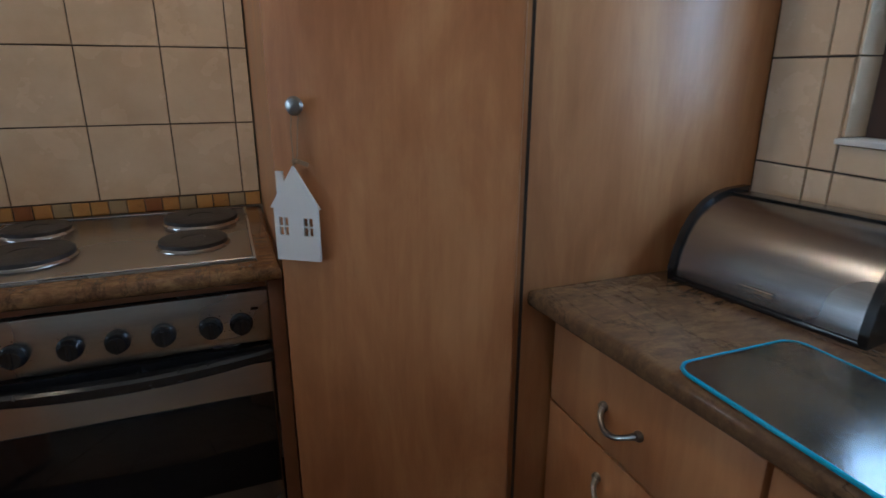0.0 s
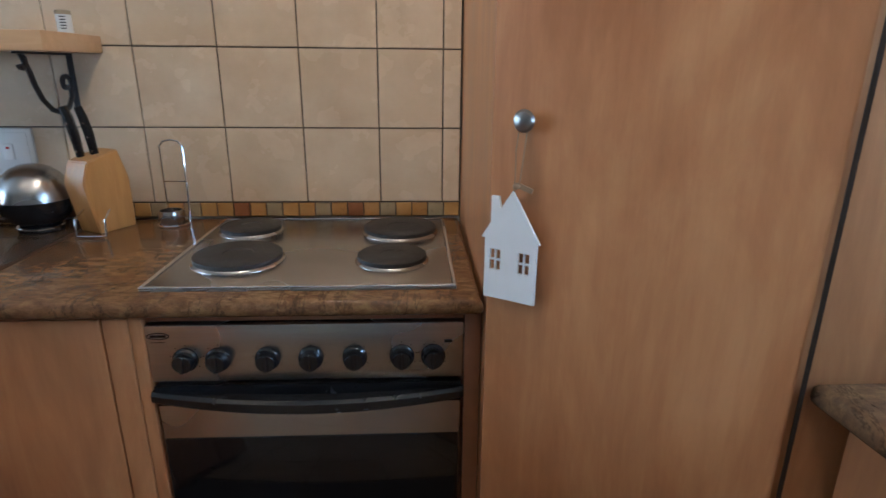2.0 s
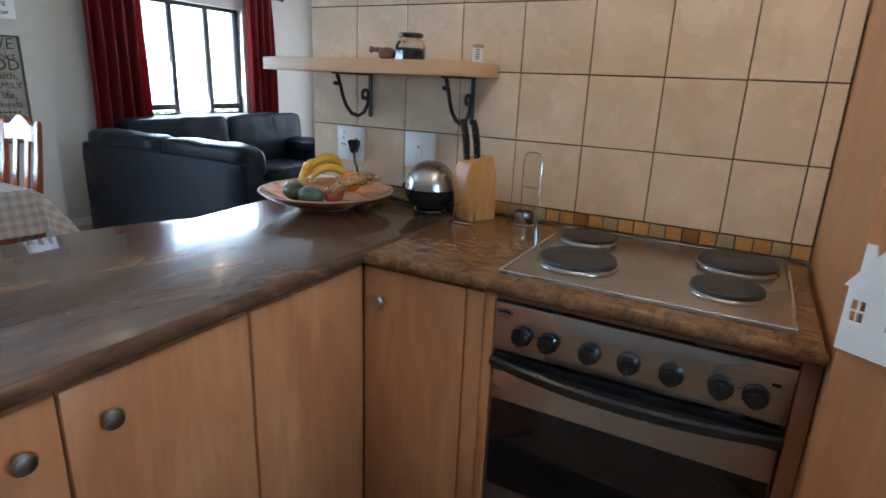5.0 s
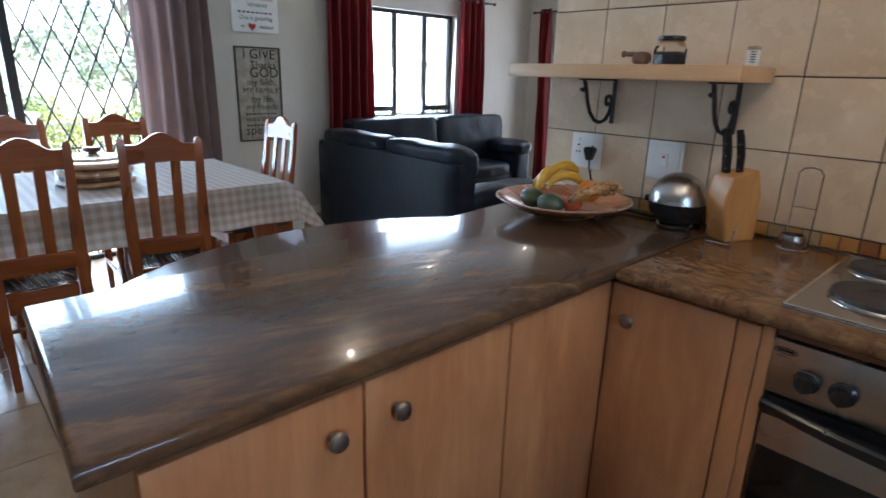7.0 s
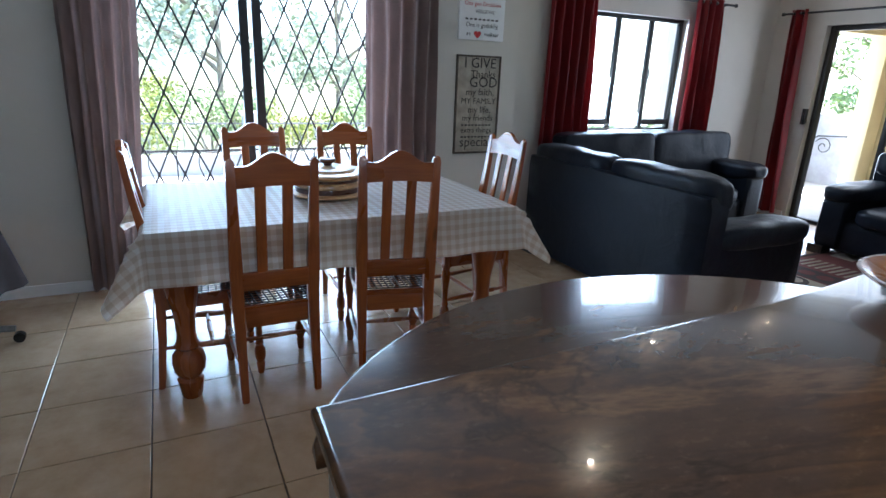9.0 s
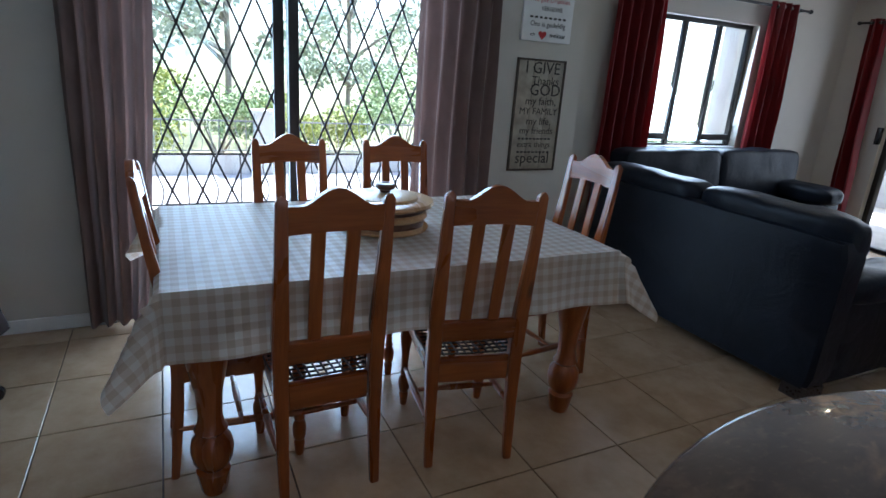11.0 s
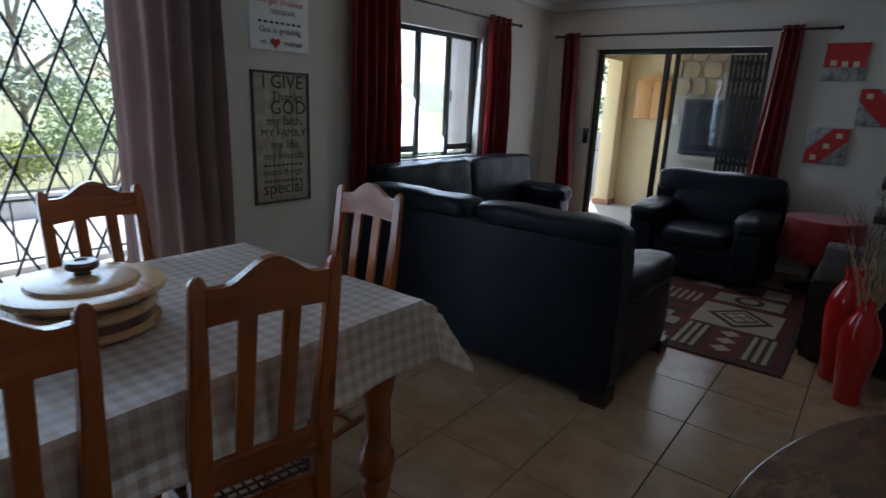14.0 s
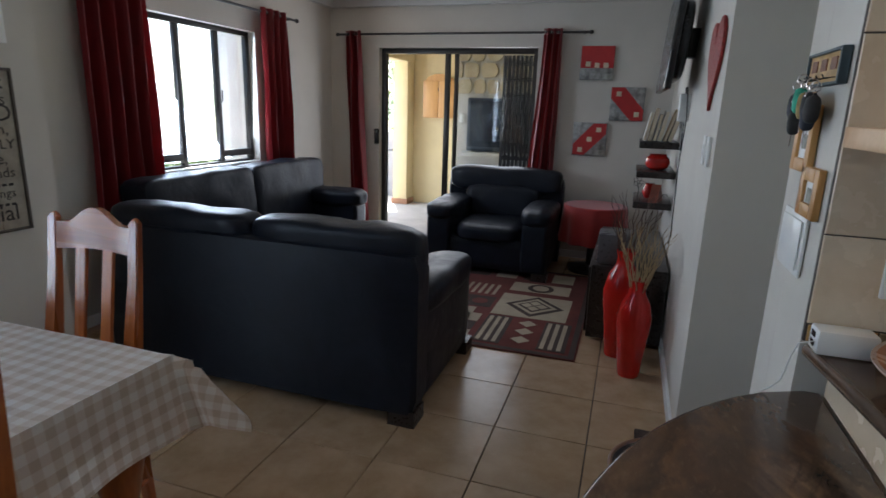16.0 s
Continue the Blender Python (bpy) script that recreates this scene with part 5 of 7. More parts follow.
# ---- curtains ----
def curtain(name, axis, a0, a1, b0, b1, at, z0, z1, material, label, folds, depth=0.045, rings=False, sway=0.0):
    """Hangs along an axis from a0..a1 at the top to b0..b1 at the bottom."""
    bm = bmesh.new()
    nu, nv = folds * 12, 26
    grid = []
    for j in range(nv + 1):
        v = j / nv
        row = []
        for i in range(nu + 1):
            u = i / nu
            p = a0 + (a1 - a0) * u
            q = b0 + (b1 - b0) * u
            along = p + (q - p) * v ** 1.3 + 0.012 * noise.noise(Vector((u * 4, v * 3, folds)))
            d = depth * (0.85 + 0.25 * v) * math.sin(2 * math.pi * folds * u + 0.5 * math.sin(3 * v) + 0.9 * noise.noise(Vector((u * 3, v * 1.5, 5)))) + 0.01 * noise.noise(Vector((u * 9, v * 5, 1)))
            z = z1 + (z0 - z1) * v
            row.append(bm.verts.new((at + d + sway * v, along, z) if axis == "y" else (along, at + d + sway * v, z)))
        grid.append(row)
    for j in range(nv):
        for i in range(nu):
            bm.faces.new((grid[j][i], grid[j][i + 1], grid[j + 1][i + 1], grid[j + 1][i]))
    bmesh.ops.solidify(bm, geom=bm.faces[:], thickness=0.002)
    c = thing(name, 0, 0, 0, label, "curtain", "curtains")
    part("cloth", bm, material, c)
    if rings:
        for i in range(folds * 2):
            u = (i + 0.5) / (folds * 2)
            p = a0 + (a1 - a0) * u
            bm = bmesh.new()
            rot = pose(at, p, z1 - 0.035, 90, 0, 0) if axis == "y" else pose(p, at, z1 - 0.035, 0, 90, 0)
            ring = [(0.02 * math.cos(6.283 * k / 16), 0.02 * math.sin(6.283 * k / 16), 0) for k in range(16)]
            tube(bm, ring, 0.0035, 6, True)
            part("eyelet", bm, CHROME, c, at=rot)


curtain("curtain", "y", -0.13, 0.29, -0.15, 0.12, WX + 0.09, 0.03, 2.28, CURTAIN_MAUVE, "mauve curtain gathered at the edge of the glass door", 4, 0.04)
curtain("curtain", "y", 1.60, 2.12, 1.58, 2.14, WX + 0.09, 0.03, 2.28, CURTAIN_MAUVE, "mauve curtain hanging between glass door and wooden sign", 5, 0.04)
curtain("curtain", "y", 3.40, 3.90, 3.36, 3.93, LX + 0.08, 0.05, 2.19, CURTAIN_RED, "red eyelet curtain drawn back behind the sofas", 5, 0.05, True)
curtain("curtain", "y", 5.12, 5.50, 5.13, 5.54, LX + 0.08, 0.05, 2.19, CURTAIN_RED, "red eyelet curtain beside the bronze framed window", 4, 0.05, True)
curtain("curtain", "x", -4.19, -4.02, -4.14, -3.92, NX - 0.10, 0.05, 2.155, CURTAIN_RED, "narrow red curtain by the open patio door", 2, 0.04, True)
curtain("curtain", "x", -2.15, -1.98, -2.30, -1.97, NX - 0.10, 0.05, 2.155, CURTAIN_RED, "red curtain behind the leather armchair", 3, 0.04, True)


def rod(p0, p1, label, mounts):
    t = thing("curtain_rod", 0, 0, 0, label, "curtain rod")
    bm = bmesh.new()
    tube(bm, [p0, p1], 0.011, 12)
    part("rod", bm, BRONZE, t)
    d = (Vector(p1) - Vector(p0)).normalized()
    for p, s in ((p0, -1), (p1, 1)):
        bm = bmesh.new()
        lathe(bm, [(0.011, 0), (0.018, 0.006), (0.019, 0.02), (0.012, 0.03), (0.004, 0.036)], 14, Matrix.Translation(p) @ (d * s).to_track_quat("Z", "X").to_matrix().to_4x4())
        part("finial", bm, BRONZE, t)
    for a, b in mounts:
        bm = bmesh.new()
        tube(bm, [a, b], 0.007, 8)
        part("bracket", bm, BRONZE, t)


rod((WX + 0.09, -0.35, 2.245), (WX + 0.09, 2.22, 2.245), "dark rod for the mauve curtains", [((WX + 0.001, -0.3, 2.245), (WX + 0.09, -0.3, 2.245)), ((WX + 0.001, 2.17, 2.245), (WX + 0.09, 2.17, 2.245))])
rod((LX + 0.08, 3.32, 2.155), (LX + 0.08, 5.66, 2.155), "dark metal curtain rod above the living room window", [((LX + 0.001, 3.36, 2.155), (LX + 0.08, 3.36, 2.155)), ((LX + 0.001, 5.6, 2.155), (LX + 0.08, 5.6, 2.155))])
rod((-4.27, NX - 0.10, 2.12), (-1.74, NX - 0.10, 2.12), "dark metal curtain rod above the patio door", [((-4.22, NX - 0.001, 2.12), (-4.22, NX - 0.1, 2.12)), ((-1.79, NX - 0.001, 2.12), (-1.79, NX - 0.1, 2.12))])

# ---- signs on the dining wall ----
BOARD = plain("distressed_board", (0.34, 0.30, 0.24), 0.7, vary=0.25, scale=14, grain=0.4)
sg = thing("wooden_sign", WX + 0.001, 2.52, 1.165, "weathered plank sign with dark lettering in a thin frame", "sign")
for i in range(3):
    boxpart("plank", (0, 0.012, -0.178 + i * 0.119, -0.062 + i * 0.119, -0.352, 0.352), BOARD, sg, 0.001)
for d in ((0, 0.02, -0.19, -0.178, -0.365, 0.365), (0, 0.02, 0.178, 0.19, -0.365, 0.365), (0, 0.02, -0.178, 0.178, 0.352, 0.365), (0, 0.02, -0.178, 0.178, -0.365, -0.352)):
    boxpart("frame", d, plain("dark_frame", (0.07, 0.055, 0.04), 0.6, vary=0.3, scale=30), sg, 0.002)
for words, size, z, y in (("I GIVE", 0.105, 0.275, 0.01), ("Thanks", 0.075, 0.205, 0.04), ("GOD", 0.108, 0.135, 0.045), ("my faith,", 0.072, 0.075, 0.02), ("MY FAMILY", 0.062, 0.012, 0.01), ("my life,", 0.07, -0.055, 0.02), ("my friends", 0.064, -0.115, 0.01), ("extra things", 0.057, -0.205, 0.0), ("special", 0.105, -0.312, 0.0)):
    text_part(words, size, INK, sg, pose(0.0135, y, z, 90, 0, 90))
bm = bmesh.new()
for z in (-0.155, -0.245):
    for k in range(9):
        box(bm, 0.0122, 0.0132, -0.13 + k * 0.03, -0.11 + k * 0.03, z, z + 0.012)
part("faint_writing", bm, INK, sg)
s2 = thing("canvas_sign", WX + 0.001, 2.52, 1.92, "white canvas sign with red heart and dark lettering", "sign")
boxpart("canvas", (0, 0.022, -0.19, 0.19, -0.285, 0.285), WHITE_PAINT, s2, 0.003)
for words, size, z, y, mt in (("Ons gee Drukkies", 0.042, -0.05, 0, RED_INK), ("VERGEWE", 0.036, -0.1, 0.02, INK), ("Ons is geduldig", 0.044, -0.195, 0.0, INK), ("mekaar", 0.042, -0.255, 0.085, INK), ("en", 0.038, -0.255, -0.11, INK)):
    text_part(words, size, mt, s2, pose(0.0232, y, z, 90, 0, 90))
bm = bmesh.new()
for z in (0.2, 0.14, 0.08, 0.02):
    for k in range(8):
        box(bm, 0.0222, 0.0232, -0.15 + k * 0.038, -0.125 + k * 0.038, z, z + 0.018)
for k in range(8):
    box(bm, 0.0222, 0.0232, -0.14 + k * 0.036, -0.118 + k * 0.036, -0.148, -0.136)
part("writing_bars", bm, INK, s2)


def heart_outline(s):
    pts = []
    for i in range(36):
        a = 2 * math.pi * i / 36
        pts.append((s * 16 * math.sin(a) ** 3 / 16, s * (13 * math.cos(a) - 5 * math.cos(2 * a) - 2 * math.cos(3 * a) - math.cos(4 * a)) / 16))
    return pts


bm = bmesh.new()
prism(bm, heart_outline(0.03), 0.0, 0.002)
part("heart", bm, RED_INK, s2, "painted red heart", at=pose(0.0222, -0.035, -0.245, 90, 0, 90))

# ---- cake stand on the table ----
PALE = wood("pale_turned_wood", (0.42, 0.24, 0.11), (0.62, 0.42, 0.22), "x", 0.3, 1.2, coat=0.2)
DARKW = wood("dark_turned_wood", (0.06, 0.025, 0.015), (0.12, 0.05, 0.03), "x", 0.3, 1.2, coat=0.2)
lz = thing("turned_wooden_server", -2.89, 1.07, 0.7685, "round lidded wooden server of pale and dark turned bands", "serving dish")
for nm, prof, mt in (("base", [(0.15, 0), (0.165, 0.006), (0.168, 0.014), (0.15, 0.022)], PALE), ("dark_band", [(0.15, 0.0225), (0.152, 0.038), (0.15, 0.045)], DARKW), ("body", [(0.152, 0.0455), (0.162, 0.055), (0.16, 0.066), (0.152, 0.072)], PALE), ("dark_band", [(0.148, 0.0725), (0.148, 0.084)], DARKW), ("tray", [(0.15, 0.0845), (0.178, 0.094), (0.186, 0.102), (0.182, 0.112), (0.16, 0.116), (0.13, 0.115)], PALE), ("lid", [(0.125, 0.1155), (0.122, 0.124), (0.1, 0.13), (0.05, 0.134), (0.02, 0.135)], PALE), ("lid_knob", [(0.02, 0.1355), (0.018, 0.142), (0.036, 0.15), (0.04, 0.16), (0.034, 0.168), (0.016, 0.17), (0.012, 0.166)], DARKW)):
    bm = bmesh.new()
    lathe(bm, [(r * 1.1, z * 1.12) for r, z in prof], 48)
    part(nm, bm, mt, lz)

# office chair under a dark cloth, at the edge of the room
oc = thing("office_chair", -3.3, -0.74, 0, "office chair on castors draped with a dark brown cloth", "chair")
CHAR = fabric("dark_brown_cloth", (0.03, 0.02, 0.018), 0.2, 0.9, 0.0, Specular_IOR_Level=0.15)
bm = bmesh.new()
rr = []
nseg = 48
for j in range(14):
    v = j / 13
    z = 1.0 - 0.68 * v
    r = 0.17 + 0.2 * v ** 0.8
    rr.append([bm.verts.new((((r + 0.022 * v * math.sin(9 * 6.283 * i / nseg)) * math.cos(6.283 * i / nseg)), ((r + 0.022 * v * math.sin(9 * 6.283 * i / nseg)) * math.sin(6.283 * i / nseg)), z + 0.01 * math.sin(i))) for i in range(nseg)])
for a, b in zip(rr, rr[1:]):
    for i in range(nseg):
        bm.faces.new((a[i], a[(i + 1) % nseg], b[(i + 1) % nseg], b[i]))
bm.faces.new(rr[0])
part("cloth_cover", bm, CHAR, oc)
bm = bmesh.new()
lathe(bm, [(0.03, 0.1), (0.03, 0.45)], 16)
part("gas_column", bm, BLACK, oc)
for k in range(5):
    a = 6.283 * k / 5 + 0.35
    bm = bmesh.new()
    tube(bm, [(0, 0, 0.11), (0.3 * math.cos(a), 0.3 * math.sin(a), 0.075)], [0.024, 0.016], 8)
    lg = part("base_arm", bm, PEWTER, oc)
    bm = bmesh.new()
    lathe(bm, [(0.012, -0.018), (0.026, -0.016), (0.026, 0.016), (0.012, 0.018)], 18, pose(0.31 * math.cos(a), 0.31 * math.sin(a), 0.027, 90, 0, math.degrees(a)))
    part("castor", bm, BLACK, lg)


# ---- living side things ----
rug = thing("rug", -2.16, 4.86, 0.0, "brown, red and cream geometric patterned rug on the floor tiles", "rug")
RCREAM, RRED, RBR = fabric("rug_cream", (0.34, 0.28, 0.2), 0.15, 0.9, 0.0), fabric("rug_red", (0.12, 0.025, 0.018), 0.2, 0.9, 0.0), fabric("rug_brown", (0.045, 0.026, 0.02), 0.2, 0.9, 0.0)
boxpart("backing", (-0.70, 0.70, -0.92, 0.92, 0.001, 0.008), RRED, rug, 0.003)


def rug_piece(nm, outline, mt, z=0.0085):
    bm = bmesh.new()
    prism(bm, outline, z, z + 0.0015)
    part(nm, bm, mt, rug)


def rect(x0, x1, y0, y1):
    return [(x0, y0), (x1, y0), (x1, y1), (x0, y1)]


def diamond(cx, cy, hx, hy):
    return [(cx - hx, cy), (cx, cy - hy), (cx + hx, cy), (cx, cy + hy)]


def disc(cx, cy, rr):
    return [(cx + rr * math.cos(k / 20 * 6.283), cy + rr * math.sin(k / 20 * 6.283)) for k in range(20)]


for o in (rect(-0.69, 0.69, -0.91, -0.87), rect(-0.69, 0.69, 0.87, 0.91), rect(0.655, 0.69, -0.87, 0.87), rect(-0.69, -0.655, -0.87, 0.87)):
    rug_piece("border", o, RBR)
for sgn in (1, -1):
    rug_piece("cream_block", rect(0.07, 0.54, sgn * 0.365 - 0.11, sgn * 0.365 + 0.12) if sgn > 0 else rect(-0.54, -0.07, -0.48, -0.25), RCREAM)
    rug_piece("brown_ring", disc(0.305 * sgn, 0.37 * sgn, 0.105), RBR, 0.0101)
    rug_piece("cream_dot", disc(0.305 * sgn, 0.37 * sgn, 0.065), RCREAM, 0.0117)
rug_piece("cream_block", rect(0.05, 0.58, -0.33, 0.16), RCREAM)
for h, mt, z in ((0.215, RBR, 0.0101), (0.165, RCREAM, 0.0117), (0.125, RBR, 0.0133)):
    rug_piece("diamond", diamond(0.325, -0.08, h, h * 1.05), mt, z)
for dx, dy in ((0.055, 0), (-0.055, 0), (0, 0.058), (0, -0.058)):
    rug_piece("cream_lozenge", diamond(0.325 + dx, -0.08 + dy, 0.045, 0.047), RCREAM, 0.0149)
for x0, x1 in ((0.05, 0.225), (0.455, 0.63)):
    rug_piece("brown_panel", rect(x0, x1, -0.84, -0.36), RBR)
    for k in range(3):
        rug_piece("cream_stripe", rect(x0 + 0.018 + k * 0.052, x0 + 0.044 + k * 0.052, -0.82, -0.38), RCREAM, 0.0101)
for k in range(3):
    rug_piece("cream_lozenge", diamond(0.34, -0.44 - 0.145 * k, 0.062, 0.058), RCREAM)
for i in range(4):
    for j in range(3):
        rug_piece("patch", rect(-0.62 + 0.158 * i, -0.47 + 0.158 * i, -0.84 + 0.16 * j, -0.69 + 0.16 * j), (RCREAM, RBR, RCREAM)[(i + j) % 3])
rug_piece("brown_panel", rect(-0.6, 0.02, -0.22, 0.02), RBR)
for k in range(4):
    rug_piece("red_rosette", disc(-0.52 + 0.145 * k, -0.1, 0.06), RRED, 0.0101)
for k in range(11):
    rug_piece("cream_stripe", rect(-0.6 + k * 0.056, -0.575 + k * 0.056, 0.08, 0.34), RCREAM)
for i in range(5):
    rug_piece("patch", rect(-0.6 + 0.24 * i, -0.42 + 0.24 * i, 0.58, 0.82), (RCREAM, RBR)[i % 2])


def picture(x, z, s, angle, blobs):
    t = thing("canvas_picture", x, NX - 0.001, z, "small square abstract canvas in red and silver", "picture", "canvases by the patio door")
    t.matrix_basis = pose(x, NX - 0.001, z, 0, angle, 0)
    boxpart("canvas", (-s / 2, s / 2, -0.03, 0, -s / 2, s / 2), SILVER, t, 0.002)
    return t


SILVER = plain("silver_brushwork", (0.3, 0.3, 0.29), 0.45, 0.3, 0.6, 16, 0.5)
p1 = picture(-1.655, 1.86, 0.30, 0, 0)
boxpart("red_field", (-0.148, 0.148, -0.0315, -0.03, -0.045, 0.148), RED_INK, p1)
p2 = picture(-1.355, 1.50, 0.30, 0, 0)
p3_ = picture(-1.665, 1.17, 0.31, 0, 0)
for pic, slant in ((p2, 1), (p3_, -1)):
    bm = bmesh.new()
    o = [(-0.148 * slant, 0.148), (-0.03 * slant, 0.148), (0.148 * slant, -0.05), (0.148 * slant, -0.148), (0.04 * slant, -0.148), (-0.148 * slant, 0.05)]
    prism(bm, o, 0, 0.0015)
    part("red_band", bm, RED_INK, pic, at=pose(0, -0.030, 0, 90, 0, 0))
CREAM = plain("cream_square", (0.6, 0.5, 0.36), 0.6)
for pic, sq in ((p1, ((-0.08, -0.01), (0.0, -0.02), (0.08, -0.02))), (p2, ((-0.08, 0.09), (0.09, -0.09))), (p3_, ((-0.08, -0.1), (0.0, 0.0), (0.08, 0.09)))):
    for a, b in sq:
        boxpart("cream_square", (a - 0.022, a + 0.022, -0.036, -0.0316, b - 0.022, b + 0.022), CREAM, pic, 0.001)

# television on its bracket
tv = thing("television", -1.115, 4.55, 1.80, "black flat television tilted on a wall bracket", "television")
tv.matrix_basis = pose(-1.10, 4.56, 1.83, 0, 4, 1)
boxpart("screen_frame", (-0.035, 0.0, -0.43, 0.43, -0.28, 0.28), BLACK, tv, 0.006)
boxpart("screen", (-0.037, -0.0352, -0.405, 0.405, -0.25, 0.255), plain("dark_grey_screen", (0.05, 0.05, 0.052), 0.25), tv)
bm = bmesh.new()
puff(bm, -0.01, 0.065, -0.34, 0.34, -0.22, 0.2, 5, 6)
part("rear_shell", bm, BLACK, tv)
bm = bmesh.new()
box(bm, 0.06, 0.125, -0.05, 0.05, -0.08, 0.08, 0.004)
part("bracket", bm, IRON, tv)
bm = bmesh.new()
tube(bm, [(-1.0, 4.5, 1.58), (-0.985, 4.52, 1.4), (-0.99, 4.6, 1.1), (-0.985, 4.55, 0.7), (-0.99, 4.6, 0.62)], 0.004, 6)
tube(bm, [(-1.0, 4.62, 1.58), (-0.985, 4.7, 1.45), (-0.985, 4.68, 1.2)], 0.004, 6)
tagged(part("cable", bm, BLACK), "black television cables hanging down the wall", "cable")
tagged(boxpart("decoder_box", (-1.03, -0.972, 4.55, 4.65, 1.38, 1.54), WHITE, None, 0.004), "small white box on the wall under the television", "box")

# floating shelves and what stands on them
for i, (z, lab) in enumerate(((1.215, "dark floating wall shelf with a row of books"), (1.015, "dark floating wall shelf with a red pot"), (0.80, "dark floating wall shelf with red ornaments"))):
    tagged(boxpart("floating_shelf", (-1.225, -0.972, 4.95, 5.5, z - 0.025, z + 0.02), BLACKWOOD, None, 0.002), lab, "shelf", "floating shelves")
bx = 0
for i in range(6):
    th = random.uniform(0.016, 0.03)
    hh = random.uniform(0.17, 0.23)
    bk = thing("book", -1.09, 5.06 + bx, 1.2365, ("upright book with a pale cover on the dark shelf", "upright book with a tan cover on the dark shelf", "upright book with a dark cover on the dark shelf")[i % 3], "book", "books on the shelf")
    bk.matrix_basis = pose(-1.195 + bx * 0.72, 5.12, 1.2365, 10 if i < 4 else 16, 0, 90)
    boxpart("cover", (-0.075, 0.075, -th / 2, th / 2, 0.001, hh), (plain("pale_cover", (0.6, 0.58, 0.52), 0.6), plain("tan_cover", (0.35, 0.24, 0.12), 0.6), plain("dark_cover", (0.05, 0.05, 0.06), 0.5))[i % 3], bk, 0.002)
    boxpart("page_block", (-0.0765, -0.0752, -th / 2 + 0.002, th / 2 - 0.002, 0.004, hh - 0.003), CREAM, bk)
    bx += th + 0.022


def pot(name, x, y, z, prof, mat, label, cat, seg=36):
    bm = bmesh.new()
    lathe(bm, prof, seg)
    return tagged(part(name, bm, mat, at=pose(x, y, z)), label, cat)


pot("red_pot", -1.09, 5.12, 1.0365, [(0.045, 0), (0.075, 0.02), (0.085, 0.05), (0.078, 0.08), (0.055, 0.1), (0.06, 0.108), (0.05, 0.104)], RED, "round glossy red pot on the dark shelf", "pot")
pot("red_jar", -1.12, 5.2, 0.8215, [(0.03, 0), (0.045, 0.02), (0.05, 0.05), (0.035, 0.085), (0.03, 0.1), (0.036, 0.108)], RED, "small glossy red jar on the lowest shelf", "jar")
bm = bmesh.new()
prism(bm, [(-0.09, 0), (0.09, 0), (0.0, 0.12)], -0.03, 0.03, pose(0, 0, 0, 90, 0, 75))
tagged(part("roof_ornament", bm, plain("rust_ornament", (0.2, 0.05, 0.03), 0.5, vary=0.4, scale=20), at=pose(-1.08, 5.03, 0.8215)), "rust coloured triangular ornament on the lowest shelf", "ornament")
bm = bmesh.new()
tube(bm, [(0, 0, 0), (0.003, 0.01, 0.06), (-0.004, 0.0, 0.12)], 0.003, 6)
for k in range(5):
    a = 6.283 * k / 5
    tube(bm, [(-0.004 + 0.022 * math.cos(a) + 0.014 * math.cos(b / 8 * 6.283), 0, 0.13 + 0.022 * math.sin(a) + 0.014 * math.sin(b / 8 * 6.283)) for b in range(8)], 0.002, 5, True)
tagged(part("wire_flower", bm, IRON, at=pose(-1.2, 5.02, 0.8215)), "small black wire flower on the lowest shelf", "ornament")

# low cabinet with glass top
cb = thing("media_cabinet", -1.21, 5.0, 0, "low black media cabinet with a glass top", "cabinet")
boxpart("body", (-0.225, 0.225, -0.68, 0.62, 0.02, 0.5), BLACKWOOD, cb, 0.006)
for k in range(2):
    boxpart("door", (-0.24, -0.2265, -0.66 + k * 0.65, -0.02 + k * 0.62, 0.05, 0.48), BLACKWOOD, cb, 0.003)
boxpart("speaker", (-0.2, 0.0, -0.64, -0.44, 0.502, 0.69), plain("grey_speaker", (0.1, 0.1, 0.11), 0.3), cb, 0.005)
rt = thing("round_side_table", -1.53, 6.02, 0, "round side table under a red draped cloth", "side table")
bm = bmesh.new()
ns = 60
rings = []
for z, r, w in ((0.612, 0.001, 0), (0.612, 0.27, 0), (0.604, 0.28, 0.0), (0.55, 0.285, 0.004), (0.4, 0.292, 0.014), (0.28, 0.3, 0.022)):
    rings.append([bm.verts.new(((r + w * math.sin(11 * 6.283 * i / ns)) * math.cos(6.283 * i / ns), (r + w * math.sin(11 * 6.283 * i / ns)) * math.sin(6.283 * i / ns), z)) for i in range(ns)])
for a, b in zip(rings, rings[1:]):
    for i in range(ns):
        bm.faces.new((a[i], a[(i + 1) % ns], b[(i + 1) % ns], b[i]))
part("red_cloth", bm, fabric("red_table_cloth", (0.3, 0.012, 0.01), 0.12, 0.7), rt)
bm = bmesh.new()
lathe(bm, [(0.2, 0), (0.2, 0.03), (0.04, 0.06), (0.035, 0.58), (0.24, 0.59), (0.24, 0.605)], 30)
part("pedestal", bm, BLACKWOOD, rt)

# vases with dry twigs
TWIG_L, TWIG_D = plain("pale_twig", (0.38, 0.27, 0.15), 0.8, vary=0.2, scale=30), plain("dark_twig", (0.06, 0.025, 0.02), 0.7)


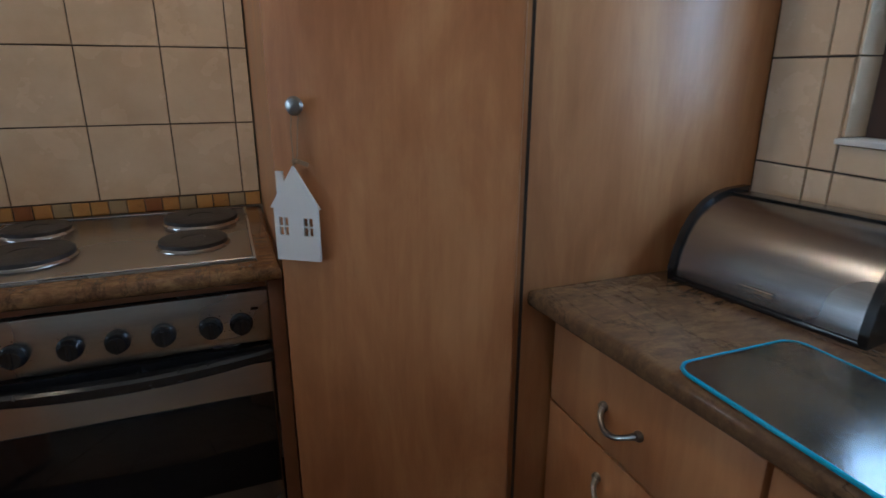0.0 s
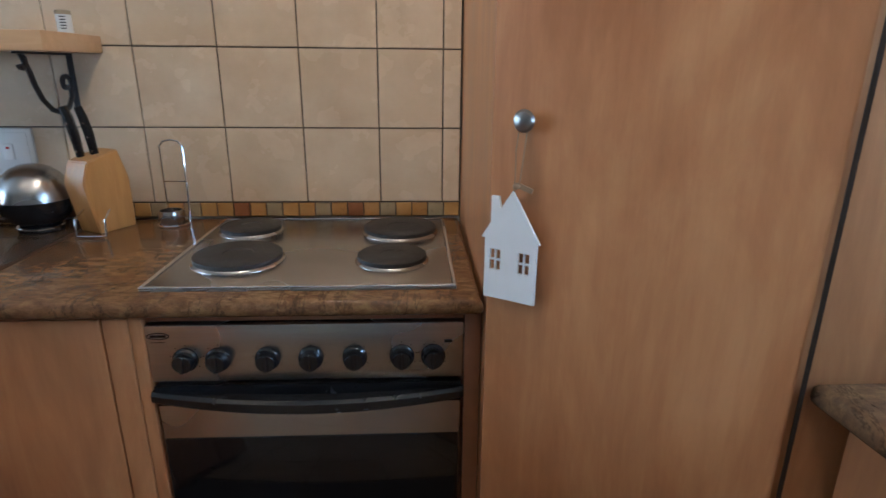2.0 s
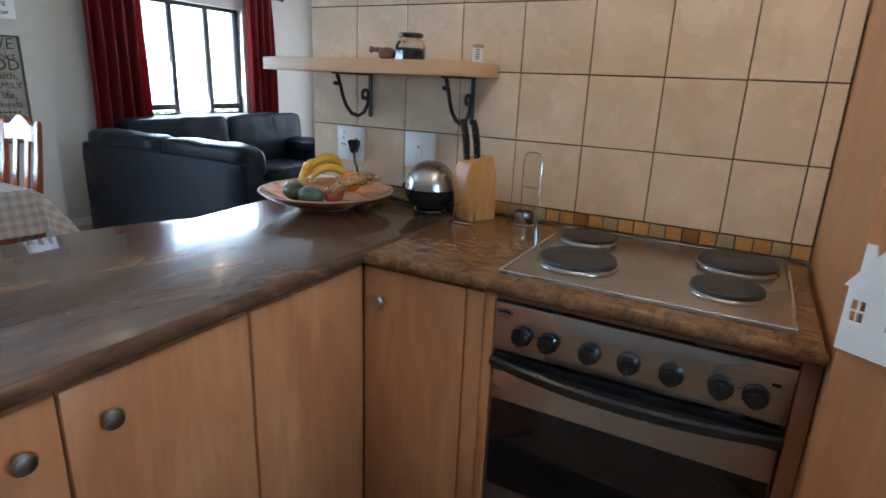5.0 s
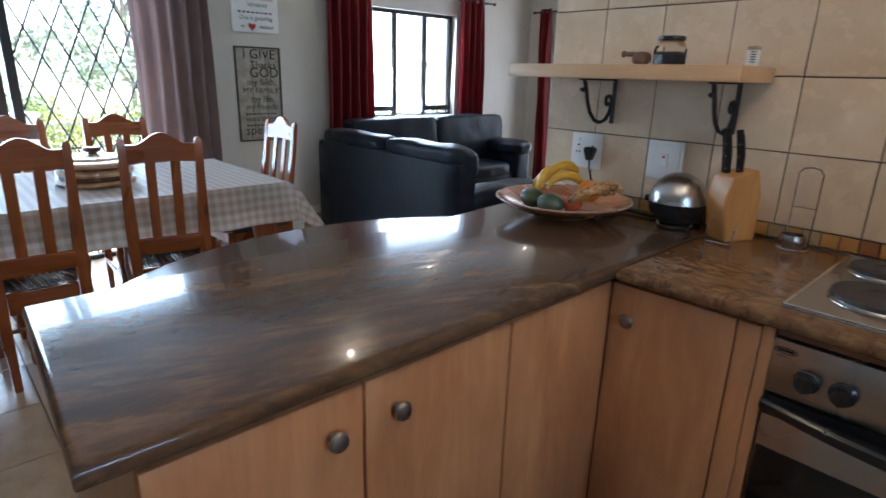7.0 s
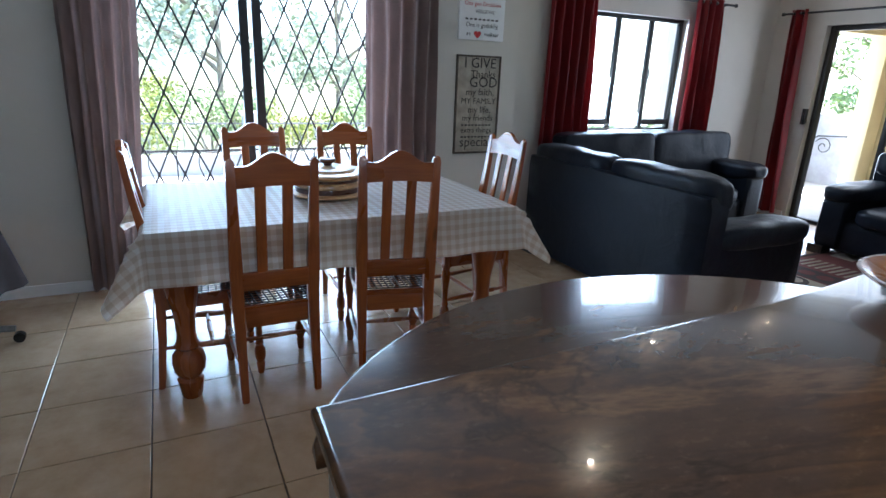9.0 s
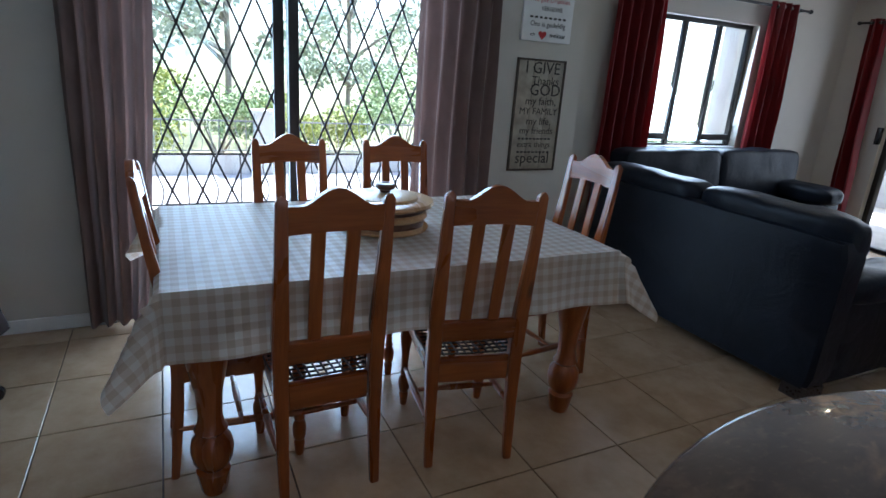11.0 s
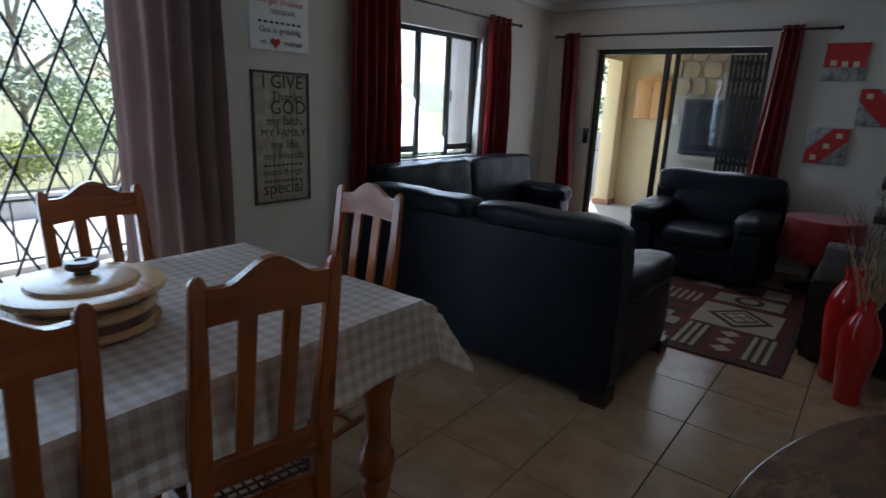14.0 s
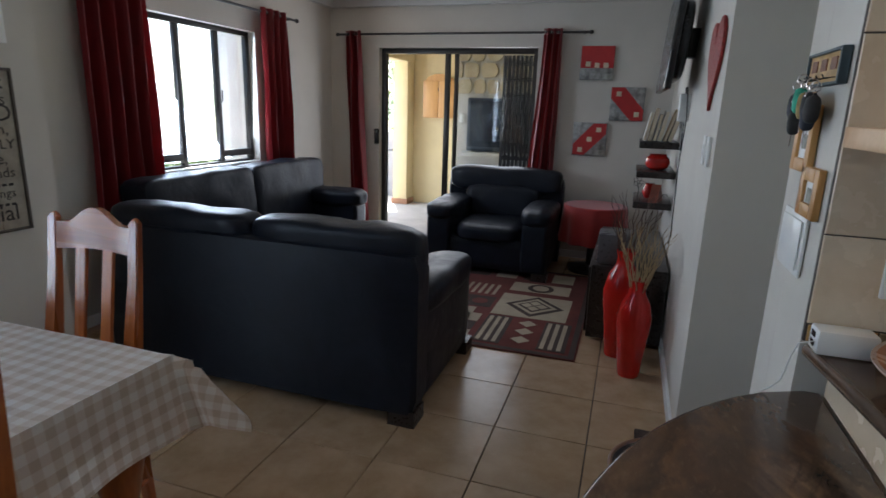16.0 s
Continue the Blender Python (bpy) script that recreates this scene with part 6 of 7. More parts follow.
def vase(x, y, k, label, twig, count, spread, height, seed):
    rnd = random.Random(seed)
    t = thing("floor_vase", x, y, 0, label, "vase", "red floor vases")
    bm = bmesh.new()
    lathe(bm, [(0.062 * k, 0), (0.066 * k, 0.01), (0.078 * k, 0.15 * k), (0.098 * k, 0.32 * k), (0.1 * k, 0.38 * k), (0.082 * k, 0.46 * k), (0.05 * k, 0.52 * k), (0.043 * k, 0.56 * k), (0.052 * k, 0.6 * k), (0.048 * k, 0.6 * k), (0.038 * k, 0.56 * k), (0.035 * k, 0.5 * k)], 40)
    part("vase", bm, RED, t)
    for i in range(count):
        a, sp = rnd.uniform(0, 6.283), rnd.uniform(0.25, 1) * spread
        h = height * rnd.uniform(0.7, 1)
        pts = []
        for j in range(9):
            v = j / 8
            pts.append((0.02 * math.cos(a) + sp * v ** 1.3 * math.cos(a) + 0.014 * v * math.sin(v * 19 + i), 0.02 * math.sin(a) + sp * v ** 1.3 * math.sin(a) + 0.014 * v * math.cos(v * 17 + i * 2), 0.45 * k + (h + 0.1) * v))
        bm = bmesh.new()
        tube(bm, pts, [0.0032, 0.003, 0.0029, 0.0027, 0.0025, 0.0022, 0.002, 0.0017, 0.001], 5)
        part("twig", bm, twig, t)


vase(-1.165, 3.90, 0.92, "slim glossy red floor vase holding pale curly twigs", TWIG_L, 34, 0.15, 0.36, 3)
vase(-1.24, 4.16, 1.08, "tall glossy red floor vase holding dark twigs", TWIG_D, 22, 0.17, 0.42, 5)

# heart and switches on the television wall
hr = thing("wall_heart", -0.972, 3.55, 1.655, "large dark red textured heart on the wall", "wall decoration")
bm = bmesh.new()
prism(bm, [(a * 1.3, b * 1.26) for a, b in heart_outline(0.165)], 0, 0.014)
bmesh.ops.bevel(bm, geom=bm.edges[:], offset=0.004, segments=2, affect="EDGES")
part("heart", bm, plain("red_woven_heart", (0.26, 0.015, 0.012), 0.6, vary=0.5, scale=60, grain=1.0), hr, at=pose(0, 0, 0, 90, 0, -90))
for sy in (3.36, 3.49):
    sw = thing("light_switch", -0.972, sy, 1.275, "slim white light switch plate beside the wall corner", "switch", "light switches")
    boxpart("plate", (-0.012, 0, -0.03, 0.03, -0.06, 0.06), WHITE, sw, 0.003)
    boxpart("rocker", (-0.016, -0.012, -0.012, 0.012, -0.025, 0.025), WHITE, sw, 0.001)

# key rack, frames and board cover on the wall end
kx = -0.862
kr = thing("key_rack", kx, 2.37, 1.53, "painted wooden key rack crowded with keys and pouches", "key rack")
kr.scale = (1, 1, 0.58)
boxpart("panel", (-0.014, 0, -0.115, 0.115, -0.055, 0.055), plain("ochre_panel", (0.42, 0.26, 0.1), 0.6, vary=0.3, scale=25), kr, 0.002)
for d in ((-0.02, 0, -0.127, -0.115, -0.067, 0.067), (-0.02, 0, 0.115, 0.127, -0.067, 0.067), (-0.02, 0, -0.115, 0.115, 0.055, 0.067), (-0.02, 0, -0.115, 0.115, -0.067, -0.055)):
    boxpart("frame", d, plain("teal_frame", (0.03, 0.05, 0.06), 0.5), kr, 0.002)
for k in range(3):
    boxpart("painted_motif", (-0.0165, -0.0141, -0.09 + k * 0.07, -0.05 + k * 0.07, -0.01, 0.035), plain("brown_motif", (0.16, 0.06, 0.03), 0.6, vary=0.4, scale=40), kr)
for k in range(5):
    bm = bmesh.new()
    tube(bm, [(-0.014, 0, 0), (-0.035, 0, -0.004), (-0.04, 0, 0.008)], 0.0022, 6)
    part("hook", bm, IRON, kr, at=pose(0, -0.09 + 0.045 * k, -0.04))
rnd = random.Random(8)
for k, (yy, zz, c, sx) in enumerate(((0.09, -0.1, (0.015, 0.016, 0.03), 0.035), (0.05, -0.085, (0.03, 0.3, 0.2), 0.02), (0.0, -0.1, (0.3, 0.22, 0.1), 0.014), (-0.05, -0.1, (0.012, 0.012, 0.014), 0.034), (0.07, -0.145, (0.02, 0.02, 0.02), 0.016), (-0.085, -0.11, (0.02, 0.018, 0.018), 0.03), (-0.06, -0.13, (0.03, 0.035, 0.05), 0.02))):
    kt = thing("key_bunch", kx - 0.04, 2.38 + yy * 0.85, 1.53 + zz * 0.85, ("dark pouch hanging on the key rack", "green key fob hanging on the rack", "brass key hanging on the rack")[min(2, k if k < 3 else 0)], "keys", "keys on the rack")
    bm = bmesh.new()
    puff(bm, -0.015, 0.015, -sx * 0.8, sx * 0.8, -0.03, 0.032, 3, 4, 0.006)
    part("pouch", bm, plain("key_pouch", c, 0.8, vary=0.4, scale=40), kt)
    bm = bmesh.new()
    tube(bm, [(0.012 * math.cos(a / 10 * 6.283), 0, 0.05 + 0.012 * math.sin(a / 10 * 6.283)) for a in range(10)], 0.0013, 5, True)
    tube(bm, [(0, 0.01, 0.035), (0.002, 0.016, -0.06)], 0.0015, 5)
    part("key_ring", bm, CHROME, kt)
for yc, zc, w, h, lab in ((2.44, 1.37, 0.15, 0.16, "small honey wood photo frame below the key rack"), (2.325, 1.25, 0.14, 0.115, "small honey wood photo frame with rounded corners")):
    fr = thing("photo_frame", kx, yc, zc, lab, "picture frame", "small frames")
    for d in ((-0.016, 0, -w / 2, -w / 2 + 0.032, -h / 2, h / 2), (-0.016, 0, w / 2 - 0.032, w / 2, -h / 2, h / 2), (-0.016, 0, -w / 2 + 0.032, w / 2 - 0.032, h / 2 - 0.032, h / 2), (-0.016, 0, -w / 2 + 0.032, w / 2 - 0.032, -h / 2, -h / 2 + 0.032)):
        boxpart("frame", d, HONEY, fr, 0.003)
    boxpart("picture", (-0.008, -0.002, -w / 2 + 0.03, w / 2 - 0.03, -h / 2 + 0.03, h / 2 - 0.03), WHITE_PAINT, fr)
    boxpart("printed_motif", (-0.0095, -0.0082, -0.018, 0.02, -0.025, 0.01), plain("muted_print", (0.2, 0.2, 0.16), 0.6, vary=0.6, scale=60), fr)
db = thing("distribution_board", kx, 2.41, 1.12, "white flush electrical board cover on the wall", "electrical board")
boxpart("cover", (-0.008, 0, -0.1, 0.1, -0.075, 0.075), WHITE, db, 0.003)
boxpart("door", (-0.014, -0.0085, -0.085, 0.085, -0.06, 0.06), WHITE, db, 0.003)

# dark basket and cushion on the floor by the bar
bk = thing("dog_basket", -1.02, 2.76, 0, "round dark woven floor basket beside the bar", "basket")
bm = bmesh.new()
lathe(bm, [(0.17, 0), (0.2, 0.05), (0.215, 0.14), (0.22, 0.165), (0.2, 0.165), (0.185, 0.05), (0.15, 0.02)], 44)
part("basket", bm, plain("dark_wicker", (0.035, 0.022, 0.018), 0.7, vary=0.4, scale=70, grain=1.0), bk)
bm = bmesh.new()
tube(bm, [(0.212 * math.cos(a / 40 * 6.283), 0.212 * math.sin(a / 40 * 6.283), 0.168) for a in range(40)], 0.008, 8, True)
part("rim", bm, EDGE, bk)

tagged(boxpart("floor_mat", (-1.13, -0.99, 3.17, 3.29, 0.0005, 0.022), plain("dark_brown_mat", (0.05, 0.03, 0.024), 0.9, vary=0.4, scale=60, grain=0.8), None, 0.006), "small dark brown mat on the floor tiles by the wall corner", "mat")

# ---- outside ----
CONC = plain("pale_paving", (0.42, 0.40, 0.38), 0.8, vary=0.12, scale=3, grain=0.3)
GRASS = plain("dry_lawn", (0.2, 0.2, 0.1), 0.95, vary=0.35, scale=2.5, grain=0.6)
PALEWALL = plain("pale_outdoor_wall", (0.5, 0.48, 0.44), 0.8, vary=0.08, scale=3)
YWALL = plain("yellow_plaster", (0.66, 0.54, 0.31), 0.8, vary=0.06, scale=3)
g = structure("ground", [(-250, 250, -250, 250, -0.75, -0.55)], GRASS)
structure("terrace", [(-6.35, WX - 0.222, -6.0, 6.655, -0.5, -0.03), (-7.6, 0.0, 6.66, 11.2, -0.5, -0.025)], CONC)
structure("driveway", [(-10.6, -6.4, -12, 18, -0.545, -0.45)], CONC)
# terrace edge beam and railing
structure("terrace_kerb", [(-6.5, -6.352, -6.0, 6.4, -0.5, 0.02)], PALEWALL)
rl = thing("terrace_railing", -6.42, 1.0, 0.02, "low black wrought iron railing along the terrace edge", "railing")
boxpart("top_rail", (-0.012, 0.012, -3.5, 5.2, 0.50, 0.52), IRON, rl)
bm = bmesh.new()
box(bm, -0.01, 0.01, -3.5, 5.2, 0.03, 0.045)
part("bottom_rail", bm, IRON, rl)
i = 0
y = -3.4
while y < 5.2:
    bm = bmesh.new()
    if i % 2 == 0:
        box(bm, -0.007, 0.007, y - 0.007, y + 0.007, 0.045, 0.5)
    else:
        tube(bm, [(0, y + 0.028 * math.sin(k / 8 * 6.283), 0.045 + 0.455 * k / 8) for k in range(9)], 0.007, 5)
    part("baluster", bm, IRON, rl)
    y += 0.235
    i += 1
# boundary wall and fence beyond the driveway
structure("boundary_wall", [(-10.75, -10.6, -12, 18, -0.6, -0.12)], PALEWALL)
fn = thing("boundary_fence", -10.68, 0, -0.12, "grey ornamental metal fence between pale boundary pillars", "fence")
GREYM = plain("grey_metal", (0.2, 0.2, 0.2), 0.5)
boxpart("top_rail", (-0.012, 0.012, -8, 12, 0.52, 0.545), GREYM, fn)
boxpart("bottom_rail", (-0.012, 0.012, -8, 12, 0.04, 0.06), GREYM, fn)
y = -4.0
i = 0
while y < 7.5:
    bm = bmesh.new()
    tube(bm, [(0, y + (0.03 * math.sin(k / 6 * 6.283) if i % 3 else 0), 0.06 + (0.5 + 0.04 * (i % 2)) * k / 6) for k in range(7)], 0.007, 4)
    part("picket", bm, GREYM, fn)
    y += 0.14
    i += 1
for k, py in enumerate((-4.1, -1.2, 1.75, 4.7, 7.6)):
    pp = thing("boundary_pillar", -10.66, py, -0.55, "pale plastered square pillar of the boundary wall", "pillar", "boundary pillars")
    boxpart("shaft", (-0.16, 0.16, -0.16, 0.16, 0, 1.1), PALEWALL, pp, 0.01)
    boxpart("cap", (-0.2, 0.2, -0.2, 0.2, 1.101, 1.16), PALEWALL, pp, 0.01)


def leaf_mat(name, c1, c2):
    m = Mat(name)
    rnd = m.node("ShaderNodeNewGeometry").outputs["Random Per Island"]
    col = m.ramp(rnd, [(0.0, c1), (1.0, c2)])
    return m.done(col, 0.6, 0.0, Transmission_Weight=0.0, Subsurface_Weight=0.0)


LEAF_Y = leaf_mat("leaves_yellow_green", (0.15, 0.19, 0.03), (0.42, 0.44, 0.10))
LEAF_G = leaf_mat("leaves_green", (0.12, 0.18, 0.06), (0.34, 0.42, 0.19))
LEAF_S = leaf_mat("leaves_silver", (0.24, 0.28, 0.2), (0.5, 0.54, 0.42))
BARK = plain("pale_bark", (0.26, 0.22, 0.18), 0.9, vary=0.3, scale=12, grain=0.8)


def leaves(clumps, size, n, seed):
    """Leaf blades scattered in soft clumps (centre, radius), as one joined mesh."""
    rnd = np.random.RandomState(seed)
    vs, fs = [], []
    for (cx, cy, cz), r in clumps:
        p = rnd.normal(size=(n, 3))
        p /= np.linalg.norm(p, axis=1)[:, None]
        p *= (rnd.rand(n)[:, None] ** 0.45) * r
        p[:, 2] *= 0.8
        for q in p:
            d = rnd.normal(size=3)
            d /= np.linalg.norm(d)
            e = np.cross(d, rnd.normal(size=3))
            e /= np.linalg.norm(e) + 1e-6
            L = size * rnd.uniform(0.6, 1.3)
            c = np.array([cx, cy, cz]) + q
            b = len(vs)
            vs += [tuple(c - d * L), tuple(c + e * L * 0.42), tuple(c + d * L), tuple(c - e * L * 0.42)]
            fs.append((b, b + 1, b + 2, b + 3))
    me = bpy.data.meshes.new("crown")
    me.from_pydata(vs, [], fs)
    return me


def tree(x, y, h, r, mat, label, seed, size=0.09, n=150, clumps=16, low=0.35):
    rnd = random.Random(seed)
    t = thing("tree", x, y, -0.6, label, "tree", "garden trees")
    bm = bmesh.new()
    lean = rnd.uniform(-0.3, 0.3)
    tube(bm, [(0, 0, 0), (lean * 0.3, 0.05, h * 0.3), (lean * 0.7, 0.0, h * 0.6), (lean, 0.05, h * 0.9)], [h * 0.012, h * 0.01, h * 0.007, h * 0.003], 9)
    part("trunk", bm, BARK, t)
    cl = []
    for i in range(clumps):
        a, z = rnd.uniform(0, 6.283), rnd.uniform(low, 1.0)
        rr = r * math.sqrt(max(0.05, 1 - (2 * (z - low) / (1 - low) - 0.9) ** 2 * 0.8)) * rnd.uniform(0.3, 1)
        c = (lean * z + rr * math.cos(a), rr * math.sin(a), h * z)
        cl.append((c, r * rnd.uniform(0.22, 0.42)))
        if i < 9:
            bm = bmesh.new()
            b0 = (lean * z * 0.6, 0.02, h * z * 0.62)
            mid = (b0[0] * 0.5 + c[0] * 0.5, c[1] * 0.5, (b0[2] + c[2]) / 2 + 0.05)
            tube(bm, [b0, mid, c], [h * 0.009, h * 0.006, h * 0.002], 6)
            part("limb", bm, BARK, t)
    me = leaves(cl, size, n, seed)
    me.materials.append(mat)
    cr = new("crown", me)
    cr.parent = t
    tagged(cr, kind="stuff")
    return t


def shrub(x, y, z, w, h, mat, label, seed, size=0.05, n=260, name="shrub"):
    rnd = random.Random(seed)
    t = thing(name, x, y, z, label, "shrub", "garden shrubs")
    bm = bmesh.new()
    for k in range(5):
        a = 6.283 * k / 5
        tube(bm, [(0, 0, 0), (0.2 * w * math.cos(a), 0.2 * w * math.sin(a), h * 0.4), (0.34 * w * math.cos(a), 0.34 * w * math.sin(a), h * 0.8)], [0.03, 0.018, 0.006], 6)
    part("stems", bm, BARK, t)
    cl = [((rnd.uniform(-0.45, 0.45) * w, rnd.uniform(-0.45, 0.45) * w, h * rnd.uniform(0.2, 0.85)), w * rnd.uniform(0.16, 0.27)) for i in range(14)]
    me = leaves(cl, size, n, seed)
    me.materials.append(mat)
    cr = new("crown", me)
    cr.parent = t
    tagged(cr, kind="stuff")


shrub(-12.6, -0.6, -0.55, 2.4, 1.9, LEAF_Y, "yellow-green rounded shrub behind the boundary fence", 1)
shrub(-12.9, 1.2, -0.55, 2.2, 1.7, LEAF_G, "green rounded shrub behind the boundary fence", 2)
shrub(-12.7, 2.9, -0.55, 1.9, 1.2, LEAF_Y, "yellow-green shrub behind the grey fence", 3)
shrub(-13.0, 5.2, -0.55, 2.6, 1.9, LEAF_G, "dense green shrub behind the grey fence", 4)
shrub(-12.6, -3.4, -0.55, 2.4, 1.7, LEAF_G, "broad green shrub beside the boundary pillar", 5)
tree(-17, 1.8, 8.0, 2.9, LEAF_S, "tall airy silver-leaved tree beyond the fence", 6, 0.11, 190, 34, 0.2)
tree(-20, 5.9, 7.5, 2.4, LEAF_S, "tall sparse silver-leaved tree in the garden", 7, 0.11, 170, 26, 0.2)
tree(-19, -3.0, 7.0, 3.0, LEAF_G, "broad green tree beyond the boundary fence", 8, 0.11, 150, 20)
tree(-10.2, 20.5, 5.5, 2.0, LEAF_G, "green tree seen past the patio pillar", 14, 0.1, 130, 16, 0.15)
tree(-24, 11.0, 5.5, 2.8, LEAF_G, "green garden tree seen past the living room window", 9, 0.12, 130, 16)
shrub(-6.9, 6.9, -0.2, 1.7, 1.15, LEAF_G, "leafy green hedge below the living room window", 10, 0.045, 420, "hedge")
shrub(-7.0, 8.3, -0.3, 1.7, 1.1, LEAF_S, "silvery hedge below the living room window", 11, 0.045, 420, "hedge")
# far wooded hills
bm = bmesh.new()
n = 90
row0, row1, row2 = [], [], []
for i in range(n + 1):
    a = radians(60 + 240 * i / n)
    hgt = 3.2 + 2.5 * noise.noise(Vector((i * 0.13, 0, 0))) + 1.2 * noise.noise(Vector((i * 0.7, 3, 0)))
    row0.append(bm.verts.new((90 * math.cos(a), 90 * math.sin(a), -1)))
    row1.append(bm.verts.new((100 * math.cos(a), 100 * math.sin(a), max(1.2, hgt) * 0.6)))
    row2.append(bm.verts.new((115 * math.cos(a), 115 * math.sin(a), max(2, hgt))))
for r0, r1 in ((row0, row1), (row1, row2)):
    for i in range(n):
        bm.faces.new((r0[i], r0[i + 1], r1[i + 1], r1[i]))
part("backdrop", bm, plain("distant_woodland", (0.2, 0.23, 0.15), 0.95, vary=0.45, scale=0.12), kind="structure")

# outside pillar by the living room window
op = thing("veranda_pillar", -5.3, 6.08, -0.03, "pale plastered veranda pillar outside the living room window", "pillar")
boxpart("shaft", (-0.15, 0.15, -0.15, 0.15, 0, 2.7), PALEWALL, op, 0.008)

# ---- covered patio beyond the sliding door ----
structure("patio_wall_north", [(-4.6, 0.0, 9.0, 9.2, -0.03, 2.6)], YWALL)
structure("patio_roof", [(-6.4, 0.2, 6.66, 9.4, 2.45, 2.6)], YWALL)
structure("patio_beam", [(-4.69, -4.45, 6.66, 8.999, 2.05, 2.449)], YWALL)
structure("patio_wall_east", [(-1.4, -1.2, 6.66, 9.0, -0.03, 2.45)], YWALL)
pp = thing("patio_pillar", -4.745, 8.9, -0.025, "square yellow plastered pillar of the covered patio", "pillar")
boxpart("shaft", (0.075, 0.295, -0.17, 0.098, 0, 2.074), YWALL, pp, 0.006)
boxpart("plinth", (0.06, 0.31, -0.185, 0.096, 0.001, 0.08), plain("terracotta_skirting", (0.35, 0.17, 0.09), 0.5), pp)
lw = structure("patio_low_wall", [(-7.4, -4.85, 9.4, 9.55, -0.5, 1.02)], plain("grey_plaster", (0.33, 0.33, 0.36), 0.8))
ws = thing("wrought_iron_scroll", -5.3, 9.3, 0.55, "small black wrought iron scroll on the patio railing", "railing")
bm = bmesh.new()
tube(bm, [((0.02 + 0.008 * k) * math.cos(k * 0.6), 0, (0.02 + 0.008 * k) * math.sin(k * 0.6)) for k in range(16)], 0.008, 6)
tube(bm, [(-0.5, 0, -0.6), (-0.45, 0, -0.1), (-0.1, 0, 0.15), (0.6, 0, 0.2)], 0.01, 6)
part("scroll", bm, IRON, ws)
# arched wooden cupboard
wc = thing("wooden_wall_cupboard", -4.02, 8.996, 1.27, "honey coloured arched wooden cupboard on the patio wall", "cupboard")
bm = bmesh.new()
arch = [(-0.24, 0.0), (0.24, 0.0), (0.24, 0.5), (0.16, 0.585), (0.06, 0.62), (-0.06, 0.62), (-0.16, 0.585), (-0.24, 0.5)]
prism(bm, arch, 0, 0.12, pose(0, 0, 0, 90, 0, 0))
part("body", bm, HONEY, wc)
for a, b in ((-0.235, -0.002), (0.002, 0.235)):
    boxpart("door", (a, b, -0.135, -0.121, 0.01, 0.52), HONEY, wc, 0.002)
bm = bmesh.new()
tube(bm, [(0, -0.14, 0.38), (0, -0.15, 0.42)], 0.006, 6)
part("latch", bm, IRON, wc)
# built-in barbecue with stone cladding
structure("barbecue_breast", [(-3.62, -1.6, 8.45, 8.95, -0.03, 2.44)], PALEWALL)
rnd = random.Random(12)
STONE = tile_glaze("field_stone", (0.36, 0.29, 0.18), (0.58, 0.5, 0.35), 0.7, 0.4)
st = thing("stone_cladding", -2.9, 8.44, 1.6, "rough honey and grey field stone cladding above the barbecue", "stone cladding")
boxpart("mortar", (-0.72, 0.9, -0.012, 0.008, 0, 0.84), PALEWALL, st)
for j in range(4):
    xx = -0.71 - 0.08 * (j % 2)
    while xx < 0.84:
        w = rnd.uniform(0.17, 0.3)
        lo, hi = max(xx + 0.006, -0.71), min(xx + w - 0.006, 0.885)
        zc, xc, hh = 0.108 + j * 0.208, (lo + hi) / 2, 0.1
        if hi - lo > 0.06:
            bm = bmesh.new()
            o = []
            for q in range(10):
                a = 6.283 * (q + 0.5) / 10
                c_, s_ = math.cos(a), math.sin(a)
                k_ = 1 / max(abs(c_), abs(s_)) ** 0.72 * rnd.uniform(0.86, 1.02)
                o.append((max(-1, min(1, c_ * k_)) * (hi - lo) / 2, max(-1, min(1, s_ * k_)) * hh))
            prism(bm, o, 0.0, 0.03 + rnd.uniform(0, 0.02))
            part("stone", bm, STONE, st, at=pose(xc, -0.012, zc, 90, 0, 0))
        xx += w
bq = thing("built_in_barbecue", -3.0, 8.44, 0.86, "black steel built-in barbecue with closed doors", "barbecue")
boxpart("body", (-0.42, 0.45, -0.10, -0.001, 0.001, 0.7), plain("dark_steel", (0.05, 0.06, 0.075), 0.3, 0.6), bq, 0.006)
boxpart("door", (-0.38, 0.41, -0.115, -0.101, 0.06, 0.66), plain("dark_steel_door", (0.035, 0.045, 0.06), 0.22, 0.6), bq, 0.004)
bm = bmesh.new()
lathe(bm, [(0.012, 0), (0.018, 0.012), (0.01, 0.02)], 14, pose(0.0, -0.115, 0.3, 90, 0, 0))
part("handle", bm, CHROME, bq)
tagged(boxpart("barbecue_slab", (-3.46, -2.5, 8.2, 8.439, 0.80, 0.85), PALEWALL, None, 0.004), "pale concrete slab under the barbecue", "shelf")
ps = thing("light_switch", -3.53, 8.448, 1.29, "white light switch plate beside the barbecue", "switch", "light switches")
boxpart("plate", (-0.035, 0.035, -0.01, 0, -0.06, 0.06), WHITE, ps, 0.003)
boxpart("rocker", (-0.012, 0.012, -0.014, -0.0105, -0.02, 0.02), WHITE, ps)

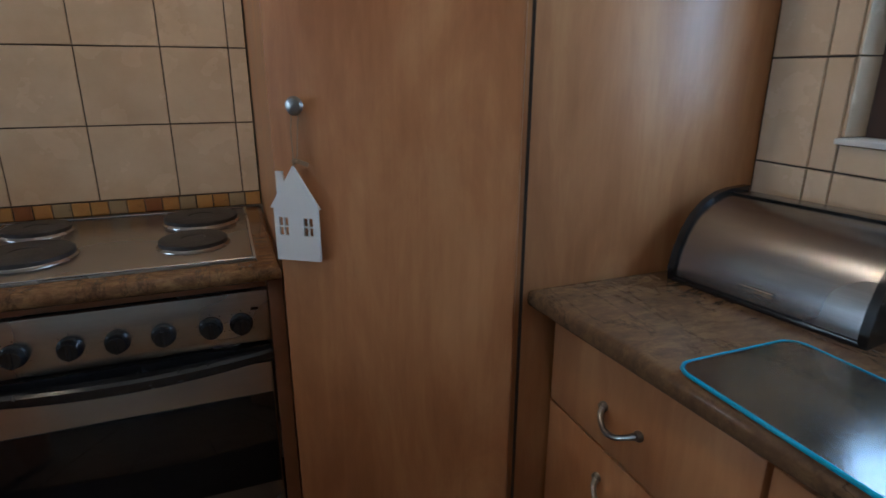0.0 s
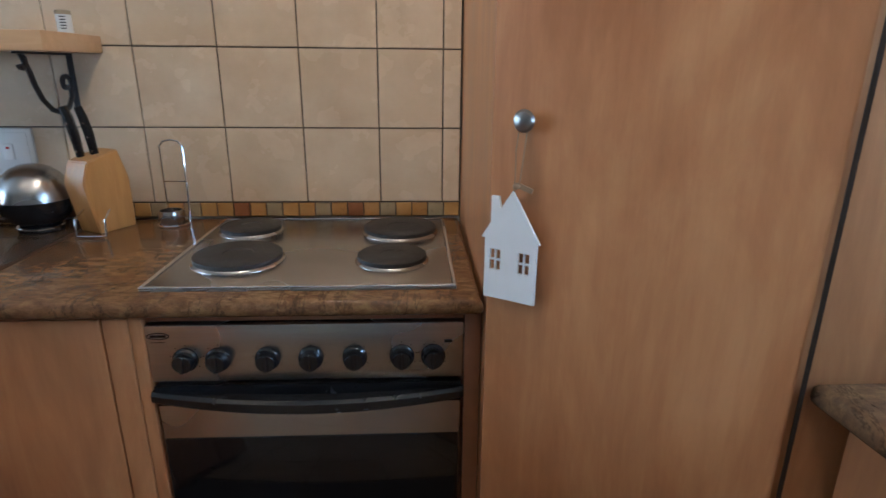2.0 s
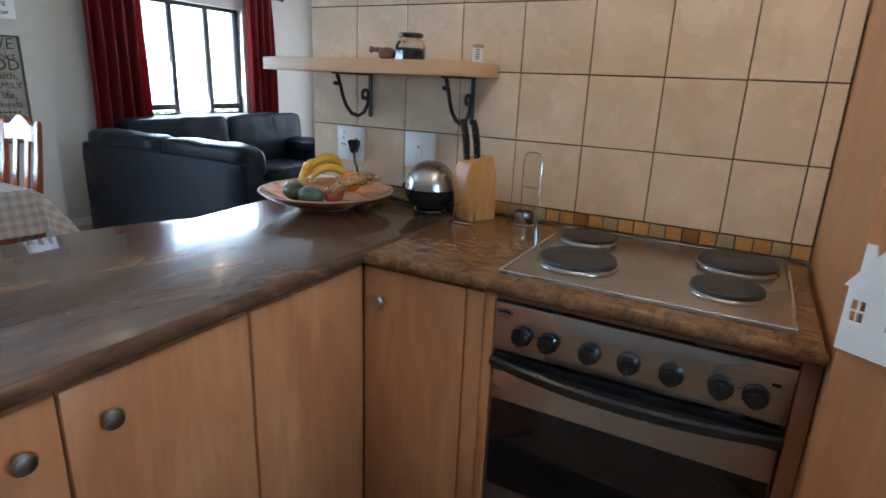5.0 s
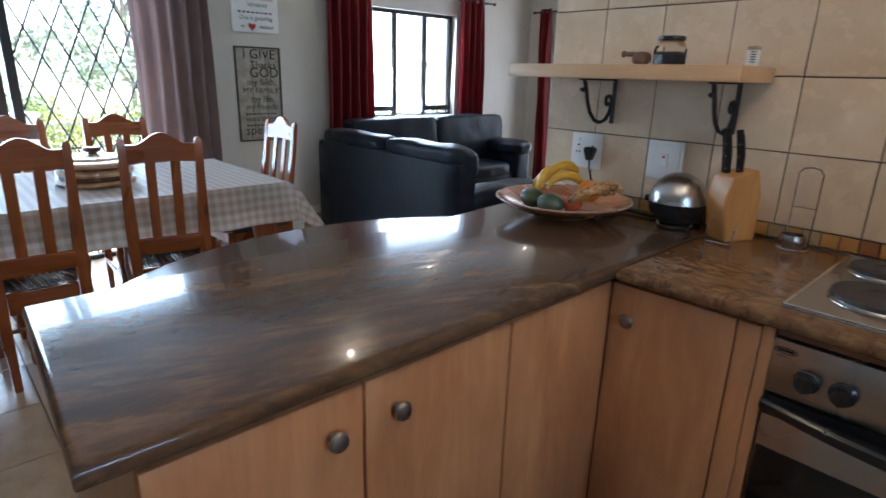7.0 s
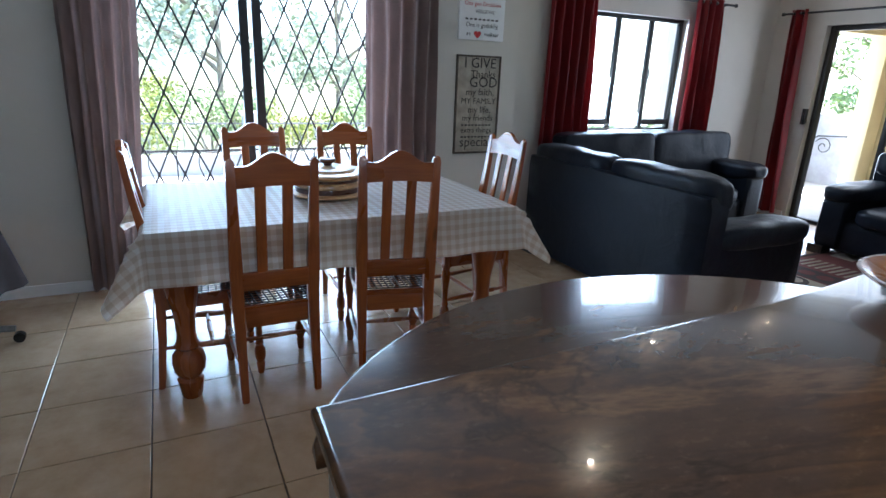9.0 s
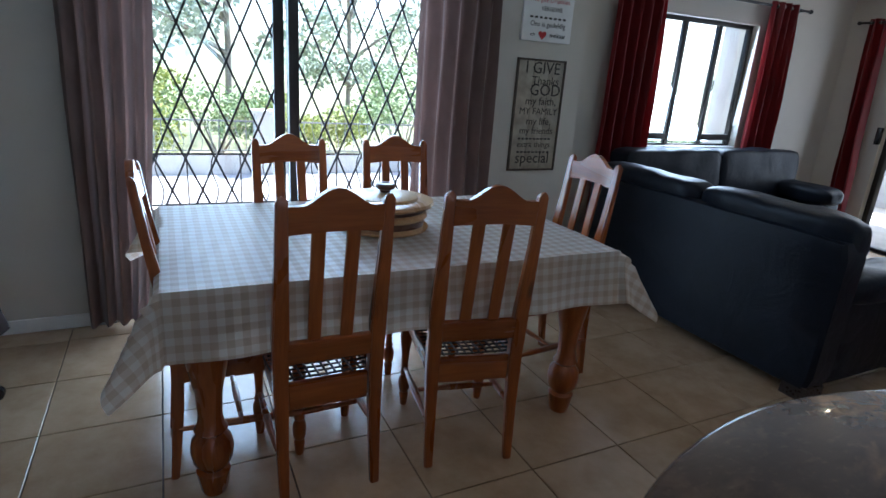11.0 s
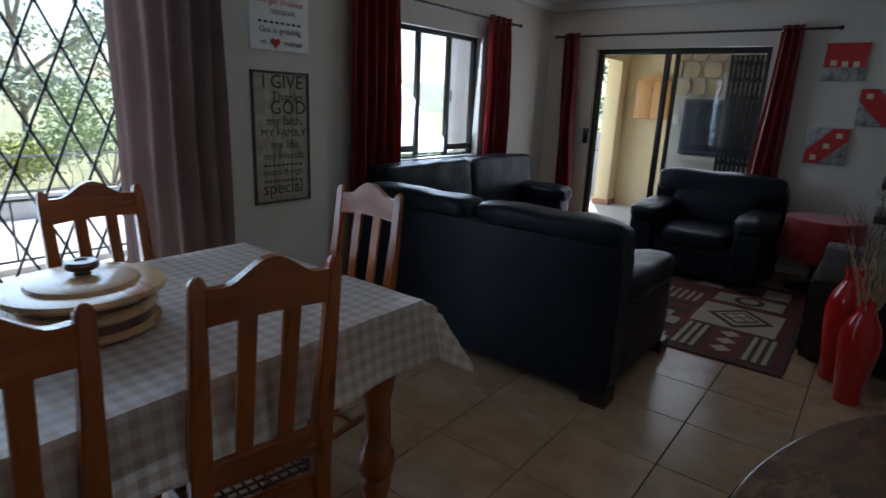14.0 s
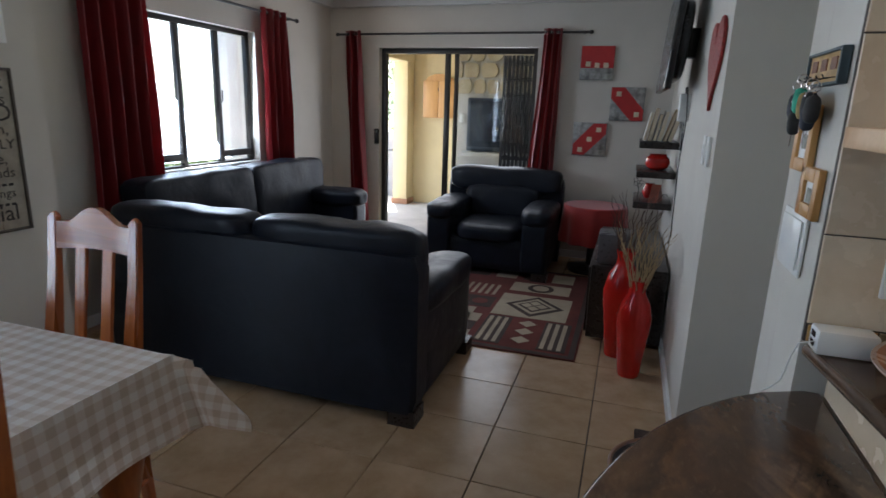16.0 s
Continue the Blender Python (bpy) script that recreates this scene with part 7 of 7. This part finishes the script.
# downlights in the kitchen ceiling
glow = bpy.data.materials.new("warm_lamp_glow")
glow.use_nodes = True
gb_ = glow.node_tree.nodes["Principled BSDF"]
gb_.inputs["Emission Color"].default_value = (1.0, 0.72, 0.42, 1)
gb_.inputs["Emission Strength"].default_value = 50
for lx, ly in ((0.62, 1.32), (-0.35, 0.75), (0.75, 0.1), (-1.94, 1.99), (-3.58, 3.97), (-3.55, 5.6)):
    dl = thing("downlight", lx, ly, H - 0.001, "small round recessed downlight glowing warm white", "ceiling light", "ceiling downlights")
    bm = bmesh.new()
    lathe(bm, [(0.03, -0.002), (0.045, -0.008), (0.048, -0.004), (0.047, 0.0)], 30, cap=False)
    part("ring", bm, CHROME, dl)
    bm = bmesh.new()
    lathe(bm, [(0.011, -0.010), (0.0135, -0.006), (0.0135, -0.001)], 16)
    lb = part("bulb", bm, glow, dl)
    lb.visible_shadow = False

# ---- tiles ----
def tile_mesh(name, w, h, d, bevel, material):
    bm = bmesh.new()
    box(bm, -w / 2, w / 2, -h / 2, h / 2, 0, d)
    es = [e for e in bm.edges if min(e.verts[0].co.z, e.verts[1].co.z) > d * 0.5]
    bmesh.ops.bevel(bm, geom=es, offset=bevel, segments=1, affect="EDGES")
    return to_mesh(name, bm, material)


def lay(name, me, parent, m):
    ob = new(name, me)
    ob.parent = parent
    ob.matrix_basis = m
    return ob


TP, TQ = 0.413, 0.4185
floor = bpy.data.objects["floor"]
ft = tile_mesh("tile", TP - 0.005, TQ - 0.005, 0.010, 0.0018, FLOOR_TILE)
rnd = random.Random(4)
for i in range(-6, 10):
    for j in range(-10, 10):
        x, y = -2.155 + TP * (i + 0.5), 2.687 + TQ * (j + 0.5)
        if LX - 0.1 < x < EX and -1.9 < y < 6.6 and not (x > -0.6 and y > 0.9):
            lay("tile", ft, floor, pose(x, y, -0.0115 + rnd.uniform(0, 0.0006), rnd.uniform(-0.04, 0.04), rnd.uniform(-0.04, 0.04), rnd.choice((0, 180))))
wk = bpy.data.objects["wall_kitchen"]
backing = structure("tile_grout", [(-0.859, 0.84, KY, KY + 0.011, 0.925, H)], GROUT)
cols = [-0.86, -0.65, -0.44, -0.227, -0.017, 0.198, 0.408, 0.614, 0.789, 0.838]
meshes = {}
for a, b in zip(cols, cols[1:]):
    for j in range(8):
        z0 = 0.968 + 0.2065 * j
        z1 = min(z0 + 0.2065, H - 0.001)
        key = (round(b - a, 3), round(z1 - z0, 3))
        if key not in meshes:
            meshes[key] = tile_mesh("tile", b - a - 0.0035, z1 - z0 - 0.0035, 0.006, 0.0015, WALL_TILE)
        lay("tile", meshes[key], wk, pose((a + b) / 2, KY + 0.001, (z0 + z1) / 2, 90 + rnd.uniform(-0.25, 0.25), rnd.uniform(-0.25, 0.25), 0))
mos = [tile_mesh("mosaic_tile", 0.0425, 0.0385, 0.006, 0.002, m) for m in (AMBER, BROWN_M, GREY_M)]
x = 0.816
k = 0
while x > -0.85:
    lay("mosaic_tile", mos[(0, 2, 0, 0, 2, 0, 1, 0, 2, 0, 0, 2, 0, 1, 0, 0, 2)[k % 17]], wk, pose(x, KY + 0.001, 0.946, 90, 0, 0))
    x -= 0.0458
    k += 1
we = bpy.data.objects["wall_east"]
ye = [1.30, 1.182, WY1] + [WY1 - 0.206 * k for k in range(1, 6)] + [-0.106 - 0.206 * k for k in range(4)]
zr = [0.932 + 0.206 * k for k in range(8)]
emesh = {}
for y1, y0 in zip(ye, ye[1:]):
    inside = WY0 - 0.05 < y0 and y1 < WY1 + 0.01
    edges = [z for z in zr if not (inside and WZ0 < z < WZ1)] + ([WZ0, WZ1] if inside else []) + [H - 0.001]
    edges.sort()
    for z0, z1 in zip(edges, edges[1:]):
        if (inside and abs(z0 - WZ0) < 1e-6) or z1 - z0 < 0.01:
            continue
        key = (round(y1 - y0, 3), round(z1 - z0, 3))
        if key not in emesh:
            emesh[key] = tile_mesh("tile", y1 - y0 - 0.0035, z1 - z0 - 0.0035, 0.006, 0.0015, WALL_TILE)
        lay("tile", emesh[key], we, pose(EX + 0.011, (y0 + y1) / 2, (z0 + z1) / 2, 90, 0, -90))
for k, (z0, z1) in enumerate(((WZ0 + 0.013, 1.344), (1.346, 1.55), (1.552, 1.757), (1.759, 1.963), (1.965, WZ1))):
    bm = bmesh.new()
    box(bm, 1.806, 1.988, WY1 - 0.008, WY1 - 0.001, z0, z1, 0.0015, 1)
    part("tile", bm, WALL_TILE, we)
